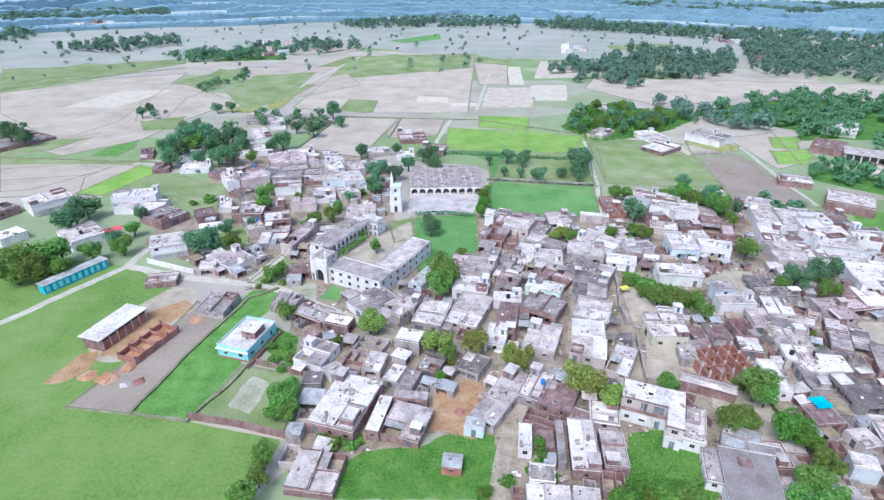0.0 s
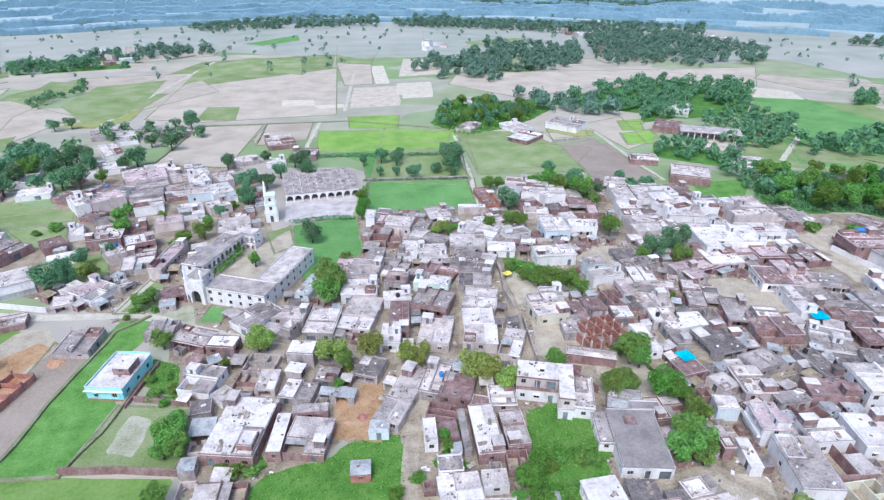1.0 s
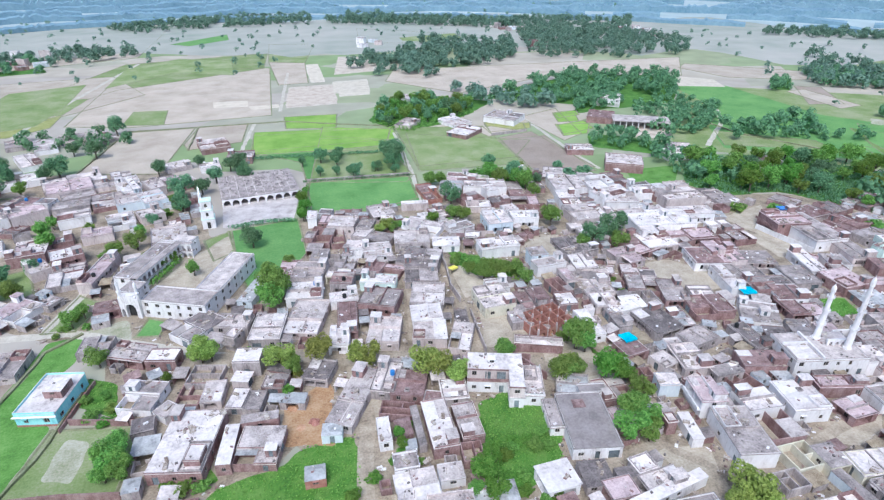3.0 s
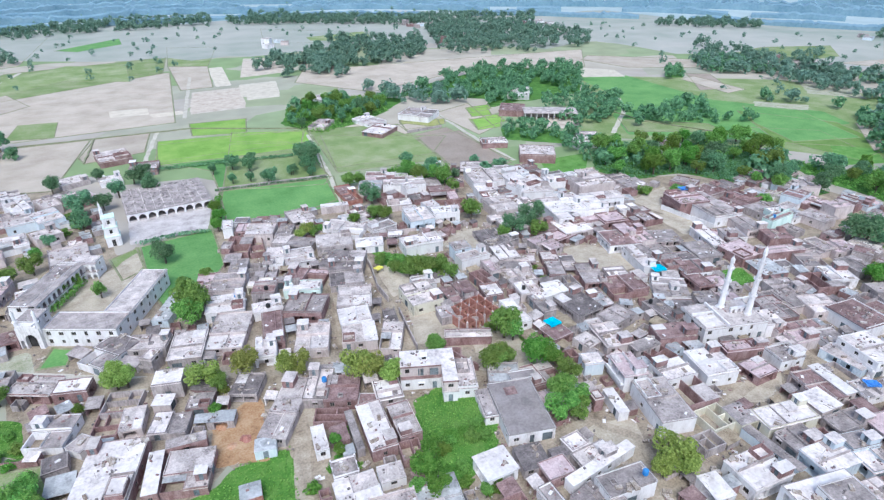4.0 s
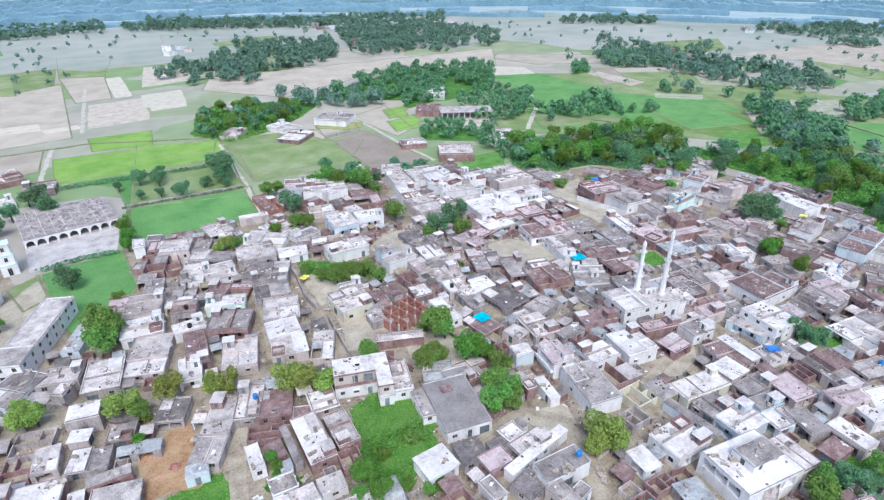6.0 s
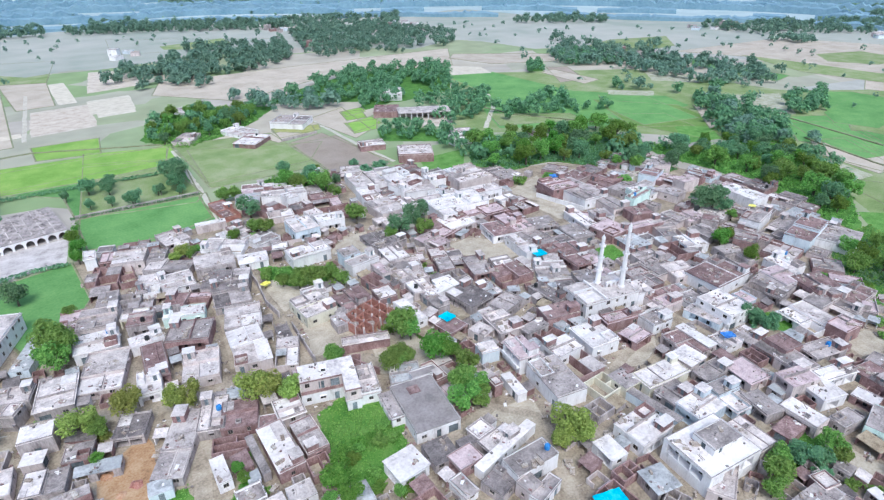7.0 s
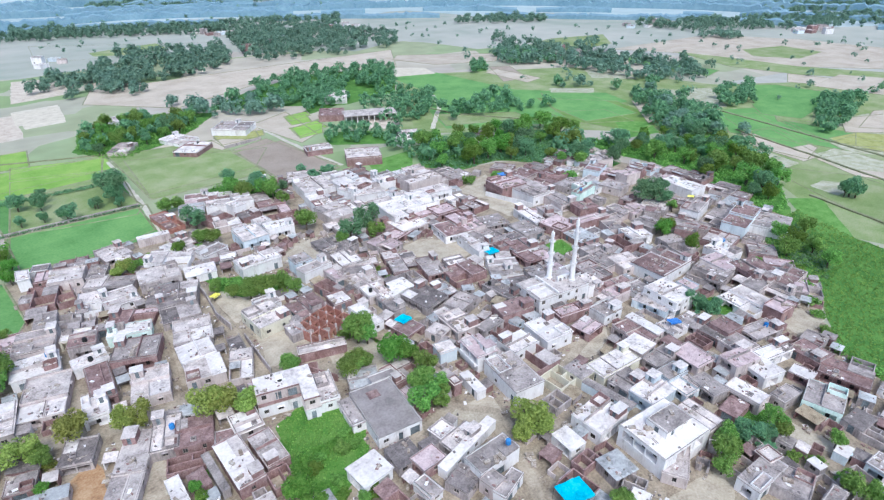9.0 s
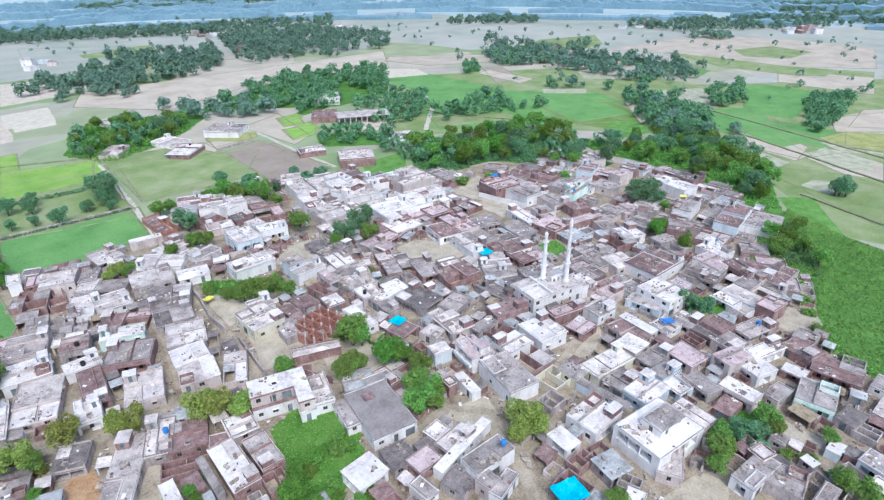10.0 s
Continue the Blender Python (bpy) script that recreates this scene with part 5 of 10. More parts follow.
field('lawn', 0.042, (-35.0, 137.5), (-32.3, 145.3), (-27.7, 142.2), (-29.1, 136.1))
field('dirtpale', 0.032, (62.4, 104.1), (71.8, 97.6), (71.6, 84.5), (62.0, 85.7), (56.3, 88.9))
field('fallow', 0.092, (-317.8, 385.0), (-251.9, 430.9), (-187.1, 424.8), (-133.8, 373.7), (-148.8, 328.8), (-156.1, 288.6), (-181.6, 262.5), (-246.7, 296.9))
field('sand', 0.097, (-235.1, 356.2), (-204.2, 354.1), (-188.2, 407.7), (-223.5, 403.1))
field('grass', 0.097, (-218.7, 261.7), (-192.1, 270.9), (-184.3, 292.0), (-208.4, 283.6), (-227.3, 273.8))
field('grass', 0.097, (-172.4, 323.3), (-151.8, 336.3), (-146.9, 309.9), (-162.4, 305.1))
field('lime2', 0.102, (-168.2, 262.7), (-165.2, 280.7), (-156.7, 286.6), (-153.8, 275.3), (-156.3, 260.4))
field('fallow', 0.092, (-217.2, 248.8), (-167.2, 251.3), (-136.6, 249.6), (-148.4, 214.0), (-187.9, 209.2))
field('lime', 0.097, (-148.3, 215.8), (-138.2, 250.3), (-124.8, 244.5), (-136.4, 213.6))
field('grass', 0.097, (-125.1, 222.4), (-91.0, 226.8), (-86.9, 214.4), (-114.6, 210.4))
field('olive', 0.097, (-138.3, 350.1), (-129.0, 358.8), (-100.4, 387.5), (-101.0, 359.5), (-117.8, 345.1))
field('fallow', 0.092, (-167.3, 493.1), (-88.7, 500.9), (-60.3, 428.6), (-105.5, 377.6), (-131.9, 367.6), (-142.3, 426.2))
field('grass', 0.095, (-138.5, 376.8), (-130.1, 426.5), (-93.2, 427.6), (-100.4, 387.5))
field('grass', 0.092, (-397.9, 506.5), (-314.2, 520.7), (-268.1, 469.9), (-286.5, 406.8), (-315.2, 391.8))
field('fallow', 0.100, (329.7, 91.3), (345.7, 85.1), (322.2, 57.1), (300.6, 55.8), (303.5, 77.1))
field('tan', 0.104, (294.1, 87.1), (300.8, 76.2), (291.7, 56.3), (276.8, 61.3), (276.4, 78.1))
field('tan', 0.100, (308.2, 55.9), (327.8, 51.1), (321.9, 29.7), (304.5, 26.6), (297.2, 39.6))
field('olive', 0.104, (343.5, 57.3), (364.7, 49.3), (372.7, 33.3), (348.3, 29.3), (335.6, 48.1))
field('fallow', 0.100, (389.9, 62.8), (426.0, 42.0), (378.7, 34.3), (360.7, 53.6))
field('lawn', 0.108, (350.5, 114.1), (370.3, 102.0), (327.3, 60.9), (312.9, 67.1), (329.8, 94.2))
field('grass', 0.100, (411.5, 108.9), (425.1, 83.2), (372.6, 72.7), (359.8, 86.5))
field('tan', 0.100, (390.5, 167.3), (419.8, 148.3), (372.5, 119.1), (349.7, 133.8))
field('lime2', 0.100, (297.4, 153.4), (310.4, 139.5), (294.0, 124.9), (272.7, 133.0))
field('fallow', 0.104, (348.6, 170.2), (345.2, 158.8), (317.0, 137.6), (307.2, 137.9))
field('fallow', 0.100, (354.9, 298.7), (371.5, 300.9), (367.1, 253.6), (347.2, 251.8))
field('tan', 0.100, (418.7, 249.2), (428.9, 217.6), (411.6, 199.1), (392.7, 225.7))
field('lawn', 0.112, (326.3, 224.5), (346.8, 202.2), (323.0, 152.9), (286.6, 165.1), (300.0, 197.3))
field('sandpink', 0.116, (201.4, 261.8), (219.6, 253.0), (215.8, 242.8), (200.4, 236.0), (190.9, 246.2))
field('lime', 0.118, (3.9, 315.0), (38.5, 308.6), (74.4, 298.6), (64.5, 271.6), (29.8, 273.1), (-0.1, 276.9))
field("grass", 0.2, (460.9, 351.2), (537.0, 364.9), (603.7, 339.9), (551.9, 300.0), (485.1, 303.4))
field("fallow", 0.19, (520.7, 282.4), (677.5, 253.8), (704.4, 170.7), (696.9, 95.1), (578.5, 72.5), (543.7, 126.5), (544.7, 180.7), (544.5, 221.0))
field("grass", 0.21, (546.7, 232.8), (547.9, 177.1), (543.7, 126.5), (561.2, 71.4), (531.8, 66.3), (509.1, 117.0), (507.8, 167.1))
field("grass", 0.22, (600.4, 190.8), (645.8, 169.6), (634.2, 132.4), (582.8, 137.2), (569.2, 170.1))
field("fallow", 0.22, (472.9, 97.9), (528.8, 94.8), (536.5, 67.1), (473.5, 56.1))
field("lawn", 0.22, (388.4, 110.1), (429.7, 112.4), (434.8, 89.8), (417.1, 78.2), (374.5, 78.4), (369.9, 98.4))
field("grass", 0.2, (171.6, 633.7), (240.1, 648.6), (235.5, 610.1), (201.2, 590.5), (168.8, 609.5))
field("grass", 0.2, (-308.2, 406.2), (-359.7, 481.6), (-299.3, 493.8), (-231.2, 535.4), (-222.1, 512.6), (-260.7, 447.5), (-283.9, 422.0))
field("grass", 0.2, (-151.1, 403.4), (-145.9, 459.9), (-102.7, 475.3), (-103.2, 399.4), (-109.6, 365.2), (-125.5, 358.9))
field("grass", 0.2, (-88.1, 457.2), (-83.2, 528.9), (-46.1, 567.5), (-3.1, 543.7), (-2.7, 478.5), (-45.9, 502.4))
field("lawn", 0.2, (-59.1, 658.3), (-4.2, 717.6), (-2.7, 674.2), (-39.7, 642.1))
field("grass", 0.2, (-64.4, 351.9), (-61.8, 382.0), (-42.9, 379.3), (-43.0, 346.9))
lane('path', 0.027, 2.6, (-120.6, 118.0), (-108.4, 138.5), (-98.3, 155.7), (-97.4, 167.9))
lane('path', 0.052, 3.0, (-98.3, 155.7), (-77.2, 149.0), (-50.4, 144.4), (-35.2, 134.6), (-12.1, 121.1))
lane('path', 0.057, 2.5, (-57.7, 146.6), (-51.7, 162.6), (-49.4, 177.0), (-46.4, 191.0))
lane('path', 0.112, 3.0, (-115.8, 338.4), (-107.0, 399.2), (-97.3, 448.0), (-76.3, 553.3))
lane('path', 0.042, 2.0, (4.8, 332.3), (-3.0, 289.8), (-6.8, 266.6))
lane('path', 0.062, 2.2, (59.3, 187.7), (64.7, 223.6), (67.9, 247.9), (74.4, 291.4))
lane('path', 0.062, 2.2, (153.0, 298.1), (147.1, 228.2), (146.9, 207.1))
lane('path', 0.032, 2.2, (20.8, 355.4), (37.3, 474.9))
lane('lane', 0.057, 4.0, (-21.1, 122.7), (-3.3, 119.2), (16.0, 110.3), (30.8, 109.4), (43.0, 104.4), (53.4, 100.6), (60.8, 88.6), (72.6, 88.7))
lane('lane', 0.062, 3.2, (15.1, 108.2), (15.1, 91.5), (12.7, 82.2), (10.1, 70.8), (8.5, 62.6))
lane('lane', 0.067, 2.2, (-3.9, 144.0), (2.7, 141.0), (12.1, 129.6), (11.9, 110.3))
lane('lane', 0.072, 2.4, (20.0, 168.1), (14.9, 145.2), (11.0, 126.6), (8.4, 112.8))
lane('lane', 0.062, 1.8, (40.5, 158.6), (36.9, 135.0), (31.3, 112.9))
lane('lane', 0.067, 2.6, (54.0, 162.8), (49.1, 125.5), (46.6, 102.1))
lane('lane', 0.062, 2.4, (63.0, 100.2), (70.7, 85.5))
lane('lane', 0.032, 2.2, (55.1, 63.0), (68.8, 64.8), (74.2, 56.5), (72.8, 50.8))
lane('lane', 0.037, 2.4, (72.1, 56.3), (65.8, 41.3), (59.9, 33.3))
lane('lane', 0.032, 2.4, (87.6, 52.6), (99.7, 54.4), (122.3, 58.2), (131.5, 56.4))
lane('lane', 0.042, 2.4, (77.4, 41.3), (81.4, 51.3))
lane('path', 0.067, 2.6, (273.2, 274.9), (254.6, 250.4), (216.8, 218.6))
lane('path', 0.072, 3.0, (456.6, 321.6), (526.1, 291.5), (657.3, 270.4))
boundary_wall('brick', 1.8, 0.35, (-53.3, 90.5), (-41.8, 88.2), (-31.5, 85.2))
boundary_wall('white', 1.7, 0.3, (-92.8, 158.0), (-75.4, 151.1))
boundary_wall('brick', 1.6, 0.25, (-44.2, 108.7), (-29.0, 103.3))
boundary_wall('brick', 1.0, 0.25, (-45.6, 106.6), (-41.3, 121.2))
boundary_wall('grey', 2.0, 0.3, (53.1, 158.8), (51.5, 144.6), (49.0, 133.1), (49.1, 125.5))
boundary_wall('grey', 1.8, 0.3, (49.7, 119.4), (48.1, 109.7), (47.0, 102.3))
boundary_wall('white', 2.2, 0.3, (130.9, 120.5), (127.2, 104.0))
boundary_wall('white', 1.8, 0.3, (164.7, 136.2), (167.7, 115.6))
boundary_wall('brick', 2.0, 0.3, (56.3, 88.9), (52.3, 99.0))
boundary_wall('grey', 1.6, 0.25, (59.8, 110.4), (69.3, 103.8))
boundary_wall('brick', 2.2, 0.3, (54.0, 100.6), (64.4, 96.7))
boundary_wall('brick', 1.2, 0.25, (142.0, 94.9), (154.8, 93.4), (151.6, 84.6))
boundary_wall('grey', 1.4, 0.3, (20.7, 232.7), (63.8, 226.8))
boundary_wall('grey', 1.5, 0.25, (121.0, 268.9), (142.1, 270.4))
bund(0.5, 1.2, (-209.0, 259.3), (-175.5, 256.7), (-118.3, 252.2), (-89.6, 251.9))
bund(0.5, 1.4, (-60.3, 337.2), (21.3, 331.5), (77.2, 301.7))
bund(0.5, 1.2, (-66.3, 91.8), (-62.3, 111.7), (-54.9, 137.3), (-47.6, 143.2))
bund(0.6, 0.8, (-53.0, 90.4), (-48.6, 99.7), (-43.4, 118.3))
bund(0.5, 1.2, (-66.0, 91.6), (-52.9, 89.6))
bund(0.6, 1.2, (-28.2, 294.3), (-24.4, 335.4))
bund(0.6, 1.0, (-72.6, 274.2), (-59.9, 337.2))
bund(0.6, 2.0, (362.9, 123.8), (341.6, 65.5), (324.5, 19.2))
bund(0.6, 1.6, (326.6, 97.4), (305.7, 51.3), (287.6, 13.9))
bund(0.5, 1.6, (333.8, 45.8), (338.7, 21.2))
bund(0.4, 1.0, (-307.2, 402.4), (-273.3, 446.9), (-213.6, 491.3))
bund(0.5, 1.4, (246.2, 281.5), (247.6, 228.2), (273.2, 181.6))
bund(0.6, 2.0, (253.3, 42.4), (241.7, 12.5))

# ---------------------------------------------------------------- landmark buildings


def wide(x, y, z, rx, ry, rz):
    """The pose of a landmark, with its plan drawn out by a fifth."""
    return pose(x, y, z, rx, ry, rz) @ Matrix.Diagonal((1.22, 1.22, 1.0, 1.0))

WALL["cyan"] = surface("cyan_painted_sheet", ((0.02, 0.30, 0.42), (0.03, 0.42, 0.56), (0.10, 0.50, 0.62)), 0.35, 3, streak=0.3, spread=0.05)
HOUSE_WORDS["cyan"] = "cyan painted"


def school(m):
    """White two-storey school round a court, with an arched gate and an arcaded wing."""
    footprint(m, -39, -4, 3, 42)
    ob = base("school", "white two-storey school round a court with an arched gate", "school", m)
    rng = random.Random(3)
    block(ob, -23.8, -5.4, 5.0, 12.6, 5.2, "white", "grey", rng, 0.45, skip=0.0, doors=False, shade=False, few=True)
    block(ob, -12.4, -5.4, 12.6, 34.4, 5.2, "white", "pale", rng, 0.45, skip=0.0, doors=False, shade=False, few=True)
    block(ob, -38.6, -33.4, 15.0, 37.0, 5.2, "white", "grey", rng, 0.3, skip=0.2, doors=False)
    block(ob, -38.6, -28.4, 38.4, 43.0, 5.2, "white", "pale", rng, 0.4, skip=0.2, doors=False)
    block(ob, -33.4, -28.2, 9.0, 15.0, 4.6, "white", "grey", rng, 0.3, skip=0.3, doors=False)
    for low, high in ((0.0, 2.6), (2.6, 5.1)):
        for k in range(10):
            s = Shape()
            s.arcade(0, 2.2, low, high, 0, 0.3, [(1.1, 1.5, 1.1)])
            part("arch", s, WALL["white"], ob, "white rounded arch of an arcade", m=pose(-31.4, 15.0 + 2.2 * k, 0, 0, 0, 90))
        for k in range(3):
            s = Shape()
            s.arcade(0, 1.9, low, high, 0, 0.3, [(0.95, 1.3, 1.1)])
            part("arch", s, WALL["white"], ob, "white rounded arch of an arcade", m=pose(-33.4 + 1.9 * k, 37.2, 0))
    for z, name in ((2.5, "veranda_floor"), (5.1, "veranda_roof")):
        s = Shape()
        s.box(-33.4, -31.2, 15.01, 37.0, z, z + 0.14)
        s.box(-33.4, -27.6, 37.01, 38.4, z, z + 0.14)
        part(name, s, ROOF["grey"], ob)
    s = Shape()
    s.arcade(-29.4, -23.6, 0, 6.0, 4.0, 5.4, [(-28.6, 0.9, 1.9), (-26.2, 2.9, 2.3)], pointed=1)
    s.box(-28.6, -24.2, 4.0, 5.4, 6.0, 6.5)
    s.box(-27.6, -25.0, 4.0, 5.4, 6.5, 6.9)
    part("gate_arch", s, WALL["white"], ob, "tall white portal with pointed arches")
    # a near-black panel fills the wide arch
    s = Shape()
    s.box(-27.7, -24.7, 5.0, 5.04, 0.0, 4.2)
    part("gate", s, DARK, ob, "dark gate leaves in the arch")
    for x in (-29.1, -23.9):
        s = Shape()
        s.lathe([(0.0, 0), (0.5, 0), (0.46, 3.4), (0.66, 3.5), (0.66, 3.7), (0.4, 3.8), (0.36, 5.6), (0.5, 5.7), (0.36, 5.9), (0.42, 6.2), (0.24, 6.6), (0.06, 6.9), (0.0, 7.8)], 10, (x, 4.7, 4.0))
        part("pinnacle", s, WALL["white"], ob, "slender white pinnacle with a small dome")
    for k in range(8):
        s = Shape()
        s.box(-40.0 + 1.3 * k, -38.9 + 1.3 * k, 4.6, 4.9, 0, 1.9)
        s.box(-39.85 + 1.3 * k, -39.05 + 1.3 * k, 4.62, 4.88, 1.9, 2.25)
        part("wall_bay", s, WALL["pink"], ob)
    return ob


school(pose(-14.9, 131.4, 0, 0, 0, -27.7))


def prayer_hall(m):
    """Low hall with nine open arches to a paved court."""
    footprint(m, -15, 15, -13.5, 13.5)
    ob = base("arcaded_hall", "low white hall with nine arches and a rough stained roof", "hall", m)
    s = Shape()
    s.arcade(-14.5, 14.5, 0, 3.0, -13.0, -12.5, [(-12.8 + 3.2 * i, 2.5, 1.0) for i in range(9)], pointed=0.4)
    part("arcade", s, WALL["white"], ob, "white front of nine rounded arches")
    for x0, x1, y0, y1 in ((-14.5, -14.2, -12.5, 13.0), (14.2, 14.5, -12.5, 13.0), (-14.2, 14.2, 12.7, 13.0)):
        s = Shape()
        s.box(x0, x1, y0, y1, 0, 3.0)
        part("wall", s, WALL["grey"], ob)
    for k in range(3):
        for i in range(8):
            s = Shape()
            s.box(-11.4 + 3.2 * i, -11.0 + 3.2 * i, -7.5 + 6 * k, -7.1 + 6 * k, 0, 3.0)
            part("pillar", s, WALL["grey"], ob)
    s = Shape()
    s.box(-14.7, 14.7, -13.1, 13.1, 3.0, 3.2)
    part("roof", s, ROOF["grey"], ob, "grey roof mottled with dark stains")
    for i in range(9):
        s = Shape()
        s.box(-14.4 + 3.2 * i, -14.15 + 3.2 * i, -12.9, 12.9, 3.2, 3.32)
        part("roof_rib", s, ROOF["pale"], ob)
    rng = random.Random(8)
    s = Shape()
    for i in range(150):
        x, y, q = rng.uniform(-14, 14), rng.uniform(-12.5, 12.5), rng.uniform(0.12, 0.36)
        s.box(x - q, x + q, y - q, y + q * 1.3, 3.2, 3.2 + rng.uniform(0.1, 0.35))
    tagged(part("rubble", s, ROOF["grey"], ob, "loose stones scattered on the roof"), kind="stuff")
    s = Shape()
    s.box(-14.2, 14.2, -12.5, 12.7, 0.02, 0.3)
    part("floor", s, EARTH["paving"], ob)
    return ob


prayer_hall(pose(0.8, 230.0, 0, 0, 0, 3.3))


def white_tower(m):
    ob = base("tower", "white square tower with cornices and a corner pinnacle", "tower", m)
    s = Shape()
    wall_box(s, -1.9, 1.9, -1.9, 1.9, 0, 3.0, {"front": [(1.4, 2.4, 0.02, 2.2)]})
    wall_box(s, -1.75, 1.75, -1.75, 1.75, 3.2, 5.8, {"front": [(1.35, 2.15, 4.0, 5.2)], "left": [(1.35, 2.15, 4.0, 5.2)]})
    wall_box(s, -1.6, 1.6, -1.6, 1.6, 6.0, 8.6, {"front": [(1.2, 2.0, 6.8, 8.0)], "left": [(1.2, 2.0, 6.8, 8.0)]})
    part("wall", s, WALL["white"], ob)
    for q, z in ((2.05, 3.0), (1.9, 5.8), (1.75, 8.6)):
        s = Shape()
        s.box(-q, q, -q, q, z, z + 0.2)
        part("cornice", s, WALL["mint"], ob)
    for z, wide, tall in ((0.02, 1.0, 2.18), (4.0, 0.8, 1.2), (6.8, 0.8, 1.2)):
        part("window", WINDOW_MESH, None, ob, m=pose(-0.05, -1.9 + 0.16 + (0 if z < 3 else 0.15 if z < 5 else 0.3), z) @ Matrix.Diagonal((wide, 1, tall, 1)))
    s = Shape()
    s.lathe([(0.0, 0), (0.5, 0), (0.42, 1.6), (0.55, 1.7), (0.3, 1.9), (0.26, 3.0), (0.36, 3.1), (0.2, 3.5), (0.05, 3.9), (0.0, 4.6)], 10, (-1.3, 1.0, 8.8))
    part("pinnacle", s, WALL["white"], ob)
    return ob


white_tower(pose(-17.5, 200.6, 0, 0, 0, 2) @ Matrix.Diagonal((1.15, 1.15, 1.17, 1.0)))


def minaret(owner, x, y, z, top):
    """A slim white minaret with three galleries and a domed cap."""
    n = top - z
    s = Shape()
    s.lathe([(0.0, 0.0), (1.0, 0.0), (1.0, 0.5), (0.78, 0.6), (0.70, n * 0.28)], 12, (x, y, z))
    s.lathe([(0.66, n * 0.28), (0.60, n * 0.52)], 12, (x, y, z))
    s.lathe([(0.56, n * 0.52), (0.50, n * 0.76)], 12, (x, y, z))
    s.lathe([(0.42, n * 0.76), (0.38, n * 0.86)], 12, (x, y, z))
    ob = part("minaret", s, WALL["white"], owner, "slim pale minaret with three galleries")
    for f, r in ((0.28, 0.72), (0.52, 0.64), (0.76, 0.56)):
        g = Shape()
        g.lathe([(r - 0.1, -0.25), (r + 0.35, 0.0), (r + 0.35, 0.45), (r + 0.25, 0.45), (r + 0.25, 0.05), (r - 0.15, 0.05)], 12, (x, y, z + n * f))
        part("gallery", g, WALL["white"], ob)
    g = Shape()
    g.lathe([(0.52, n * 0.86), (0.52, n * 0.87), (0.5, n * 0.89), (0.55, n * 0.905), (0.42, n * 0.94), (0.15, n * 0.965), (0.05, n * 0.975), (0.09, n * 0.985), (0.02, n)], 12, (x, y, z))
    part("dome", g, WALL["white"], ob)
    return ob


def mosque(m):
    ob = base("mosque", "whitewashed mosque with two slim minarets on a flat roof", "mosque", m)
    rng = random.Random(4)
    level = block(ob, -7.0, 10.4, -3.0, 7.6, 5.0, "white", "pale", rng, 0.35, skip=0.1)
    block(ob, 10.4, 16.0, -3.2, 3.2, 4.0, "white", "pale", rng, 0.3, skip=0.2)
    for x0, x1, y0, y1 in ((-0.6, -0.2, -2.8, 7.4), (-6.8, -0.6, 3.0, 3.3), (4.4, 10.2, 3.6, 3.9)):
        s = Shape()
        s.box(x0, x1, y0, y1, level, level + 0.8)
        part("roof_divider", s, WALL["white"], ob)
    s = Shape()
    s.box(-6.5, -1.4, -2.4, 2.2, level, level + 0.5)
    part("roof_step", s, ROOF["white"], ob)
    s = Shape()
    s.arcade(3.6, 8.6, level, level + 1.5, 2.4, 2.7, [(4.6, 0.9, 0.6), (6.1, 0.9, 0.6), (7.6, 0.9, 0.6)])
    part("roof_arcade", s, WALL["white"], ob)
    minaret(ob, 2.9, 5.4, 4.7, 20.2)
    minaret(ob, 7.8, 1.3, 4.7, 24.6)
    return ob


mosque(pose(117.6, 71.9, 0, 0, 0, -16))


def turquoise_house(m):
    ob = base("house", "turquoise and white single-storey house with a limewashed roof", "house", m, "village houses")
    rng = random.Random(12)
    level = block(ob, -3.4, 3.4, -5.15, 5.15, 3.7, "turquoise", "white", rng, 0.45, skip=0.0)
    block(ob, -0.2, 2.9, -1.4, 2.2, level + 1.9, "brick", "white", rng, 0.1, z0=level, doors=False, skip=0.4)
    s = Shape()
    s.box(-3.6, 3.6, -5.6, -5.15, 2.7, 2.82)
    s.box(-3.42, 3.42, -5.2, -5.15, 0.0, 0.5, 1)
    part("porch_slab", s, [WALL["white"], WALL["red"]], ob)
    s = Shape()
    s.box(3.4, 4.6, -4.6, 3.0, 0.0, 0.25)
    part("plinth", s, WALL["red"], ob, "red painted plinth")
    return ob


turquoise_house(wide(-48.4, 116.4, 0, 0, 0, -16.3))


def brick_shed(m):
    """A long brick shed under a pale slab roof, with concrete posts along its open side."""
    ob = base("long_shed", "long red brick shed with a pale slab roof", "shed", m)
    s = Shape()
    s.box(2.2, 2.4, -5.75, 5.75, 0, 2.5)
    part("wall", s, WALL["red"], ob)
    for x0, x1, y0, y1 in ((-2.4, -2.15, -6, 6), (-2.15, 2.4, 5.75, 6), (-2.15, 2.4, -6, -5.75), (1.4, 1.65, -5.75, 5.75)):
        s = Shape()
        s.box(x0, x1, y0, y1, 0, 3.4)
        part("wall", s, WALL["brick"], ob)
    s = Shape()
    s.box(-2.9, 2.6, -6.5, 6.4, 3.4, 3.56)
    part("roof", s, ROOF["white"], ob)
    for i in range(7):
        s = Shape()
        s.box(2.2, 2.5, -5.9 + 1.92 * i, -5.65 + 1.92 * i, 0, 3.4)
        part("post", s, WALL["pink"], ob)
    return ob


brick_shed(wide(-83.5, 120.8, 0, 0, 0, -18))


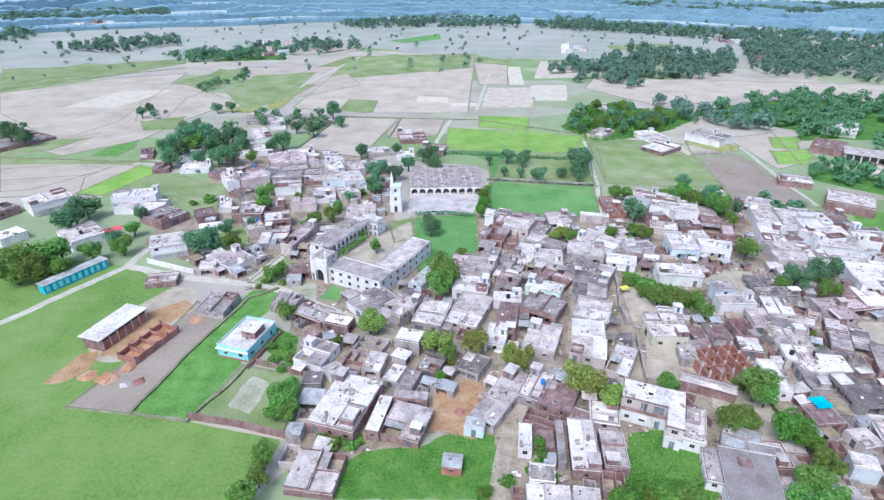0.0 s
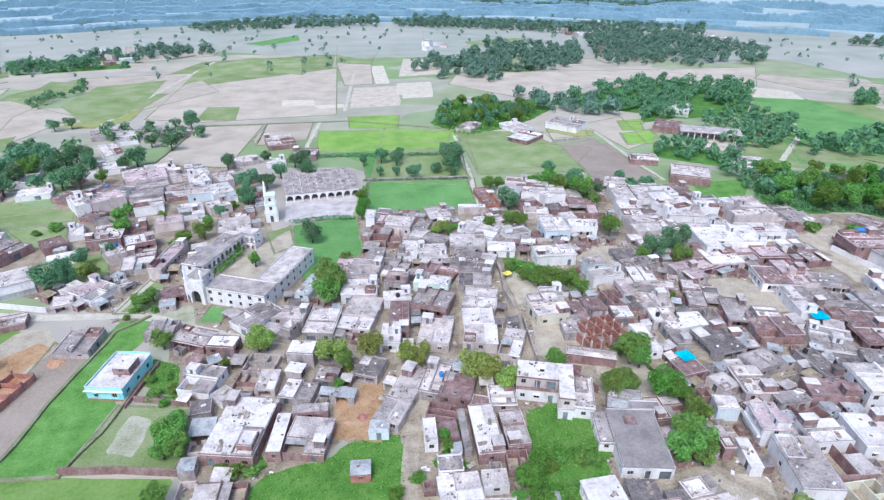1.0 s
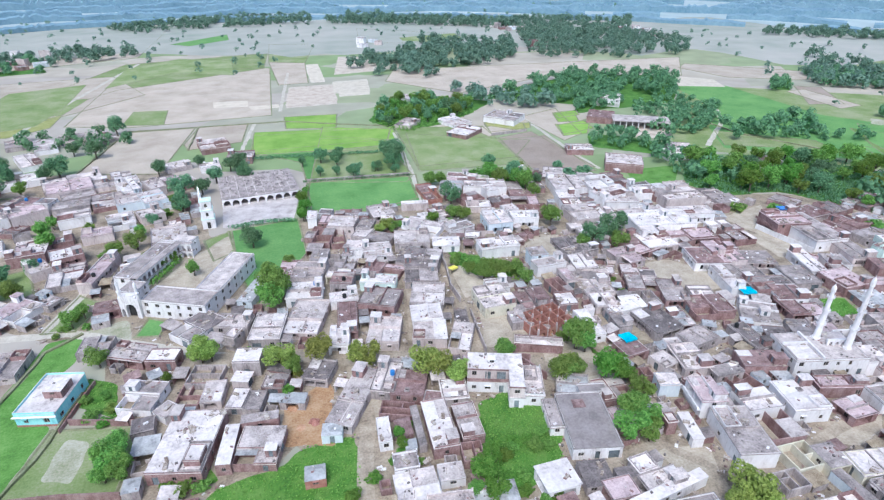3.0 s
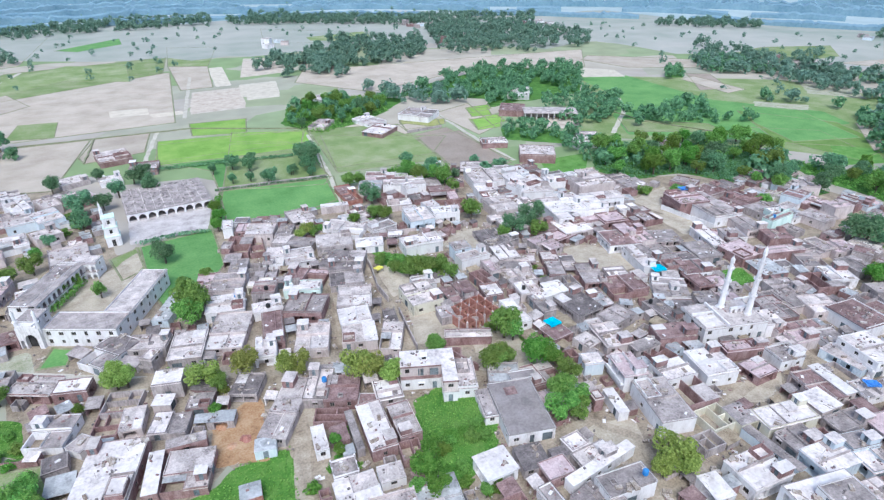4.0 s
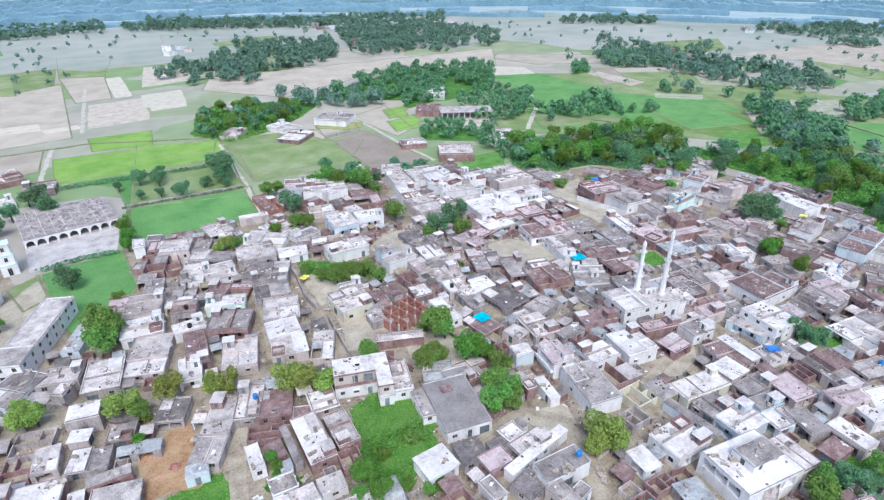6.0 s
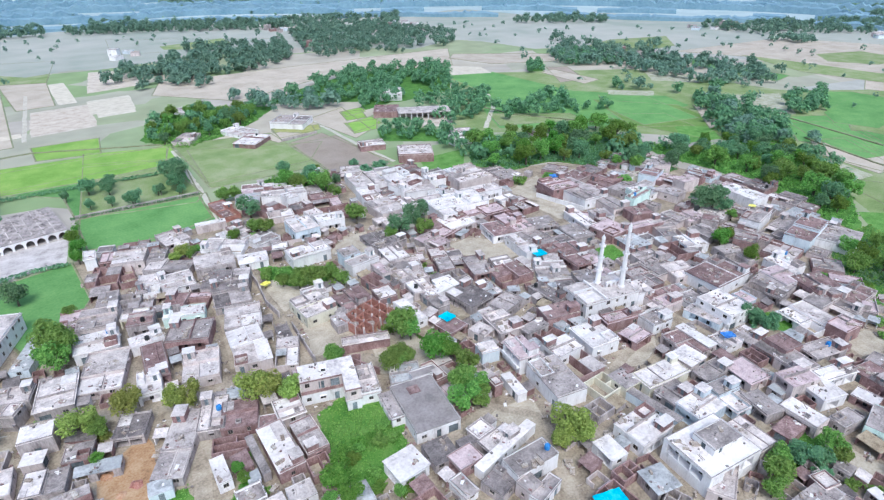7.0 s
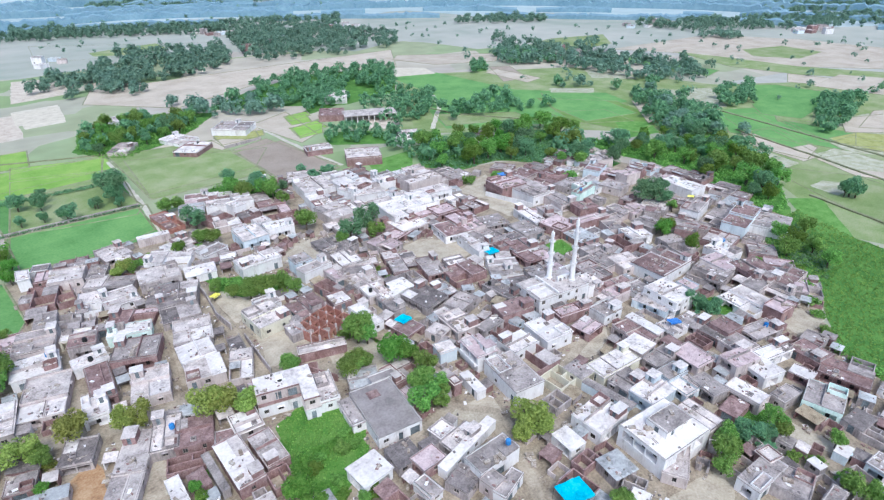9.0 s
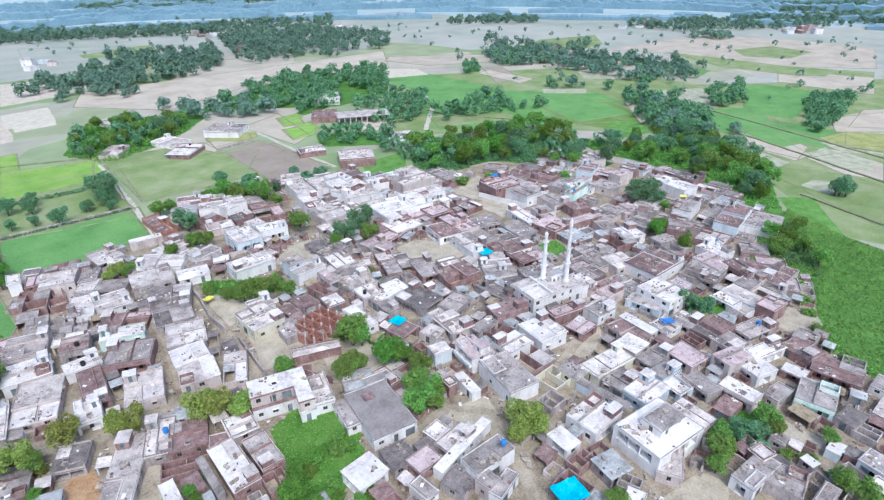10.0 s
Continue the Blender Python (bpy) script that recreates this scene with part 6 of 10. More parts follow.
def brick_enclosure(m, w, d, h, columns, rows, wall, label):
    """Roofless brick rooms under construction: walls with uneven tops and door gaps."""
    ob = base("unfinished_building", label, "building", m)
    footprint(m, -w / 2, w / 2, -d / 2, d / 2)
    rng = random.Random(int(w * 10 + d))
    for j in range(rows + 1):
        y = -d / 2 + d * j / rows
        for i in range(columns):
            x0, x1 = -w / 2 + w * i / columns, -w / 2 + w * (i + 1) / columns
            s = Shape()
            s.facade(lambda u, q, z: (x0 + u, y - 0.12 + q, z), x1 - x0, 0, h * rng.uniform(0.82, 1.0), [((x1 - x0) / 2 - 0.45, (x1 - x0) / 2 + 0.45, 0.0, 2.0)] if h > 2.4 else [], 0.24)
            s.facade(lambda u, q, z: (x1 - u, y + 0.12 - q, z), x1 - x0, 0, h * 0.82, [((x1 - x0) / 2 - 0.45, (x1 - x0) / 2 + 0.45, 0.0, 2.0)] if h > 2.4 else [], 0.24)
            s.quad((x0, y - 0.12, h * 0.82), (x1, y - 0.12, h * 0.82), (x1, y + 0.12, h * 0.82), (x0, y + 0.12, h * 0.82))
            part("wall", s, WALL[wall], ob)
    for i in range(columns + 1):
        x = -w / 2 + w * i / columns
        for j in range(rows):
            y0, y1 = -d / 2 + d * j / rows, -d / 2 + d * (j + 1) / rows
            s = Shape()
            s.box(x - 0.12, x + 0.12, y0 + 0.12, y1 - 0.12, 0, h * rng.uniform(0.85, 1.0))
            part("wall", s, WALL[wall], ob)
    for i in range(columns + 1):
        for j in range(rows + 1):
            x, y = -w / 2 + w * i / columns, -d / 2 + d * j / rows
            s = Shape()
            s.box(x - 0.16, x + 0.16, y - 0.16, y + 0.16, 0, h + rng.uniform(0.1, 0.7))
            part("column", s, WALL["pink" if h > 2.4 else "brick"], ob)
    s = Shape()
    s.box(-w / 2, w / 2, -d / 2, d / 2, 0.02, 0.35)
    part("floor", s, EARTH["rubble"], ob)
    return ob


brick_enclosure(wide(66.1, 108.2, 0, 0, 0, 10.6), 9.6, 7.6, 3.0, 4, 3, "red", "unfinished red brick building of roofless rooms")
brick_enclosure(wide(-72.8, 115.6, 0, 0, 0, -20), 4.4, 11.3, 1.9, 1, 4, "red", "low red brick walls of a shed being built")


def cyan_shed(m):
    ob = base("roadside_shed", "long cyan painted shed with a tin roof beside the road", "shed", m)
    s = Shape()
    s.box(-7.8, 7.8, -1.2, 1.2, 0, 2.7)
    part("wall", s, WALL["cyan"], ob)
    for i in range(11):
        s = Shape()
        s.box(-7.8 + 1.52 * i, -7.5 + 1.52 * i, -1.32, -1.2, 0, 2.75)
        part("pilaster", s, WALL["cyan"], ob)
    for i in range(10):
        s = Shape()
        s.box(-7.3 + 1.52 * i, -6.5 + 1.52 * i, -1.24, -1.2, 0.4, 2.2)
        part("shutter", s, WALL["turquoise"], ob)
    s = Shape()
    s.box(-8.0, 8.0, -1.5, 1.5, 2.76, 2.86)
    part("roof", s, ROOF["metal"], ob)
    return ob


cyan_shed(wide(-109.8, 147.9, 0, 0, 0, 59.7))


def corner_house(m):
    """White two-storey house in an L with a recessed upper veranda."""
    ob = base("house", "white two-storey house of an L plan with a limewashed roof", "house", m, "village houses")
    rng = random.Random(21)
    for x0, x1, y0, y1 in ((-5.2, 3.9, -1.6, 5.0), (3.9, 7.0, -6.2, 5.0)):
        block(ob, x0, x1, y0, y1, 2.9, "white", "pale", rng, 0.0, skip=0.0)
        block(ob, x0, x1, y0 + (0.9 if y0 > -5 else 0), y1, 5.7, "pink", "white", rng, 0.0, z0=3.04, skip=0.0, slab=0.2)
    block(ob, 7.0, 11.4, -5.4, 4.0, 3.3, "white", "pale", rng, 0.5, skip=0.1)
    s = Shape()
    s.ring(7.6, 10.4, -0.6, 3.4, 0.14, 2.94, 3.9)
    s.box(7.8, 9.2, 0.4, 2.2, 2.94, 3.6)
    part("roof_enclosure", s, WALL["grey"], ob)
    s = Shape()
    s.box(-5.2, 3.9, -1.62, -1.52, 3.04, 3.85)
    part("veranda_rail", s, WALL["brick"], ob)
    for i in range(5):
        s = Shape()
        s.box(-5.2 + 2.1 * i, -5.0 + 2.1 * i, -1.5, -1.32, 3.04, 5.7)
        part("veranda_post", s, WALL["pink"], ob)
    s = Shape()
    s.box(-0.6, 1.0, 1.4, 3.0, 5.9, 6.8)
    hatch = part("roof_hatch", s, WALL["white"], ob)
    # a near-black plate stands in for the hatch's shaded mouth
    s = Shape()
    s.box(-0.3, 0.7, 1.36, 1.4, 6.05, 6.65)
    part("opening", s, DARK, hatch)
    for side, x0, x1, y0, y1 in (("front", -5.25, 3.9, 0.72, 0.84), ("left", -5.45, -5.33, 0.72, 5.2), ("arm", 3.7, 7.2, -6.4, -6.28)):
        s = Shape()
        s.box(x0, x1, y0 - 1.6 if side == "front" else y0, y1 - 1.6 if side == "front" else y1, 5.62, 5.96)
        part("eaves_band", s, WALL["brick"], ob)
    return ob


corner_house(pose(43.0, 90.7, 0, 0, 0, -21.6))


def grey_roofed_house(m):
    """A white single-storey house with a broad bare grey roof, a wing behind and a low wing along one side."""
    ob = base("white_house", "white single-storey house with a broad bare grey roof", "house", m, "village houses")
    rng = random.Random(31)
    level = block(ob, 0, 9.8, 0, 15.2, 3.2, "white", "bare", rng, 0.2, skip=0.1, few=True)
    block(ob, 5.6, 11.6, 15.2, 17.8, 3.3, "white", "bare", rng, 0.3, skip=0.1, few=True)
    block(ob, -2.8, 0, 6.4, 14.6, 2.5, "white", "grey", rng, 0.3, skip=0.1)
    s = Shape()
    s.box(3.0, 5.6, 10.8, 13.2, level, level + 0.1)
    part("roof_patch", s, ROOF["rust"], ob, "square brick patch on the roof")
    return ob


grey_roofed_house(pose(49.8, 66.4, 0, 0, 0, -15))
house(-4.2, 149.3, 4.4, 16.1, 2.1, -27.7, "blue", "metal", "shed")


def colonnade(m, w, d, h):
    """A long low building whose front is open between white posts."""
    ob = base("colonnade_building", "long white building with an open front of square posts", "building", m)
    footprint(m, -w / 2, w / 2, -d / 2, d / 2)
    for x0, x1, y0, y1 in ((-w / 2, w / 2, d / 2 - 0.3, d / 2), (-w / 2, -w / 2 + 0.3, -d / 2, d / 2 - 0.3), (w / 2 - 0.3, w / 2, -d / 2, d / 2 - 0.3), (-w / 2 + 0.3, w / 2 - 0.3, 0.0, 0.3)):
        s = Shape()
        s.box(x0, x1, y0, y1, 0, h)
        part("wall", s, WALL["grey"], ob)
    s = Shape()
    s.box(-w / 2 - 0.4, w / 2 + 0.4, -d / 2 - 0.6, d / 2 + 0.2, h, h + 0.25)
    part("roof", s, ROOF["pale"], ob)
    n = int(w / 3)
    for i in range(n + 1):
        s = Shape()
        u = -w / 2 + 0.3 + (w - 0.9) * i / n
        s.box(u, u + 0.4, -d / 2 - 0.3, -d / 2 + 0.1, 0, h)
        part("post", s, WALL["white"], ob)
    return ob


colonnade(pose(206.5, 259.9, 0, 0, 0, -30), 29.7, 13.1, 3.8)


# ---------------------------------------------------------------- houses
house(192.7, 277.7, 14.3, 16.5, 3.6, -37, "brick", "rust", "plain")
house(218.5, 309.6, 15.1, 16.3, 4.6, -36, "white", "white", "plain")
house(157.8, 205.4, 16.1, 14.5, 4.2, -33, "brick", "pale", "plain")
house(150.1, 230.5, 12.3, 9.0, 2.8, -22, "brick", "white", "plain")
house(188.4, 208.4, 11.0, 7.4, 3.6, -10, "white", "white", "raw")
house(210.1, 176.0, 7.4, 12.1, 4.4, -26, "pink", "rust", "plain")
house(78.5, 167.3, 8.8, 10.6, 4.0, -6, "blue", "pale", "plain")
house(88.4, 166.1, 9.5, 7.0, 4.2, -13, "white", "white", "plain")
house(92.1, 198.0, 6.8, 8.9, 4.0, -14, "white", "pale", "plain")
house(83.9, 200.7, 9.2, 6.4, 3.2, -24, "white", "pale", "plain")
house(77.8, 190.4, 8.4, 7.5, 2.6, 10, "brick", "rust", "court")
house(97.3, 183.8, 10.3, 13.4, 2.6, -18, "brick", "rust", "court")
house(64.5, 201.6, 6.0, 15.8, 2.4, 1, "red", "rust", "court")
house(55.6, 191.4, 10.1, 3.1, 2.8, -12, "pink", "white", "shed")
house(119.4, 189.7, 14.5, 13.2, 3.6, -103, "white", "pale", "plain")
house(111.9, 175.1, 12.8, 7.5, 3.4, -104, "white", "white", "plain")
house(110.3, 162.4, 13.4, 10.4, 3.4, -94, "pink", "pale", "plain")
house(87.5, 175.9, 5.7, 4.9, 3.0, -88, "white", "pale", "plain")
house(78.0, 182.9, 8.6, 5.6, 2.8, -16, "pink", "white", "plain")
house(127.9, 173.5, 10.7, 8.9, 4.4, 8, "white", "pale", "plain")
house(130.7, 169.0, 12.2, 8.1, 3.4, -19, "white", "pale", "plain")
house(143.0, 173.4, 7.6, 7.2, 3.2, -18, "white", "white", "plain")
house(153.9, 163.2, 16.3, 9.1, 4.2, -9, "pink", "pale", "plain")
house(135.2, 146.0, 12.6, 13.7, 4.8, -104, "white", "white", "plain")
house(134.8, 135.7, 7.3, 16.8, 3.2, -100, "brick", "pink", "plain")
house(147.2, 149.7, 15.5, 6.4, 4.0, -14, "white", "pale", "plain")
house(114.3, 136.8, 13.0, 9.9, 3.0, -81, "brick", "rust", "court")
house(121.9, 136.0, 10.1, 10.7, 3.0, -96, "pink", "white", "plain")
house(106.9, 130.8, 9.3, 7.4, 2.8, -87, "grey", "pink", "plain")
house(129.8, 121.6, 10.1, 11.0, 3.2, -107, "white", "rust", "plain")
house(135.6, 124.0, 7.5, 6.9, 4.0, -101, "brick", "pink", "plain")
house(136.2, 118.5, 7.0, 7.4, 3.4, -104, "pink", "pink", "plain")
house(125.9, 108.7, 13.2, 4.0, 3.2, -105, "white", "white", "plain")
house(175.9, 125.1, 21.0, 11.7, 4.2, -99, "white", "grey", "plain")
house(172.8, 132.5, 11.0, 12.1, 5.0, -103, "brick", "pink", "plain")
house(144.8, 104.0, 10.2, 13.2, 3.0, -105, "grey", "grey", "plain")
house(152.0, 132.4, 10.9, 7.9, 2.8, -95, "brick", "grey", "plain")
house(156.8, 108.7, 13.8, 4.8, 3.2, -109, "white", "white", "plain")
house(203.3, 101.2, 9.7, 7.1, 3.6, -86, "pink", "grey", "plain")
house(191.1, 109.4, 3.5, 5.9, 5.0, -108, "mint", "white", "plain")
house(214.0, 116.4, 6.9, 10.9, 4.2, -77, "blue", "rust", "plain")
house(227.4, 121.1, 7.6, 7.4, 4.0, -30, "pink", "grey", "plain")
house(216.0, 101.9, 5.8, 8.8, 5.0, -100, "pink", "pink", "plain")
house(221.8, 81.1, 15.0, 8.6, 4.0, -102, "white", "white", "plain")
house(168.4, 90.5, 3.8, 13.4, 4.0, -106, "brick", "pink", "plain")
house(172.2, 83.9, 9.7, 8.3, 3.0, -120, "pink", "grey", "plain")
house(181.5, 88.3, 8.2, 10.1, 3.0, -99, "pink", "grey", "plain")
house(187.9, 84.1, 7.5, 8.5, 3.2, -110, "pink", "pink", "plain")
house(177.2, 98.6, 6.8, 8.1, 3.4, -114, "brick", "rust", "plain")
house(157.8, 97.1, 9.6, 9.6, 3.2, -92, "brick", "pink", "plain")
house(180.8, 75.0, 8.7, 7.4, 2.8, -100, "grey", "grey", "plain")
house(170.1, 74.4, 7.8, 8.1, 3.0, -116, "white", "white", "plain")
house(162.7, 74.1, 8.2, 8.3, 2.8, -110, "brick", "rust", "court")
house(136.1, 97.0, 7.6, 8.6, 3.0, -108, "white", "rust", "plain")
house(149.6, 77.4, 6.6, 8.4, 3.0, -107, "grey", "grey", "plain")
house(176.6, 110.1, 13.0, 7.5, 3.0, -105, "pink", "grey", "plain")
house(-149.1, 200.5, 14.3, 10.3, 4.6, 50, "white", "pale", "plain")
house(-162.6, 193.8, 9.1, 7.4, 3.2, 66, "brick", "grey", "plain")
house(-145.8, 172.9, 8.4, 6.7, 3.0, 60, "white", "white", "shed")
house(-118.5, 205.9, 16.0, 7.5, 4.4, 11, "white", "white", "plain")
house(-113.6, 199.9, 17.0, 9.8, 2.8, 1, "white", "pale", "plain")
house(-120.9, 172.8, 11.2, 13.1, 3.8, 49, "white", "pale", "plain")
house(-88.6, 165.5, 10.7, 9.2, 4.6, 22, "white", "pale", "plain")
house(-100.7, 189.6, 11.5, 12.6, 3.0, 59, "brick", "grey", "plain")
house(-88.2, 224.4, 5.1, 11.8, 4.4, 31, "white", "white", "plain")
house(-79.0, 226.1, 11.4, 9.2, 4.4, 28, "pink", "pink", "plain")
house(-62.7, 218.4, 10.1, 7.9, 3.6, 12, "white", "pale", "plain")
house(-65.6, 230.1, 12.2, 7.8, 3.4, 7, "grey", "grey", "plain")
house(-52.6, 201.0, 9.3, 5.6, 3.4, 8, "pink", "pink", "plain")
house(-47.8, 173.0, 4.2, 18.2, 3.6, -16, "pink", "pink", "plain")
house(-58.9, 186.6, 9.0, 6.8, 4.0, 16, "brick", "white", "plain")
house(-65.7, 181.0, 5.7, 8.5, 3.0, 29, "pink", "pale", "plain")
house(-46.9, 211.4, 8.6, 9.3, 3.2, 12, "white", "pale", "plain")
house(-46.5, 229.9, 9.2, 12.5, 3.8, 13, "blue", "pale", "plain")
house(-37.8, 227.6, 8.4, 12.4, 3.8, 19, "blue", "pale", "plain")
house(-47.8, 242.0, 6.6, 14.5, 4.2, 20, "white", "white", "plain")
house(-38.5, 241.7, 5.8, 11.3, 3.8, 23, "pink", "pale", "plain")
house(-70.4, 251.4, 16.0, 12.7, 3.4, 15, "pink", "pink", "plain")
house(-37.3, 212.9, 7.9, 7.5, 3.2, 23, "pink", "pale", "plain")
house(-86.4, 191.2, 6.8, 7.4, 3.0, 31, "brick", "rust", "plain")
house(-80.7, 181.0, 7.9, 4.2, 2.6, 18, "white", "white", "shed")
house(13.8, 116.8, 5.0, 6.9, 3.2, -14, "white", "white", "plain")
house(18.3, 135.2, 7.7, 4.5, 2.8, -4, "white", "white", "plain")
house(17.4, 125.3, 4.8, 14.1, 2.6, -10, "brick", "rust", "plain")
house(25.1, 116.4, 8.1, 10.3, 3.0, -21, "pink", "pale", "plain")
house(8.5, 141.2, 9.7, 8.1, 3.2, -12, "white", "white", "plain")
house(7.4, 129.3, 8.9, 14.6, 3.0, -22, "pink", "pale", "plain")
house(11.2, 152.2, 9.4, 10.1, 3.2, -21, "pink", "grey", "plain")
house(38.3, 111.6, 2.8, 7.9, 3.0, -15, "pink", "white", "shed")
house(34.9, 113.5, 5.9, 8.4, 2.6, -20, "pink", "pale", "plain")
house(43.0, 108.7, 5.4, 10.8, 2.6, -29, "pink", "pale", "plain")
house(-19.5, 133.8, 8.1, 11.3, 3.2, -50, "white", "dark", "plain")
house(-10.9, 132.7, 9.5, 5.5, 3.0, -22, "grey", "pale", "plain")
house(-10.7, 125.5, 3.0, 4.1, 4.4, -37, "grey", "pale", "plain")
house(-2.5, 126.6, 7.5, 10.8, 3.4, -16, "grey", "pale", "plain")
house(-42.5, 151.0, 6.4, 5.4, 2.6, 2, "brick", "rust", "shed")
house(-43.7, 146.3, 4.1, 4.1, 2.0, 9, "grey", "metal", "shed")
house(-40.8, 167.0, 4.5, 6.8, 2.8, -6, "grey", "pale", "plain")
house(105.0, 76.0, 6.0, 9.8, 3.4, -109, "brick", "rust", "plain")
house(103.1, 63.2, 8.9, 8.1, 3.8, -104, "white", "white", "plain")
house(94.1, 65.8, 6.5, 8.2, 3.2, -98, "white", "white", "plain")
house(115.4, 64.0, 3.6, 10.6, 3.6, -108, "brick", "pink", "plain")
house(128.6, 60.7, 4.5, 12.8, 3.2, -102, "pink", "pink", "plain")
house(90.5, 82.5, 9.0, 6.6, 3.4, -102, "pink", "pale", "plain")
house(95.2, 75.9, 3.4, 7.3, 2.8, -93, "grey", "grey", "plain")
house(98.2, 88.7, 6.4, 8.6, 2.8, -81, "grey", "grey", "plain")
house(92.9, 97.7, 10.4, 8.5, 3.0, -86, "grey", "dark", "plain")
house(110.9, 84.8, 10.4, 4.7, 2.6, -93, "grey", "dark", "plain")
house(137.5, 71.4, 9.9, 7.2, 3.2, -104, "brick", "grey", "plain")
house(143.8, 72.9, 8.6, 10.1, 3.0, -101, "pink", "grey", "plain")
house(111.1, 99.6, 8.8, 11.1, 2.8, -102, "brick", "rust", "court")
house(155.1, 58.1, 11.0, 15.0, 4.2, -97, "white", "rust", "plain")
house(140.1, 48.5, 10.6, 9.2, 4.4, -101, "white", "white", "plain")
house(134.2, 50.5, 9.6, 4.7, 2.4, -87, "blue", "pale", "shed")
house(122.6, 47.0, 9.9, 2.9, 3.0, -100, "pink", "white", "shed")
house(118.7, 47.5, 9.3, 6.8, 2.8, -104, "pink", "rust", "plain")
house(113.8, 44.2, 5.9, 6.1, 2.8, -95, "pink", "white", "shed")
house(169.0, 45.5, 9.4, 7.7, 3.2, -106, "white", "pink", "plain")
house(177.6, 48.2, 9.1, 6.9, 3.0, -104, "white", "white", "plain")
house(171.8, 36.7, 9.8, 9.8, 3.4, -116, "brick", "rust", "plain")
house(161.3, 45.5, 10.2, 10.1, 3.0, -92, "grey", "grey", "plain")
house(153.3, 32.2, 10.6, 10.4, 3.0, -104, "white", "pale", "plain")
house(163.6, 30.2, 11.5, 9.1, 3.0, -98, "pink", "grey", "plain")
house(174.4, 28.0, 6.5, 11.6, 3.0, -94, "pink", "rust", "plain")
house(169.3, 31.5, 3.4, 5.2, 4.2, -121, "brick", "grey", "plain")
house(153.9, 24.5, 5.0, 6.7, 4.4, -101, "brick", "pink", "plain")
house(135.7, 31.5, 5.7, 5.8, 3.4, -105, "brick", "rust", "plain")
house(130.8, 26.5, 6.7, 6.5, 3.0, -106, "pink", "grey", "plain")
house(133.6, 19.6, 3.6, 9.8, 3.0, -111, "white", "white", "plain")
house(140.3, 13.0, 7.6, 6.5, 2.8, -106, "brick", "rust", "plain")
house(149.7, 66.9, 7.9, 8.3, 3.2, -111, "pink", "pale", "plain")
house(173.1, 61.2, 11.2, 7.7, 2.6, -111, "grey", "grey", "plain")
house(70.8, 149.1, 12.6, 6.9, 4.2, -5, "white", "white", "plain")
house(80.6, 133.1, 9.7, 4.6, 3.8, -0, "white", "pale", "plain")
house(82.4, 125.3, 6.8, 3.4, 3.2, -93, "pink", "pink", "plain")
house(57.0, 121.1, 8.8, 10.7, 3.4, -2, "cream", "pale", "plain")
house(59.4, 111.0, 3.8, 5.3, 2.4, -9, "grey", "grey", "shed")
house(59.8, 99.8, 11.6, 3.1, 2.8, -25, "brick", "pale", "plain")
house(75.9, 102.7, 11.5, 3.7, 2.8, -95, "white", "white", "plain")
house(85.2, 110.7, 6.6, 6.1, 2.8, -101, "pink", "white", "plain")
house(92.3, 107.2, 5.9, 5.6, 2.6, -98, "white", "white", "shed")
house(84.3, 102.4, 9.2, 3.7, 2.6, -96, "grey", "grey", "plain")
house(79.9, 90.4, 5.8, 6.3, 2.4, -85, "brick", "rust", "plain")
house(91.5, 131.5, 8.8, 6.8, 2.6, -101, "grey", "white", "plain")
house(95.0, 138.7, 4.9, 11.1, 2.6, -85, "grey", "dark", "plain")
house(77.6, 121.4, 8.2, 4.7, 2.6, -86, "brick", "rust", "court")
house(87.3, 117.5, 8.1, 8.6, 2.6, -98, "pink", "pale", "plain")
house(33.5, 159.3, 8.9, 8.6, 3.0, -8, "white", "pale", "plain")
house(35.0, 169.8, 13.8, 7.0, 3.0, -37, "grey", "pale", "plain")
house(46.1, 163.0, 11.4, 9.2, 3.4, -14, "grey", "pale", "plain")
house(52.8, 171.8, 12.9, 8.1, 3.2, -39, "white", "pale", "plain")
house(29.5, 140.8, 10.2, 4.9, 3.0, -23, "mint", "white", "plain")
house(27.5, 130.6, 10.2, 8.7, 3.6, -30, "brick", "grey", "plain")
house(42.8, 142.4, 9.7, 12.9, 3.0, -15, "grey", "dark", "plain")
house(40.6, 129.1, 9.1, 9.9, 3.2, -22, "grey", "pale", "plain")
house(37.3, 119.9, 7.7, 7.0, 3.2, -11, "white", "white", "plain")
house(19.1, 148.4, 6.4, 4.7, 2.8, -26, "cream", "white", "plain")
house(27.0, 163.3, 6.2, 10.1, 2.8, -22, "white", "pale", "plain")
house(18.9, 174.9, 6.1, 10.7, 2.6, -21, "brick", "rust", "court")
house(17.3, 189.9, 3.1, 6.0, 4.0, -10, "white", "white", "plain")
house(26.9, 182.6, 9.5, 8.8, 3.2, -24, "pink", "pale", "plain")
house(34.0, 178.3, 4.9, 8.5, 3.0, -28, "grey", "grey", "plain")
house(15.3, 160.1, 5.1, 9.3, 3.0, -19, "grey", "grey", "plain")
house(56.2, 157.7, 8.6, 6.1, 2.6, -17, "white", "white", "shed")
house(83.7, 59.2, 12.6, 7.6, 4.0, -106, "white", "grey", "plain")
house(84.3, 70.4, 7.6, 5.3, 4.8, -105, "white", "pink", "plain")
house(79.7, 77.0, 4.2, 4.5, 3.4, -109, "blue", "pale", "plain")
house(75.8, 64.6, 7.3, 2.3, 2.4, -105, "white", "white", "shed")
house(72.4, 66.9, 2.5, 2.0, 3.8, -101, "brick", "pale", "plain")
house(60.7, 59.7, 3.4, 3.9, 2.8, -88, "grey", "white", "plain")
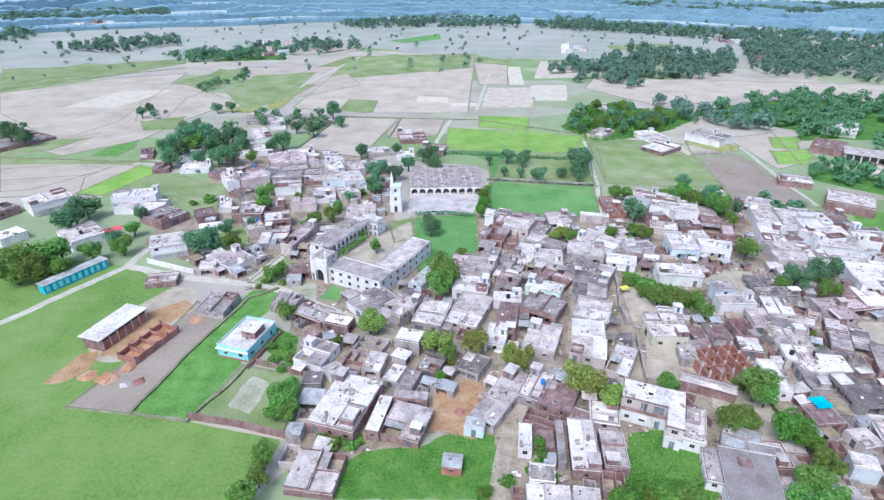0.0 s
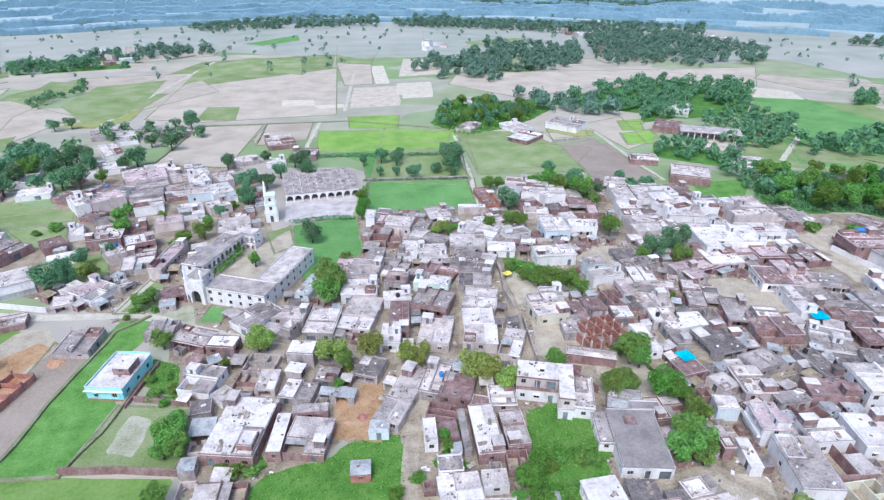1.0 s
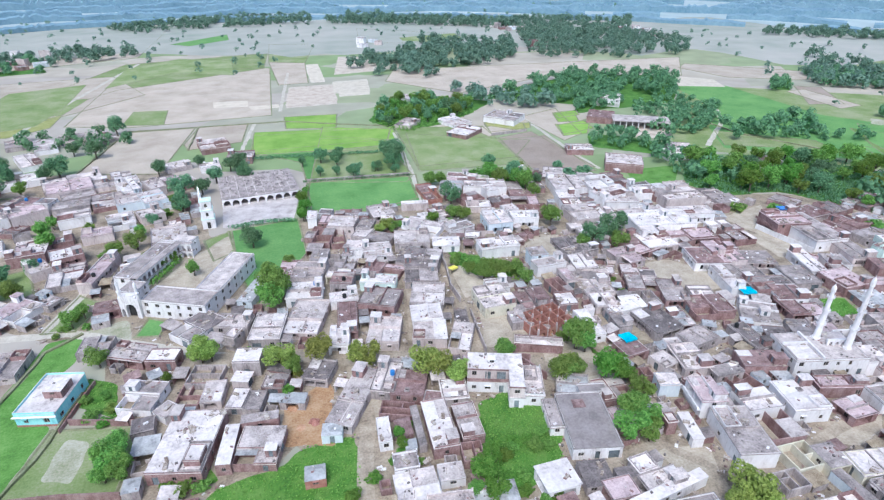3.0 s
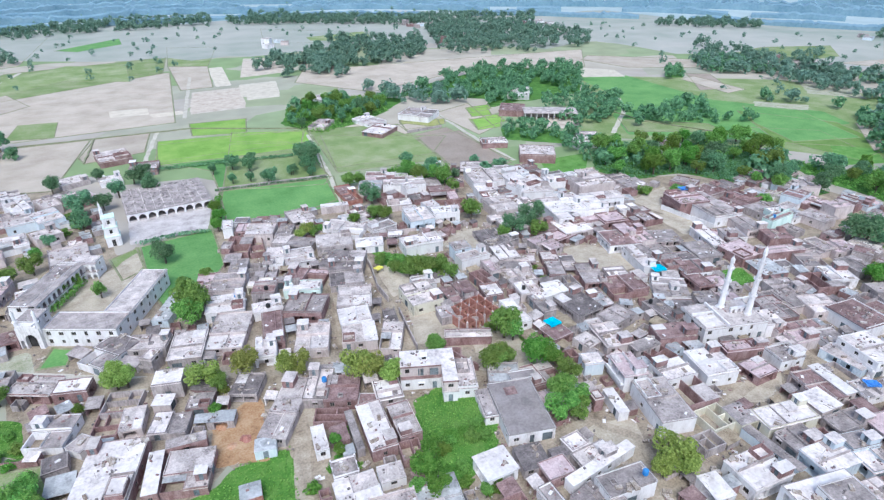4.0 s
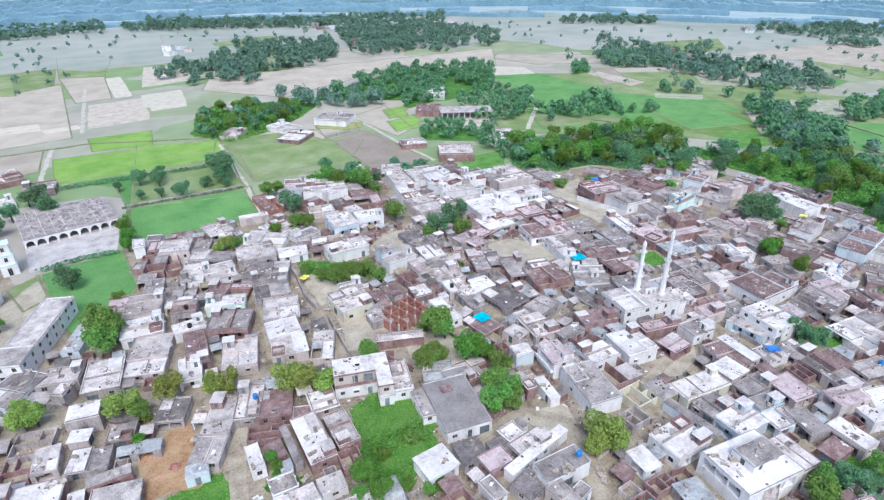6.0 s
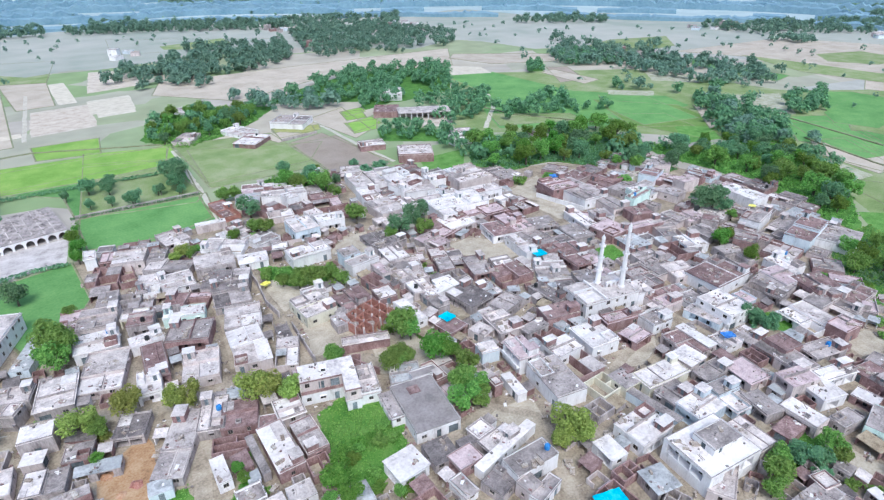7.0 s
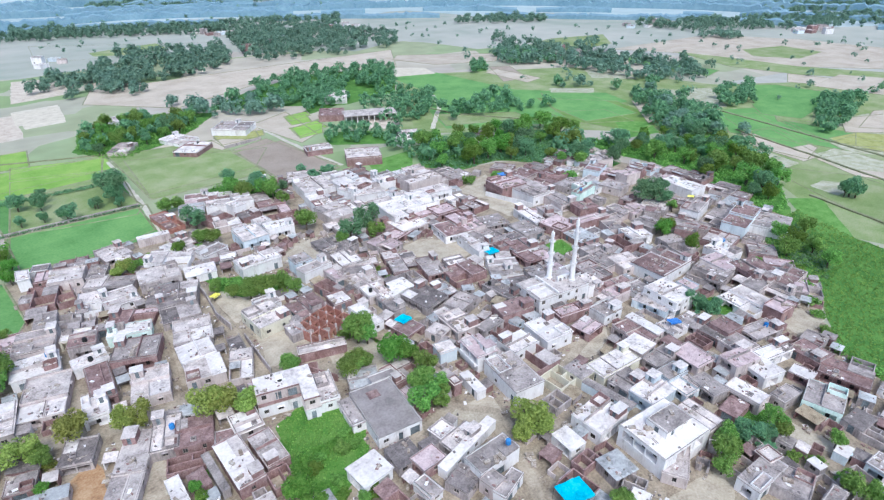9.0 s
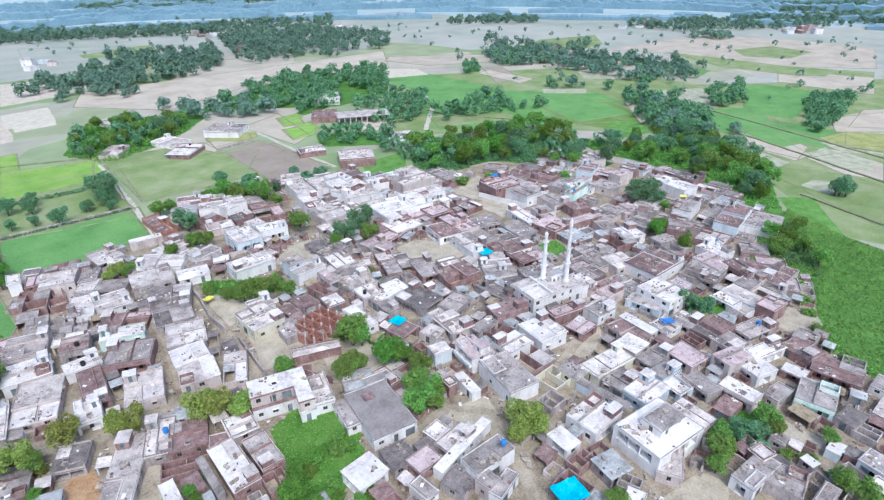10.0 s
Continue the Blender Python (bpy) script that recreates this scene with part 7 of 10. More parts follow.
house(56.8, 59.1, 2.3, 4.2, 2.2, -100, "grey", "dark", "shed")
house(62.0, 55.5, 4.4, 8.0, 2.4, -90, "grey", "pale", "plain")
house(61.7, 53.3, 2.2, 16.5, 2.6, -84, "white", "white", "shed")
house(62.0, 47.4, 4.7, 10.0, 4.2, -97, "white", "grey", "plain")
house(53.6, 56.3, 4.5, 5.7, 2.6, -94, "brick", "pink", "plain")
house(51.3, 60.8, 5.9, 5.6, 2.2, -101, "grey", "dark", "shed")
house(43.9, 62.1, 5.8, 6.4, 3.0, -92, "white", "white", "shed")
house(85.8, 38.3, 7.3, 9.3, 3.4, -95, "white", "white", "plain")
block(house(89.4, 26.3, 10.8, 13.7, 5.4, -102, "white", "white", "plain"), -2.6, 2.2, -2.6, 5.0, 7.2, "white", "grey", random.Random(71), 0.3, z0=5.2, skip=0.2)
house(99.7, 23.7, 8.4, 6.4, 3.0, -100, "pink", "pale", "plain")
house(86.7, 22.2, 4.6, 10.1, 2.7, -68, "pink", "pale", "plain")
house(103.5, 45.1, 5.5, 12.2, 3.0, -102, "cream", "white", "plain")
house(95.7, 49.5, 5.6, 4.9, 2.6, -97, "cream", "grey", "shed")
house(93.8, 40.7, 12.2, 2.2, 2.2, -90, "blue", "grey", "shed")
house(100.2, 39.7, 5.5, 7.0, 2.8, -97, "grey", "grey", "plain")
house(100.4, 33.9, 6.3, 8.5, 3.3, -97, "blue", "white", "plain")
house(108.7, 31.5, 8.9, 6.5, 3.2, -104, "blue", "grey", "plain")
house(111.2, 25.9, 6.7, 4.7, 2.9, -109, "grey", "grey", "plain")
house(123.2, 24.0, 5.0, 7.8, 4.5, -110, "pink", "pink", "plain")
house(119.0, 32.8, 7.5, 6.2, 3.1, -104, "pink", "pink", "plain")
house(114.6, 19.0, 7.9, 4.9, 3.1, -98, "pink", "white", "plain")
house(108.7, 19.4, 4.0, 6.2, 2.0, -95, "brick", "rust", "shed")
house(125.2, 19.0, 6.1, 6.5, 3.3, -112, "white", "white", "plain")
house(76.4, 39.6, 5.4, 4.0, 2.5, -101, "white", "white", "shed")
house(77.0, 29.4, 5.3, 5.1, 2.6, -107, "grey", "metal", "shed")
house(124.0, 6.2, 7.5, 8.2, 3.4, -84, "mint", "grey", "plain")
house(122.6, -0.7, 4.1, 6.2, 2.2, -105, "grey", "dark", "shed")
house(119.6, 12.7, 3.5, 6.3, 2.9, -104, "grey", "grey", "plain")
house(93.7, 9.0, 4.3, 10.0, 3.2, -100, "white", "grey", "plain")
house(98.7, 9.6, 3.1, 3.4, 3.6, -110, "brick", "pale", "plain")
house(95.8, 4.6, 6.8, 6.3, 2.8, -85, "grey", "grey", "plain")
house(111.2, -0.4, 2.5, 3.7, 2.1, -95, "blue", "white", "shed")
house(112.0, -3.3, 2.6, 3.3, 2.1, -90, "brick", "dark", "shed")
house(111.2, -7.4, 5.5, 4.9, 3.0, -103, "blue", "grey", "plain")
house(96.8, -2.0, 2.3, 5.8, 3.0, -96, "grey", "grey", "plain")
house(103.9, 2.4, 2.7, 2.2, 2.1, -110, "grey", "white", "shed")
house(27.8, 81.5, 13.1, 5.1, 3.2, -96, "brick", "white", "plain")
house(33.7, 80.9, 9.6, 4.6, 2.6, -96, "brick", "pale", "plain")
house(23.7, 83.1, 11.1, 1.5, 2.1, -96, "grey", "grey", "shed")
block(house(-20.1, 93.1, 10.3, 16.2, 3.2, -17, "brick", "white", "plain"), 1.6, 4.6, -6.6, -2.6, 4.5, "brick", "white", random.Random(72), 0.2, z0=3.0, skip=0.6)
house(-7.0, 88.2, 8.4, 9.5, 2.5, -18, "brick", "pale", "court")
house(-12.8, 89.7, 2.8, 10.3, 2.8, -12, "brick", "white", "shed")
house(-6.5, 95.0, 7.4, 2.4, 3.0, -7, "brick", "grey", "shed")
house(-30.1, 110.9, 7.8, 8.4, 2.8, -23, "white", "grey", "plain")
house(-34.1, 127.7, 9.5, 6.2, 2.8, -29, "brick", "pale", "plain")
house(-26.7, 123.2, 7.2, 4.5, 3.0, -18, "brick", "white", "plain")
house(-9.5, 109.8, 3.7, 3.1, 2.5, -24, "pink", "white", "shed")
house(74.6, 34.5, 3.1, 5.0, 2.1, -96, "brick", "rust", "court")
house(73.4, 22.8, 3.5, 3.4, 2.6, -77, "white", "white", "plain")
house(114.1, 38.3, 4.5, 8.9, 2.4, -98, "grey", "grey", "plain")
house(131.6, 33.1, 6.3, 4.0, 2.3, -100, "brick", "dark", "plain")
house(137.4, 5.0, 10.3, 7.3, 2.4, -86, "brick", "rust", "plain")
house(139.4, -3.3, 3.1, 5.9, 2.3, -96, "white", "grey", "plain")
house(141.7, 24.8, 5.2, 10.2, 2.4, -109, "grey", "grey", "plain")
house(54.8, 48.2, 5.0, 5.0, 2.4, -81, "grey", "dark", "plain")
house(57.9, 43.9, 3.4, 3.5, 3.4, -88, "pink", "grey", "plain")
house(59.6, 41.5, 2.6, 6.6, 3.0, -81, "white", "grey", "plain")
house(49.1, 51.8, 4.8, 2.9, 2.6, -90, "white", "grey", "plain")
house(92.4, 59.2, 8.0, 7.9, 2.6, -98, "brick", "pale", "court")
house(91.0, 51.6, 6.0, 6.6, 2.1, -94, "cream", "pale", "court")
house(84.6, 84.1, 5.1, 4.9, 2.3, -80, "pink", "pale", "plain")
house(88.6, 105.8, 4.1, 7.9, 2.7, -86, "white", "white", "plain")
house(112.4, 57.6, 5.6, 6.3, 2.7, -92, "brick", "pink", "plain")
house(127.7, 41.9, 5.5, 6.3, 2.3, -101, "white", "pale", "plain")
house(121.8, 57.7, 5.3, 6.9, 3.4, -101, "white", "grey", "plain")
house(45.0, 150.8, 13.5, 9.9, 2.7, -27, "grey", "dark", "plain")
house(46.0, 116.7, 3.3, 6.3, 2.1, -13, "grey", "dark", "plain")
house(23.3, 173.8, 4.6, 11.0, 2.1, -7, "brick", "rust", "court")
house(32.8, 148.2, 11.7, 6.6, 2.1, -34, "brick", "rust", "court")
house(20.5, 158.9, 5.9, 5.3, 2.1, -20, "grey", "grey", "court")
house(22.7, 187.9, 6.2, 6.7, 2.4, -21, "brick", "pink", "plain")
house(6.2, 156.5, 6.4, 8.0, 2.7, -14, "brick", "pink", "plain")
house(13.2, 95.7, 5.8, 17.5, 2.7, -34, "grey", "pale", "plain")
house(7.4, 107.0, 6.2, 7.1, 2.3, -29, "grey", "dark", "plain")
house(21.3, 99.1, 5.5, 10.0, 2.7, -27, "grey", "pale", "plain")
house(25.5, 95.5, 7.2, 8.3, 2.6, -25, "brick", "rust", "plain")
house(20.9, 89.2, 7.0, 4.1, 2.1, -25, "brick", "grey", "court")
house(31.7, 73.2, 4.8, 4.2, 2.1, -99, "brick", "grey", "court")
house(16.8, 83.8, 6.9, 2.6, 2.6, -97, "white", "white", "plain")
house(-7.2, 101.3, 3.7, 5.9, 2.1, -20, "grey", "grey", "plain")
house(0.7, 99.5, 5.5, 3.3, 2.1, -21, "grey", "metal", "shed")
house(7.0, 87.5, 4.1, 3.4, 2.1, -13, "blue", "metal", "shed")
house(-29.2, 101.4, 4.4, 4.4, 2.1, 2, "grey", "dark", "plain")
house(-17.4, 114.3, 7.3, 6.8, 1.6, -19, "grey", "pale", "court")
house(-20.4, 108.8, 5.2, 7.2, 1.5, -16, "brick", "rust", "court")
house(-15.6, 107.3, 4.5, 7.0, 2.1, -12, "pink", "pale", "plain")
house(-10.6, 103.5, 3.8, 6.2, 2.1, -21, "grey", "white", "plain")
house(2.2, 77.8, 3.8, 3.5, 2.1, -7, "red", "metal", "shed")
house(-120.2, 263.1, 10.2, 17.9, 2.6, 11, "white", "grey", "plain")
house(-109.9, 243.5, 12.3, 8.6, 2.1, 8, "white", "white", "plain")
house(-125.1, 243.2, 6.9, 8.9, 2.1, 14, "brick", "rust", "plain")
house(-140.7, 263.1, 5.7, 12.5, 2.1, 19, "brick", "rust", "plain")
house(-84.9, 229.5, 9.4, 9.5, 3.2, -26, "white", "grey", "plain")
house(-76.7, 257.1, 9.2, 13.1, 2.4, 17, "grey", "pale", "plain")
house(-66.8, 262.4, 12.5, 13.6, 2.2, 18, "pink", "pale", "plain")
house(-66.4, 244.0, 11.8, 11.2, 2.4, 17, "grey", "grey", "plain")
house(-48.4, 251.5, 6.6, 10.6, 2.6, 16, "white", "pale", "plain")
house(-57.2, 253.8, 10.9, 9.9, 2.2, 10, "pink", "pale", "plain")
house(-55.8, 233.2, 7.6, 13.8, 2.4, 12, "brick", "grey", "plain")
house(-56.9, 179.1, 8.5, 5.9, 2.2, 7, "brick", "pale", "plain")
house(-29.6, 189.8, 11.1, 18.0, 3.0, 6, "pink", "pale", "plain")
house(-40.3, 172.7, 4.1, 6.9, 2.2, 7, "white", "pale", "plain")
house(-82.5, 201.4, 4.8, 8.9, 2.1, 15, "white", "pale", "plain")
house(-65.3, 157.7, 8.9, 8.7, 2.7, 53, "white", "pink", "plain")
house(-71.8, 153.4, 5.2, 5.9, 2.1, 10, "grey", "pale", "plain")
house(-82.5, 145.9, 8.6, 5.5, 2.1, 10, "brick", "pale", "raw")
house(-16.3, 293.3, 13.4, 16.7, 2.9, 10, "brick", "pale", "plain")
house(-17.7, 262.4, 8.5, 8.2, 2.1, 7, "white", "white", "plain")
house(-31.9, 268.1, 10.6, 9.5, 2.1, 22, "grey", "pale", "plain")
house(-106.9, 325.4, 10.6, 12.7, 2.4, 16, "grey", "pale", "plain")
house(-93.7, 318.2, 9.7, 19.1, 2.6, 16, "white", "pale", "plain")
house(-84.1, 328.3, 11.9, 11.6, 2.2, 14, "pink", "grey", "plain")
house(-95.1, 294.3, 8.2, 20.2, 2.6, 24, "white", "pale", "plain")
house(-69.6, 321.9, 11.9, 9.3, 2.2, 42, "grey", "pale", "plain")
house(-88.3, 269.1, 7.0, 11.2, 2.6, 17, "white", "white", "plain")
house(-214.6, 282.4, 26.7, 18.0, 2.1, 59, "brick", "grey")
house(-61.6, 132.4, 8.4, 9.7, 2.1, -9, "grey", "grey", "raw")
house(-4.6, 271.7, 11.9, 13.5, 2.1, -8, "brick", "grey")
house(87.2, 193.4, 5.0, 5.5, 4.1, 2, "white", "pale", "plain")
house(61.6, 181.7, 5.3, 8.5, 2.1, 8, "brick", "pale", "plain")
house(121.9, 203.1, 11.1, 16.6, 2.2, -30, "grey", "pale")
house(132.1, 181.4, 14.0, 12.7, 3.6, -6, "white", "white")
house(126.7, 143.8, 13.9, 13.9, 5.2, -13, "white", "white")
house(150.9, 139.6, 7.6, 5.1, 2.4, -9, "white", "white", "plain")
house(188.6, 124.9, 10.4, 10.0, 2.4, -88, "brick", "rust", "plain")
house(188.0, 106.0, 3.9, 12.3, 4.9, -86, "mint", "rust", "plain")
house(134.3, 111.1, 10.2, 8.5, 2.4, -5, "grey", "grey", "plain")
house(135.7, 102.4, 12.9, 9.1, 2.4, -13, "brick", "grey", "plain")
house(106.1, 148.5, 9.1, 9.9, 2.1, -9, "grey", "pale", "plain")
house(94.9, 145.1, 9.8, 8.2, 2.1, -6, "grey", "dark", "plain")
house(89.6, 122.1, 9.3, 9.7, 2.2, -25, "pink", "grey", "plain")
house(101.8, 115.4, 9.7, 8.4, 2.2, -25, "brick", "grey", "plain")
house(106.8, 108.9, 6.6, 11.6, 2.4, -22, "brick", "grey", "plain")
house(134.7, 63.6, 12.5, 3.2, 2.7, -15, "pink", "rust", "plain")
house(179.6, 31.6, 8.2, 10.3, 2.4, -65, "brick", "pink", "plain")
house(204.0, 52.2, 7.9, 18.3, 5.5, -86, "blue", "rust")
house(209.2, 43.8, 11.6, 13.4, 3.6, -81, "white", "grey")
house(205.4, 59.6, 7.6, 18.4, 2.4, -90, "grey", "grey", "plain")
house(203.5, 68.4, 6.5, 14.3, 4.7, -83, "white", "grey", "plain")
house(225.4, 126.8, 6.7, 13.3, 2.4, -85, "blue", "white", "plain")
house(104.9, 357.4, 18.7, 12.6, 2.4, -80, "white", "pale")
house(84.8, 301.9, 9.3, 13.9, 2.4, -42, "pink", "grey", "plain")
house(110.4, 295.9, 15.7, 11.3, 2.6, -70, "white", "white")
house(108.7, 276.3, 11.9, 16.3, 2.6, -52, "brick", "white")
house(139.6, 293.6, 18.5, 16.4, 3.6, -48, "white", "grey")
house(197.8, 217.1, 11.2, 13.4, 2.1, -31, "grey", "pale", "raw")
house(226.3, 189.9, 9.2, 8.1, 2.1, -20, "pink", "rust", "plain")
house(145.0, 116.5, 9.4, 8.6, 2.1, 158, "pink", "grey", "shed")
house(198.0, 127.1, 9.9, 9.0, 2.7, 91, "brick", "rust", "court")
house(234.7, 102.6, 8.9, 8.9, 2.3, 86, "blue", "rust")
house(202.1, 138.3, 9.1, 8.7, 2.1, 5, "brick", "dark", "raw")
house(228.2, 137.1, 9.6, 9.2, 2.5, -88, "brick", "dark")
house(97.6, -13.3, 10.0, 8.9, 2.1, -12, "brick", "grey")
house(221.0, 59.5, 9.5, 9.0, 2.1, -2, "grey", "metal", "shed")
house(134.5, 91.0, 10.3, 8.6, 2.7, -12, "brick", "rust")
house(19.3, 69.0, 8.2, 7.8, 2.1, 85, "white", "white")
house(148.3, 179.2, 8.5, 9.7, 2.3, -7, "white", "dark")
house(191.6, 69.2, 9.6, 9.6, 2.1, 98, "brick", "grey")
house(118.7, 162.1, 8.4, 9.6, 2.5, 80, "grey", "white", "court")
house(47.4, 41.2, 8.7, 9.1, 2.1, 96, "pink", "rust")
house(23.0, 60.1, 8.2, 8.2, 4.2, -10, "pink", "grey")
house(125.7, -23.1, 8.6, 10.4, 4.2, -16, "brick", "dark", "court")
house(74.8, 11.5, 8.8, 9.2, 2.3, 10, "pink", "grey")
house(170.8, 158.2, 9.4, 10.2, 2.1, 82, "pink", "grey")
house(97.9, 172.6, 8.5, 8.5, 2.1, 175, "brick", "pale", "court")
house(32.2, 48.1, 9.5, 8.3, 2.1, -2, "white", "white")
house(156.6, 87.2, 9.1, 8.2, 2.1, 75, "brick", "metal", "shed")
house(186.8, 52.3, 9.5, 10.2, 2.3, -87, "brick", "pale", "raw")
house(153.5, 73.2, 10.0, 8.5, 2.5, 8, "brick", "dark")
house(81.2, 213.7, 9.0, 9.5, 2.1, -25, "white", "rust")
house(191.1, 137.7, 9.4, 9.3, 2.5, 93, "pink", "rust")
house(238.0, 81.8, 9.6, 10.0, 2.5, -97, "brick", "dark")
house(164.9, 60.6, 9.7, 9.5, 2.1, 92, "grey", "grey")
house(162.0, 173.7, 9.1, 9.8, 2.5, -8, "pink", "pale")
house(213.0, 89.4, 8.9, 8.4, 2.1, 7, "brick", "grey", "raw")
house(64.2, 14.4, 7.7, 8.2, 2.1, 106, "cream", "pale")
house(128.0, 156.5, 9.3, 8.3, 2.5, 165, "grey", "pale")
house(143.0, -19.2, 9.5, 9.9, 2.1, -98, "brick", "grey")
house(119.4, 175.0, 9.0, 9.4, 2.1, -3, "brick", "dark")
house(97.6, 197.2, 8.7, 8.9, 2.1, -14, "brick", "grey", "shed")
house(68.2, 118.7, 9.4, 9.0, 2.1, -94, "grey", "rust")
house(198.0, 80.8, 10.0, 8.9, 2.3, 97, "grey", "pale")
house(135.7, 190.7, 8.7, 8.3, 2.7, 175, "white", "grey", "court")
house(144.0, 192.8, 8.7, 8.9, 2.1, -5, "brick", "dark")
house(88.7, 209.2, 10.3, 8.9, 2.1, 63, "white", "rust")
house(233.0, 68.2, 8.5, 10.0, 2.5, -92, "pink", "dark", "court")
house(-97.6, 264.3, 9.7, 10.2, 2.1, 107, "white", "pale")
house(31.6, 61.5, 7.9, 8.4, 2.3, 80, "grey", "metal")
house(188.4, 39.7, 9.1, 8.2, 2.3, 23, "brick", "grey")
house(218.1, 138.4, 10.0, 9.5, 2.5, 94, "brick", "dark")
house(110.7, -23.7, 9.2, 9.2, 2.3, 74, "brick", "rust")
house(60.9, 27.0, 8.9, 9.1, 2.1, 15, "pink", "metal", "court")
house(112.0, 205.2, 8.6, 9.4, 2.3, 150, "brick", "grey")
house(205.5, 116.4, 9.8, 9.2, 2.1, 94, "white", "grey")
house(36.0, 38.7, 8.5, 7.9, 2.5, -92, "blue", "grey", "court")
house(130.6, -8.6, 8.2, 9.5, 2.1, -6, "grey", "pale")
house(-84.9, 242.1, 10.0, 9.2, 2.1, -29, "grey", "rust")
house(86.9, -17.2, 8.4, 9.1, 2.1, 79, "brick", "pink")
house(-95.1, 235.7, 8.5, 9.8, 2.3, 62, "brick", "rust")
house(51.3, 29.6, 8.1, 7.8, 2.1, 98, "white", "white", "raw")
house(82.9, -2.6, 8.3, 9.1, 2.1, -11, "white", "pink", "raw")
house(30.5, 191.4, 9.1, 8.2, 2.1, 68, "brick", "grey")
house(193.4, 115.4, 10.0, 9.8, 2.7, -1, "grey", "grey", "raw")
house(-70.6, 192.6, 10.4, 9.4, 4.2, -177, "brick", "pale")
house(64.8, 171.3, 10.3, 8.9, 2.1, 100, "white", "grey")
house(65.5, 5.9, 9.4, 9.7, 4.2, 102, "brick", "rust")
house(122.5, 93.0, 9.7, 9.5, 2.1, -36, "white", "grey")
house(-23.3, 75.6, 9.4, 9.3, 2.1, 82, "brick", "pale")
house(-72.1, 200.9, 8.5, 8.7, 2.1, -168, "grey", "pink")
house(74.6, 203.6, 10.3, 8.7, 2.7, 66, "pink", "metal", "raw")
house(216.8, 110.8, 10.0, 10.3, 2.7, -84, "brick", "pink")
house(-56.7, 172.1, 8.9, 9.1, 2.5, 96, "grey", "pale")
house(108.0, -12.8, 10.3, 8.2, 2.7, 79, "brick", "white")
house(239.2, 91.6, 10.0, 8.3, 2.3, -98, "brick", "grey")
house(42.2, 190.1, 8.4, 9.7, 2.3, 4, "grey", "pale")
house(191.2, 149.0, 9.5, 8.4, 2.3, 112, "brick", "grey", "raw")
house(183.1, 62.7, 7.8, 6.8, 4.2, 18, "brick", "dark")
house(75.3, 0.6, 7.4, 6.7, 2.1, -97, "pink", "pale", "raw")
house(-53.6, 263.3, 7.7, 7.2, 2.3, 13, "grey", "white")
house(227.8, 103.6, 7.9, 6.9, 4.2, 4, "brick", "metal")
house(208.6, 75.6, 7.8, 6.8, 2.1, 7, "brick", "grey")
house(115.1, 152.5, 6.7, 7.3, 2.1, 79, "grey", "metal", "shed")
house(-28.0, 242.8, 7.6, 6.9, 2.5, 118, "brick", "grey")
house(59.9, 83.8, 6.8, 7.2, 2.1, 62, "grey", "metal", "raw")
house(167.4, 107.6, 8.0, 6.6, 2.1, 66, "white", "grey")
house(88.4, -9.5, 6.6, 6.2, 2.1, 78, "white", "dark")
house(122.0, -12.9, 7.0, 6.8, 2.5, -12, "cream", "dark", "court")
house(106.4, 211.2, 7.3, 7.3, 2.3, -31, "brick", "pale")
house(134.4, 161.9, 6.6, 7.9, 2.1, -15, "white", "metal")
house(95.9, -21.9, 7.7, 7.7, 2.5, -11, "brick", "pale")
house(-33.8, 252.6, 6.8, 7.1, 2.1, -151, "grey", "pink")
house(213.4, 121.5, 8.0, 6.5, 2.1, 5, "cream", "grey")
house(97.4, 108.0, 6.6, 7.9, 2.1, -11, "grey", "dark", "court")
house(67.6, 79.8, 6.8, 7.6, 2.1, 84, "brick", "pale")
house(-81.0, 215.5, 6.7, 7.1, 2.1, 157, "brick", "dark")
house(216.0, 50.6, 6.9, 6.6, 2.1, -83, "grey", "grey")
house(134.4, -19.0, 8.0, 7.2, 2.1, 81, "white", "rust")
house(209.0, 128.0, 7.7, 8.0, 2.1, 95, "pink", "metal")
house(237.5, 136.1, 7.2, 7.3, 2.5, 94, "brick", "white")
house(229.4, 89.0, 8.2, 7.2, 2.1, -93, "brick", "pink")
house(238.0, 124.6, 7.2, 7.5, 2.7, -96, "pink", "grey", "court")
house(134.5, 199.7, 6.9, 7.1, 2.1, 153, "white", "grey")
house(53.5, 19.0, 6.9, 6.9, 2.1, 101, "blue", "grey")
house(43.9, 28.8, 6.3, 6.4, 2.7, -81, "brick", "metal")
house(172.7, 22.5, 7.8, 7.8, 2.5, 22, "grey", "pink")
house(87.5, 185.6, 6.8, 6.7, 2.1, -180, "brick", "dark")
house(171.2, 166.7, 7.3, 7.3, 2.1, 173, "pink", "dark")
house(-42.7, 133.9, 6.9, 7.1, 2.7, 83, "grey", "grey")
house(41.6, 51.7, 7.0, 6.4, 2.5, -92, "brick", "rust", "court")
house(-23.4, 221.3, 6.7, 6.5, 2.1, 95, "brick", "pale", "court")
house(188.0, 100.2, 6.2, 5.6, 2.1, 93, "grey", "grey")
house(102.9, 123.6, 5.2, 5.4, 2.1, 155, "brick", "pale")
house(118.3, 83.8, 5.4, 5.4, 2.1, 152, "brick", "dark")
house(91.1, -3.7, 5.8, 5.6, 2.7, 81, "brick", "white")
house(195.1, 44.4, 5.8, 5.5, 2.1, -87, "pink", "grey")
house(230.9, 60.8, 5.8, 5.8, 2.1, 88, "brick", "grey")
house(-7.7, 115.1, 5.3, 6.3, 4.2, 74, "grey", "white")
house(197.3, 107.4, 6.4, 6.5, 2.5, 1, "white", "metal")
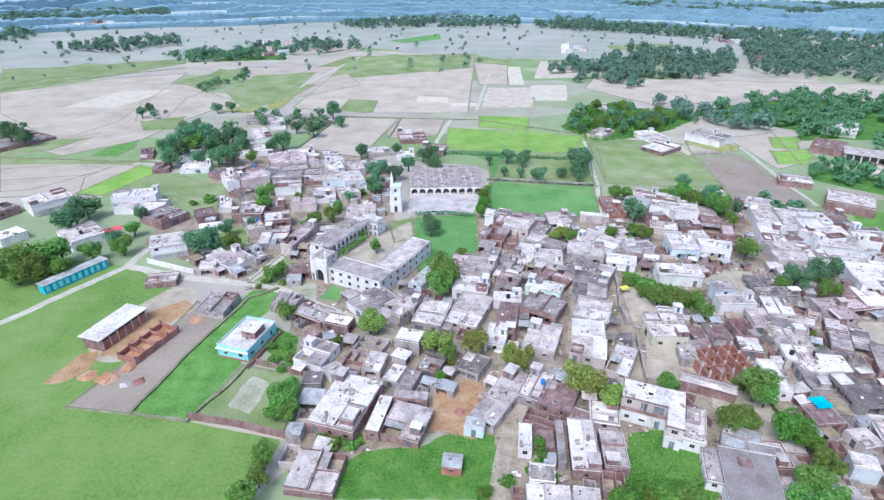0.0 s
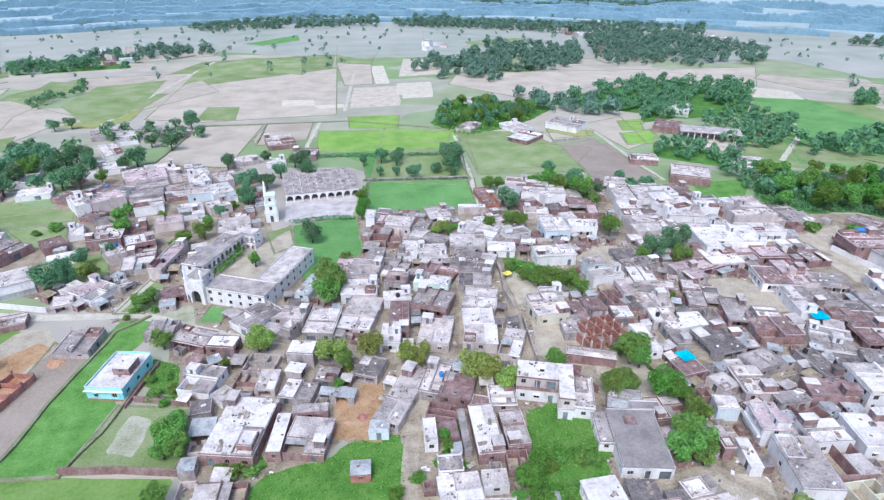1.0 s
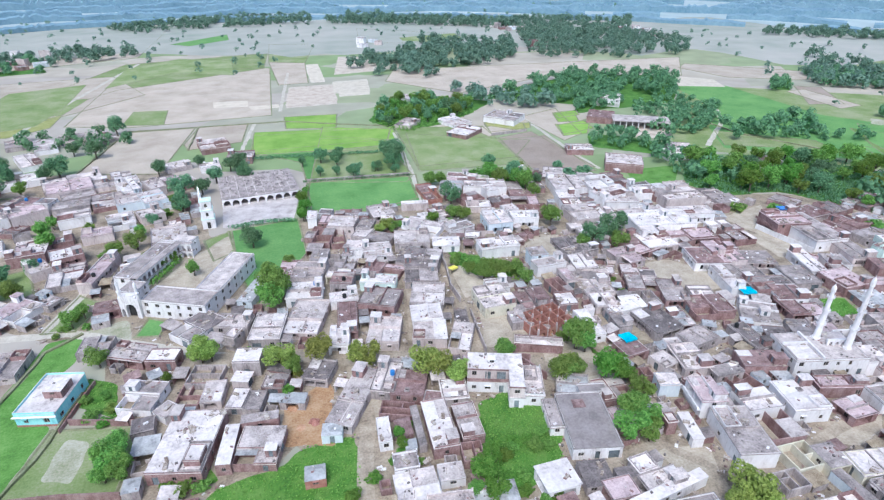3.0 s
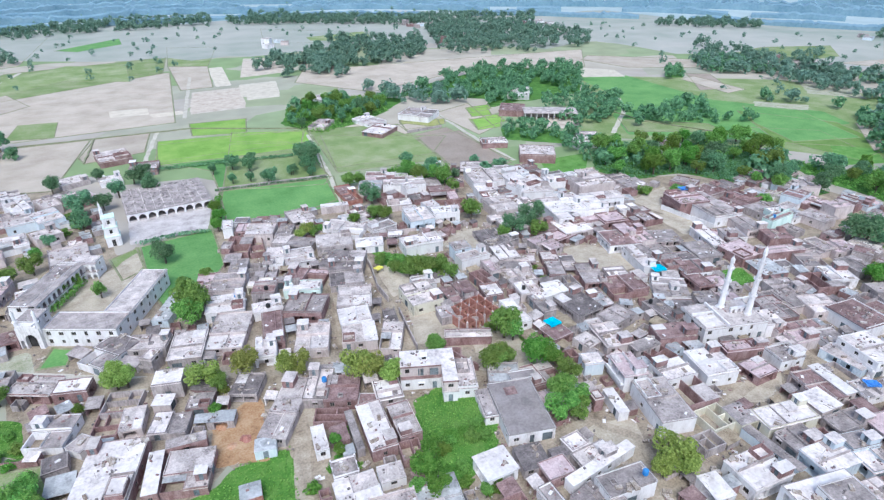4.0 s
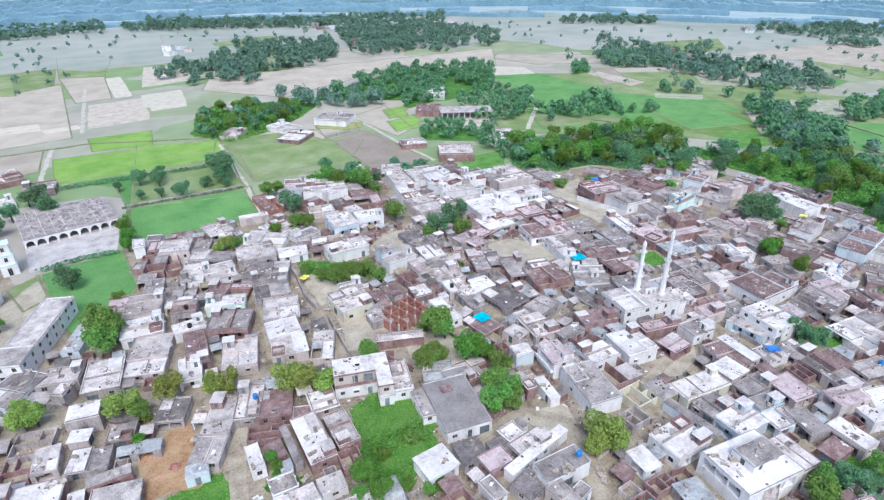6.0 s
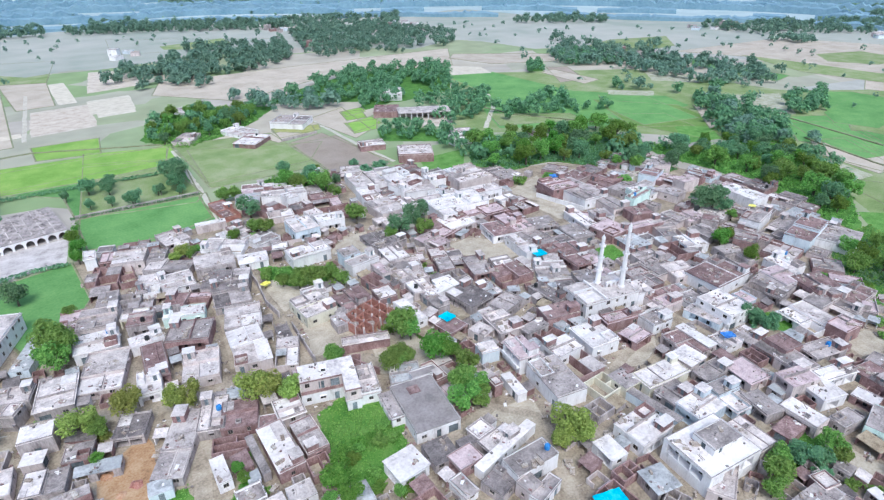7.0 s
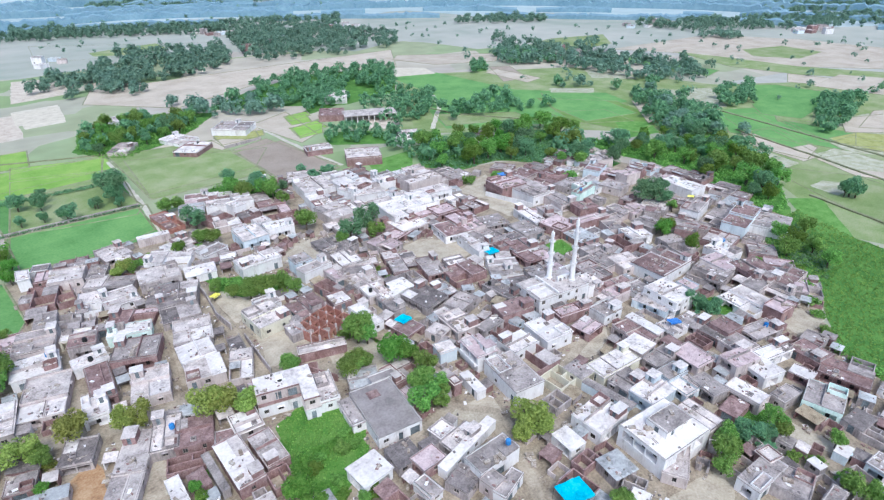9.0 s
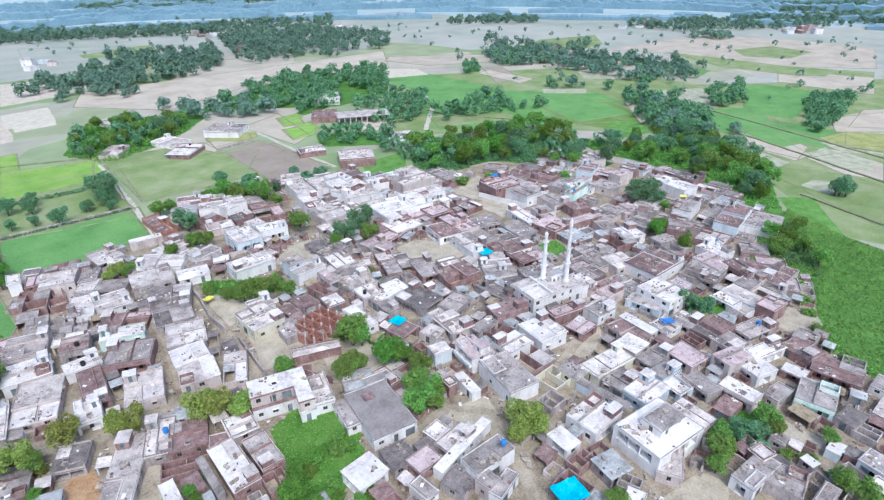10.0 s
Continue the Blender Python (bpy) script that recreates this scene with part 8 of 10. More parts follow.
house(225.9, 143.2, 5.2, 5.7, 2.1, -88, "brick", "pink")
house(220.3, 68.2, 5.6, 5.2, 2.1, -2, "grey", "metal")
house(188.9, 77.6, 5.5, 5.5, 4.2, 111, "grey", "rust")
house(56.4, 11.9, 5.9, 5.6, 2.1, -77, "white", "white")
house(190.2, 60.8, 5.2, 5.9, 2.7, 2, "grey", "grey")
house(139.5, 56.9, 6.5, 6.4, 2.1, 77, "white", "grey")
house(61.5, 128.8, 6.5, 5.6, 2.1, -8, "white", "grey")
house(76.3, 80.7, 5.5, 5.8, 2.1, -9, "brick", "pale", "court")
house(139.8, -9.8, 5.7, 5.8, 2.1, -97, "grey", "rust")
house(114.4, 106.1, 6.5, 6.0, 2.1, -20, "grey", "white")
house(157.3, 147.2, 5.6, 5.1, 2.1, 65, "grey", "metal", "shed")
house(19.5, 143.1, 6.3, 6.2, 4.2, 68, "grey", "rust")
house(134.0, 39.0, 6.3, 6.3, 2.1, -97, "grey", "grey")
house(79.4, 138.6, 5.3, 5.4, 4.6, -96, "blue", "grey")
house(99.8, 97.0, 6.4, 5.5, 2.1, 81, "brick", "metal")
house(-62.9, 201.0, 5.8, 6.2, 2.1, -171, "brick", "rust")
house(68.2, 32.2, 6.1, 5.2, 2.3, -94, "brick", "dark", "court")
house(214.9, 69.5, 6.0, 5.9, 2.3, 7, "grey", "grey", "court")
house(-74.3, 233.3, 5.4, 5.6, 4.6, 156, "white", "dark")
house(75.9, 114.6, 5.3, 6.0, 2.7, 169, "brick", "white")
house(221.6, 91.4, 5.2, 5.5, 2.1, 5, "brick", "grey")
house(133.8, 76.1, 5.3, 5.6, 2.7, 165, "white", "grey", "court")
house(108.1, 193.2, 5.5, 5.8, 2.1, 73, "brick", "dark")
house(148.9, 169.6, 5.8, 5.5, 2.1, -4, "brick", "pale", "court")
house(34.2, 90.6, 6.2, 5.5, 2.7, 79, "pink", "white")
house(147.3, 14.0, 5.2, 5.3, 2.1, 86, "grey", "grey")
house(126.0, 83.7, 5.3, 5.7, 2.5, 156, "grey", "grey")
house(96.7, 71.9, 5.6, 5.7, 2.1, 8, "brick", "pale", "court")
house(22.8, 195.5, 4.8, 4.4, 2.1, 155, "white", "dark")
house(18.9, 75.3, 3.9, 4.8, 2.1, -97, "white", "grey")
house(26.1, 69.9, 4.7, 4.0, 2.2, -8, "white", "pale")
house(118.0, -23.3, 3.9, 4.8, 2.2, -102, "brick", "grey")
house(120.7, -4.0, 4.5, 4.1, 1.9, -96, "grey", "white", "court")
house(87.1, 75.8, 5.0, 4.3, 1.9, 10, "brick", "pale")
house(56.2, 181.0, 4.9, 3.9, 1.9, 95, "white", "rust", "court")
house(232.4, 73.6, 4.3, 4.1, 1.9, -7, "brick", "white")
house(79.3, 153.3, 4.8, 4.3, 2.1, 93, "brick", "pale")
house(198.4, 112.1, 4.4, 4.6, 1.9, 5, "brick", "pale", "court")
house(-24.9, 104.8, 4.1, 4.0, 2.1, 43, "white", "grey")
house(42.6, 182.6, 4.4, 4.2, 2.1, 164, "white", "pale")
house(62.2, 72.6, 4.6, 5.0, 2.1, -95, "white", "pink")
house(91.3, 88.7, 4.2, 4.1, 2.1, -7, "white", "pale")
house(196.1, 91.2, 5.1, 4.6, 2.2, 2, "brick", "grey", "raw")
house(29.1, 90.1, 4.5, 3.7, 1.9, 63, "white", "rust")
house(76.1, 25.1, 4.1, 3.8, 1.9, -78, "grey", "grey", "court")
house(66.7, 160.7, 4.3, 4.8, 2.2, 65, "grey", "white", "raw")
house(-77.0, 209.4, 4.9, 3.9, 2.2, -163, "grey", "grey", "court")
house(84.5, 47.9, 4.2, 5.1, 2.1, 86, "grey", "pale", "court")
house(79.8, 176.5, 5.1, 4.4, 2.2, -5, "white", "pale")
house(162.6, 157.2, 4.3, 3.9, 1.9, 171, "pink", "pale")
house(132.6, 81.1, 4.1, 4.9, 2.1, 73, "pink", "pink")
house(130.9, 12.2, 4.9, 4.1, 2.2, -93, "brick", "white")
house(151.1, 48.0, 5.0, 4.1, 2.2, -103, "blue", "pink")
house(126.9, 34.4, 5.0, 4.2, 2.1, 78, "brick", "grey", "court")
house(-28.6, 202.7, 4.3, 5.2, 2.2, 6, "brick", "pale")
house(212.3, 82.1, 4.0, 4.2, 2.1, -7, "grey", "pink")
house(104.2, -19.6, 4.8, 4.2, 2.1, 77, "grey", "grey", "shed")
house(106.6, 70.8, 4.1, 3.7, 2.1, -9, "brick", "metal", "shed")
house(161.9, 111.6, 4.2, 4.0, 1.9, 127, "brick", "pink")
house(37.2, 99.8, 4.4, 4.4, 2.1, -10, "brick", "dark")
house(233.0, 140.8, 4.5, 4.2, 1.9, 4, "cream", "rust")
house(52.8, 95.6, 4.0, 4.8, 2.2, 61, "brick", "grey", "court")
house(142.6, 126.1, 5.1, 4.9, 2.1, 157, "brick", "grey")
house(164.3, 152.2, 4.2, 4.2, 2.1, 173, "brick", "rust", "court")
house(139.6, 159.0, 4.9, 4.9, 2.1, 84, "white", "pale")
house(-2.5, 106.5, 4.9, 5.2, 2.1, 68, "brick", "grey")
house(15.5, 61.8, 4.6, 4.1, 1.9, -9, "grey", "grey")
house(116.4, -18.3, 4.0, 4.5, 2.1, -16, "grey", "pale")
house(106.4, 119.7, 3.9, 5.0, 1.9, 65, "pink", "dark")
house(155.3, 177.9, 4.2, 4.3, 2.1, 84, "white", "grey", "court")
house(45.9, 96.9, 4.5, 3.8, 2.1, 80, "blue", "metal", "shed")
house(143.4, 2.9, 4.8, 4.1, 2.2, 95, "grey", "rust", "court")
house(-26.3, 247.9, 4.8, 5.0, 1.9, 27, "white", "pink")
house(147.7, 23.4, 4.5, 4.0, 2.1, 73, "brick", "pale", "court")
house(163.5, 86.1, 4.5, 4.3, 2.1, 165, "white", "dark")
house(126.4, 196.4, 4.9, 4.6, 2.1, 150, "brick", "pale")
house(163.5, 103.8, 4.5, 4.5, 2.2, 165, "brick", "grey")
house(103.3, 155.5, 4.6, 4.8, 2.1, 81, "grey", "pale")
house(81.1, -9.2, 3.8, 3.7, 2.1, -11, "white", "dark")
house(-78.7, 235.1, 5.1, 4.9, 2.1, 156, "white", "pale")
house(41.8, 98.5, 4.3, 4.3, 2.1, -12, "brick", "pink")
house(-58.2, 160.0, 4.8, 4.8, 2.1, -128, "grey", "pale")
house(85.5, 129.6, 4.1, 4.3, 2.1, -95, "grey", "pale")
house(-98.8, 257.2, 5.2, 4.4, 2.1, -163, "brick", "pale")
house(95.9, 125.5, 5.0, 4.4, 1.9, -28, "brick", "pale")
house(141.9, 62.4, 3.0, 3.0, 2.1, -17, "pink", "metal", "shed")
house(229.1, 95.0, 2.8, 3.1, 2.1, -83, "pink", "grey", "shed")
house(105.3, 140.2, 2.9, 3.4, 2.1, -11, "brick", "metal", "shed")
house(59.2, 19.7, 3.4, 3.6, 2.1, 105, "brick", "metal", "shed")
house(-20.9, 102.5, 2.9, 2.8, 2.1, -16, "pink", "metal", "shed")
house(67.3, 22.2, 3.4, 3.5, 2.1, 10, "pink", "grey", "shed")
house(207.7, 136.0, 2.9, 3.3, 2.1, 94, "brick", "grey", "shed")
house(210.7, 138.1, 2.9, 2.9, 2.1, 96, "grey", "metal", "shed")
house(52.3, 179.1, 2.8, 3.6, 2.1, 152, "brick", "grey", "shed")
house(14.7, 177.2, 3.4, 2.9, 2.1, 62, "brick", "grey", "shed")
house(68.8, 179.3, 2.6, 2.9, 2.1, -171, "cream", "grey", "shed")
house(98.1, 80.2, 2.7, 3.5, 2.1, -80, "brick", "grey", "shed")
house(122.1, 29.5, 2.9, 3.1, 2.1, -84, "brick", "metal", "shed")
house(67.1, 185.2, 3.3, 2.9, 2.1, 99, "grey", "grey", "shed")
house(119.0, 25.7, 3.2, 2.9, 2.1, -101, "grey", "metal", "shed")
house(163.2, 23.3, 2.7, 2.7, 2.1, 98, "brick", "metal", "shed")
house(179.3, 153.8, 3.0, 3.1, 2.1, 110, "grey", "grey", "shed")
house(29.4, 121.6, 2.7, 3.3, 2.1, 159, "brick", "metal", "shed")
house(66.8, 181.9, 2.6, 2.7, 2.1, 97, "grey", "grey", "shed")
house(60.9, 176.0, 2.8, 3.1, 2.1, 96, "white", "grey", "shed")
house(56.1, 34.5, 3.6, 3.5, 2.1, -78, "brick", "grey", "shed")
house(35.4, 188.5, 3.5, 2.7, 2.1, 162, "brick", "metal", "shed")
house(39.5, 45.6, 3.2, 2.8, 2.1, 91, "pink", "grey", "shed")
house(238.2, 110.2, 3.4, 3.1, 2.1, 86, "white", "metal", "shed")
house(224.9, 49.4, 3.2, 3.4, 2.1, -79, "grey", "metal", "shed")
house(62.0, 114.7, 3.5, 2.7, 2.1, -97, "grey", "grey", "shed")
house(-32.6, 222.1, 2.9, 3.0, 2.1, 9, "white", "metal", "shed")
house(202.4, 126.9, 3.6, 3.3, 2.1, -89, "brick", "metal", "shed")
house(1.6, 134.1, 3.0, 2.8, 2.1, 81, "grey", "metal", "shed")
house(17.4, 196.3, 2.7, 3.0, 2.1, 62, "white", "metal", "shed")
house(108.3, 198.7, 2.6, 3.1, 2.1, -30, "pink", "grey", "shed")
house(214.2, 59.5, 2.7, 2.9, 2.1, -1, "white", "grey", "shed")
house(97.7, 206.6, 3.5, 2.7, 2.1, 2, "white", "metal", "shed")
house(115.5, 90.4, 2.7, 3.0, 2.1, 55, "brick", "metal", "shed")
house(199.7, 91.2, 3.5, 2.7, 2.1, 3, "brick", "metal", "shed")
house(47.4, 193.0, 3.0, 3.1, 2.1, 4, "grey", "metal", "shed")
house(24.3, 103.8, 2.9, 2.7, 2.1, -25, "grey", "grey", "shed")
house(24.9, 64.5, 2.7, 2.9, 2.1, 83, "brick", "grey", "shed")
house(101.3, 166.1, 3.5, 2.9, 2.1, 84, "white", "grey", "shed")
house(24.8, 148.1, 2.7, 3.3, 2.1, -24, "brick", "grey", "shed")
house(207.2, 91.7, 3.6, 3.1, 2.1, 96, "pink", "metal", "shed")
house(23.1, 152.2, 3.1, 3.3, 2.1, 160, "brick", "grey", "shed")
house(72.2, 125.3, 2.7, 2.9, 2.1, -94, "grey", "metal", "shed")
house(131.5, -0.3, 3.1, 2.8, 2.1, 97, "grey", "metal", "shed")
house(140.4, 164.8, 2.7, 3.3, 2.1, 167, "brick", "metal", "shed")
house(71.0, 196.0, 3.4, 2.8, 2.1, -1, "brick", "grey", "shed")
house(84.6, 6.8, 3.0, 3.3, 2.1, 81, "pink", "metal", "shed")
house(-25.7, 206.1, 2.9, 3.5, 2.1, 96, "brick", "metal", "shed")
house(-22.4, 211.3, 3.1, 3.2, 2.1, -175, "grey", "metal", "shed")
house(218.8, 131.5, 2.7, 3.1, 2.1, -86, "white", "grey", "shed")
house(153.1, 174.0, 2.7, 2.8, 2.1, -5, "grey", "grey", "shed")
house(-23.1, 196.1, 3.5, 3.0, 2.1, 8, "grey", "metal", "shed")
house(-29.5, 85.7, 3.0, 3.3, 2.1, 176, "grey", "metal", "shed")
house(-34.3, 205.2, 2.8, 2.8, 2.1, 6, "pink", "grey", "shed")
house(202.9, 108.9, 2.7, 3.3, 2.1, 2, "white", "metal", "shed")
house(-83.2, 187.4, 3.6, 2.8, 2.1, -171, "grey", "metal", "shed")
house(-3.7, 134.4, 2.6, 2.7, 2.1, -8, "grey", "grey", "shed")
house(-94.9, 277.9, 3.0, 3.1, 2.1, 105, "grey", "metal", "shed")
house(-41.9, 203.4, 2.6, 2.7, 2.1, -174, "white", "metal", "shed")
house(-25.1, 152.8, 3.0, 3.4, 2.1, 54, "brick", "grey", "shed")
house(180.8, 142.0, 3.0, 3.1, 2.1, 22, "brick", "metal", "shed")
house(53.2, 41.2, 3.3, 3.0, 2.1, -89, "brick", "metal", "shed")
house(116.6, 166.9, 3.1, 3.1, 2.1, 174, "white", "metal", "shed")
house(146.3, 131.5, 2.6, 3.2, 2.1, -7, "brick", "grey", "shed")
house(225.0, 94.2, 3.2, 3.4, 2.1, -86, "brick", "grey", "shed")
house(105.2, 92.4, 2.9, 3.4, 2.1, 54, "grey", "metal", "shed")
house(138.9, 84.5, 3.2, 3.6, 2.1, 164, "grey", "grey", "shed")
house(198.5, 117.8, 3.6, 3.2, 2.1, 90, "pink", "grey", "shed")
house(105.7, 177.2, 2.6, 2.8, 2.1, -17, "grey", "metal", "shed")
house(124.2, -8.2, 3.1, 2.7, 2.1, 87, "brick", "grey", "shed")
house(-60.8, 165.4, 2.8, 3.0, 2.1, 54, "blue", "metal", "shed")
house(31.2, 143.4, 3.0, 2.7, 2.1, 149, "white", "metal", "shed")
house(104.9, 87.9, 2.7, 2.6, 2.1, -3, "grey", "metal", "shed")
house(153.7, 168.5, 3.0, 3.1, 2.1, 84, "white", "metal", "shed")
house(-22.7, 216.1, 3.4, 2.9, 2.1, 100, "white", "grey", "shed")
house(164.2, 67.3, 3.5, 3.3, 2.1, 97, "brick", "metal", "shed")
house(73.8, 70.7, 3.6, 2.6, 2.1, 84, "grey", "grey", "shed")
house(140.2, 91.3, 3.0, 2.8, 2.1, -15, "grey", "grey", "shed")
house(-28.3, 117.7, 3.0, 3.4, 2.1, 19, "grey", "metal", "shed")
house(46.8, 182.0, 2.6, 3.0, 2.1, -176, "brick", "metal", "shed")
house(82.7, 79.1, 3.5, 3.0, 2.1, 99, "grey", "grey", "shed")
house(112.8, -13.4, 3.2, 3.2, 2.1, -102, "grey", "metal", "shed")
house(91.0, 71.7, 2.9, 2.7, 2.1, 81, "white", "metal", "shed")
house(101.8, 72.2, 2.9, 3.1, 2.1, -98, "blue", "metal", "shed")
house(-33.5, 114.5, 3.0, 2.6, 2.1, 107, "brick", "grey", "shed")
house(-26.2, 209.8, 2.9, 3.1, 2.1, 98, "grey", "metal", "shed")
house(145.4, 185.8, 3.2, 2.7, 2.1, 175, "brick", "grey", "shed")
house(20.2, 154.2, 3.3, 2.8, 2.1, 71, "pink", "grey", "shed")
house(193.2, 61.0, 2.7, 2.7, 2.1, 2, "brick", "metal", "shed")
house(106.2, 8.4, 3.3, 2.9, 2.1, -2, "grey", "grey", "shed")
house(-22.7, 229.4, 3.5, 3.4, 2.1, 7, "grey", "metal", "shed")
house(67.0, 164.0, 3.1, 3.2, 2.1, 175, "grey", "grey", "shed")
house(138.0, 196.2, 2.7, 2.9, 2.1, 152, "grey", "grey", "shed")
house(45.2, 157.0, 3.5, 2.6, 2.1, -20, "brick", "metal", "shed")
house(63.5, 188.1, 3.2, 2.7, 2.1, 6, "grey", "metal", "shed")
house(142.7, 31.8, 3.6, 3.3, 2.1, -101, "blue", "metal", "shed")
house(67.7, 125.8, 3.1, 2.7, 2.1, -96, "brick", "metal", "shed")
house(150.8, 11.6, 3.1, 3.1, 2.1, -93, "brick", "grey", "shed")
house(183.9, 132.1, 3.4, 3.4, 2.1, 95, "brick", "grey", "shed")
house(87.7, 89.0, 3.0, 2.7, 2.1, -96, "white", "metal", "shed")
house(84.6, 137.1, 2.9, 2.9, 2.1, -12, "brick", "metal", "shed")
house(27.4, 102.7, 3.5, 3.4, 2.1, -28, "white", "metal", "shed")
house(75.3, 86.2, 2.7, 3.2, 2.1, -81, "white", "metal", "shed")
house(96.5, -5.7, 3.3, 3.2, 2.1, 84, "grey", "grey", "shed")
house(4.2, 149.7, 3.1, 2.9, 2.1, -13, "pink", "grey", "shed")

# ---------------------------------------------------------------- lean-tos, yard walls and heaps between the houses
def taken(x, y, room):
    """Whether a house, a lane or open ground lies within room metres of the place."""
    for cx, cy, ux, uy, hw, hd in BUCKETS.get((int(x // 12), int(y // 12)), ()):
        a, b = (x - cx) * ux + (y - cy) * uy, (y - cy) * ux - (x - cx) * uy
        if abs(a) < hw + room and abs(b) < hd + room:
            return True
    return any(inside(x, y, p) for p in OPEN_GROUND) or any(near_line(x, y, *q) for q in LANE_LINES)


def near_line(x, y, a, b, half):
    dx, dy = b[0] - a[0], b[1] - a[1]
    f = min(1, max(0, ((x - a[0]) * dx + (y - a[1]) * dy) / (dx * dx + dy * dy)))
    return math.hypot(x - a[0] - f * dx, y - a[1] - f * dy) < half + 0.4


def lean_to(m, w, d, h, wall, roof):
    """An open-fronted shed: three walls, two posts and a sloping roof."""
    s = Shape()
    for x0, x1, y0, y1, k in ((-w / 2, w / 2, d / 2 - 0.2, d / 2, h), (-w / 2, -w / 2 + 0.2, -d / 2, d / 2 - 0.2, h - 0.35), (w / 2 - 0.2, w / 2, -d / 2, d / 2 - 0.2, h - 0.35)):
        s.box(x0, x1, y0, y1, 0, k)
    ob = thing("lean_to", s, WALL[wall], "open-fronted %s lean-to with %s" % (HOUSE_WORDS[wall], ROOF_WORDS[roof]), "shed", m, "lean-tos")
    s = Shape()
    a, b = h - 0.3, h + 0.08
    x0, x1, y0, y1 = -w / 2 - 0.15, w / 2 + 0.15, -d / 2 - 0.25, d / 2 + 0.1
    lo, hi = [(x0, y0, a), (x1, y0, a), (x1, y1, b), (x0, y1, b)], [(x0, y0, a + 0.09), (x1, y0, a + 0.09), (x1, y1, b + 0.09), (x0, y1, b + 0.09)]
    s.quad(*hi)
    s.quad(*reversed(lo))
    for i in range(4):
        j = (i + 1) % 4
        s.quad(lo[i], lo[j], hi[j], hi[i])
    part("roof", s, ROOF[roof], ob)
    return ob


def yard_wall(m, w, d, h, wall, gap):
    """A low wall round a small yard, open at one place."""
    s, t = Shape(), 0.2
    for x0, x1, y0, y1, k in ((-w / 2, -w / 2 + t, -d / 2, d / 2, 1.0), (w / 2 - t, w / 2, -d / 2, d / 2, 0.92), (-w / 2 + t, w / 2 - t, d / 2 - t, d / 2, 0.96),
                              (-w / 2 + t, w * gap - w / 2, -d / 2, -d / 2 + t, 0.9), (w * gap - w / 2 + 0.9, w / 2 - t, -d / 2, -d / 2 + t, 0.85)):
        if x1 > x0:
            s.box(x0, x1, y0, y1, 0, h * k)
    return thing("yard_wall", s, WALL[wall], HOUSE_WORDS[wall] + " wall round a small yard", "wall", m, "yard walls")


BUCKETS = {}
for spot in FOOTPRINTS:
    reach = math.hypot(spot[4], spot[5]) + 1.0
    for bx in range(int((spot[0] - reach) // 12), int((spot[0] + reach) // 12) + 1):
        for by in range(int((spot[1] - reach) // 12), int((spot[1] + reach) // 12) + 1):
            BUCKETS.setdefault((bx, by), []).append(spot)


def fill_gaps(gap, reach, seed):
    """Puts yard walls, lean-tos and heaps where the ground between the houses is free."""
    rng = random.Random(seed)
    places = sorted({(round(x, 1), round(y, 1)) for p in TRODDEN for x, y in spots(p, gap, seed)}, key=lambda q: q[0] ** 2 + q[1] ** 2)
    for x, y in places:
        if math.hypot(x, y) > reach or taken(x, y, 0.7):
            continue
        close = sorted(BUCKETS.get((int(x // 12), int(y // 12)), ()), key=lambda q: (q[0] - x) ** 2 + (q[1] - y) ** 2)
        turn = math.atan2(close[0][3], close[0][2]) if close else rng.uniform(0, 3)
        c, e = math.cos(turn), math.sin(turn)
        for w, d in ((6.4, 5.0), (4.8, 4.4), (4.6, 3.0), (3.0, 3.2), (2.4, 2.0)):
            if not any(taken(x + c * a * w / 2 - e * b * d / 2, y + e * a * w / 2 + c * b * d / 2, 0.12) for a in (-1, 0, 1) for b in (-1, 0, 1) if a or b):
                break
        else:
            for i in range(3):
                litter(pose(x, y, 0), -1.2, 1.2, -1.2, 1.2, 0.09, rng)
            continue
        m = pose(x, y, 0, 0, 0, math.degrees(turn) + rng.uniform(-2, 2))
        pick = rng.random()
        if pick < 0.42 or w > 5:
            yard_wall(m, w, d, rng.uniform(1.1, 1.9), rng.choice(("brick", "brick", "grey", "pink")), rng.uniform(0.1, 0.7))
            litter(m, -w / 2, w / 2, -d / 2, d / 2, 0.09, rng)
        else:
            turned = m @ pose(0, 0, 0, 0, 0, 180 if (m.to_3x3() @ Vector((0, 1, 0))).dot(Vector((x, y, 0))) < 0 else 0)
            lean_to(turned, w, d, rng.uniform(1.9, 2.4), rng.choice(("brick", "brick", "grey", "white")), rng.choice(("pale", "grey", "metal", "thatch", "rust", "dark")))
        n = len(FOOTPRINTS)
        footprint(m, -w / 2, w / 2, -d / 2, d / 2)
        for bx in range(int((x - 5) // 12), int((x + 5) // 12) + 1):
            for by in range(int((y - 5) // 12), int((y + 5) // 12) + 1):
                BUCKETS.setdefault((bx, by), []).append(FOOTPRINTS[n])


fill_gaps(2.7, 185, 5)


# ---------------------------------------------------------------- trees, hedges and weeds
tree(-1.1, 112.8, 3.8, "y")
tree(7.5, 112.7, 3.9, "y")
tree(16.2, 108.3, 3.1, "y")
tree(19.4, 107.3, 3.0, "y")
tree(30.8, 99.3, 4.0, "y")
tree(33.0, 98.0, 3.6, "y")
tree(36.4, 94.1, 3.5, "y")
tree(50.9, 99.7, 2.5, "g")
tree(68.7, 96.9, 4.5, "g")
tree(58.5, 88.2, 3.2, "g")
tree(62.3, 88.8, 2.9, "g")
tree(-8.2, 117.8, 2.0, "g")
tree(-18.4, 121.1, 3.6, "y")
tree(-16.3, 120.8, 3.0, "y")
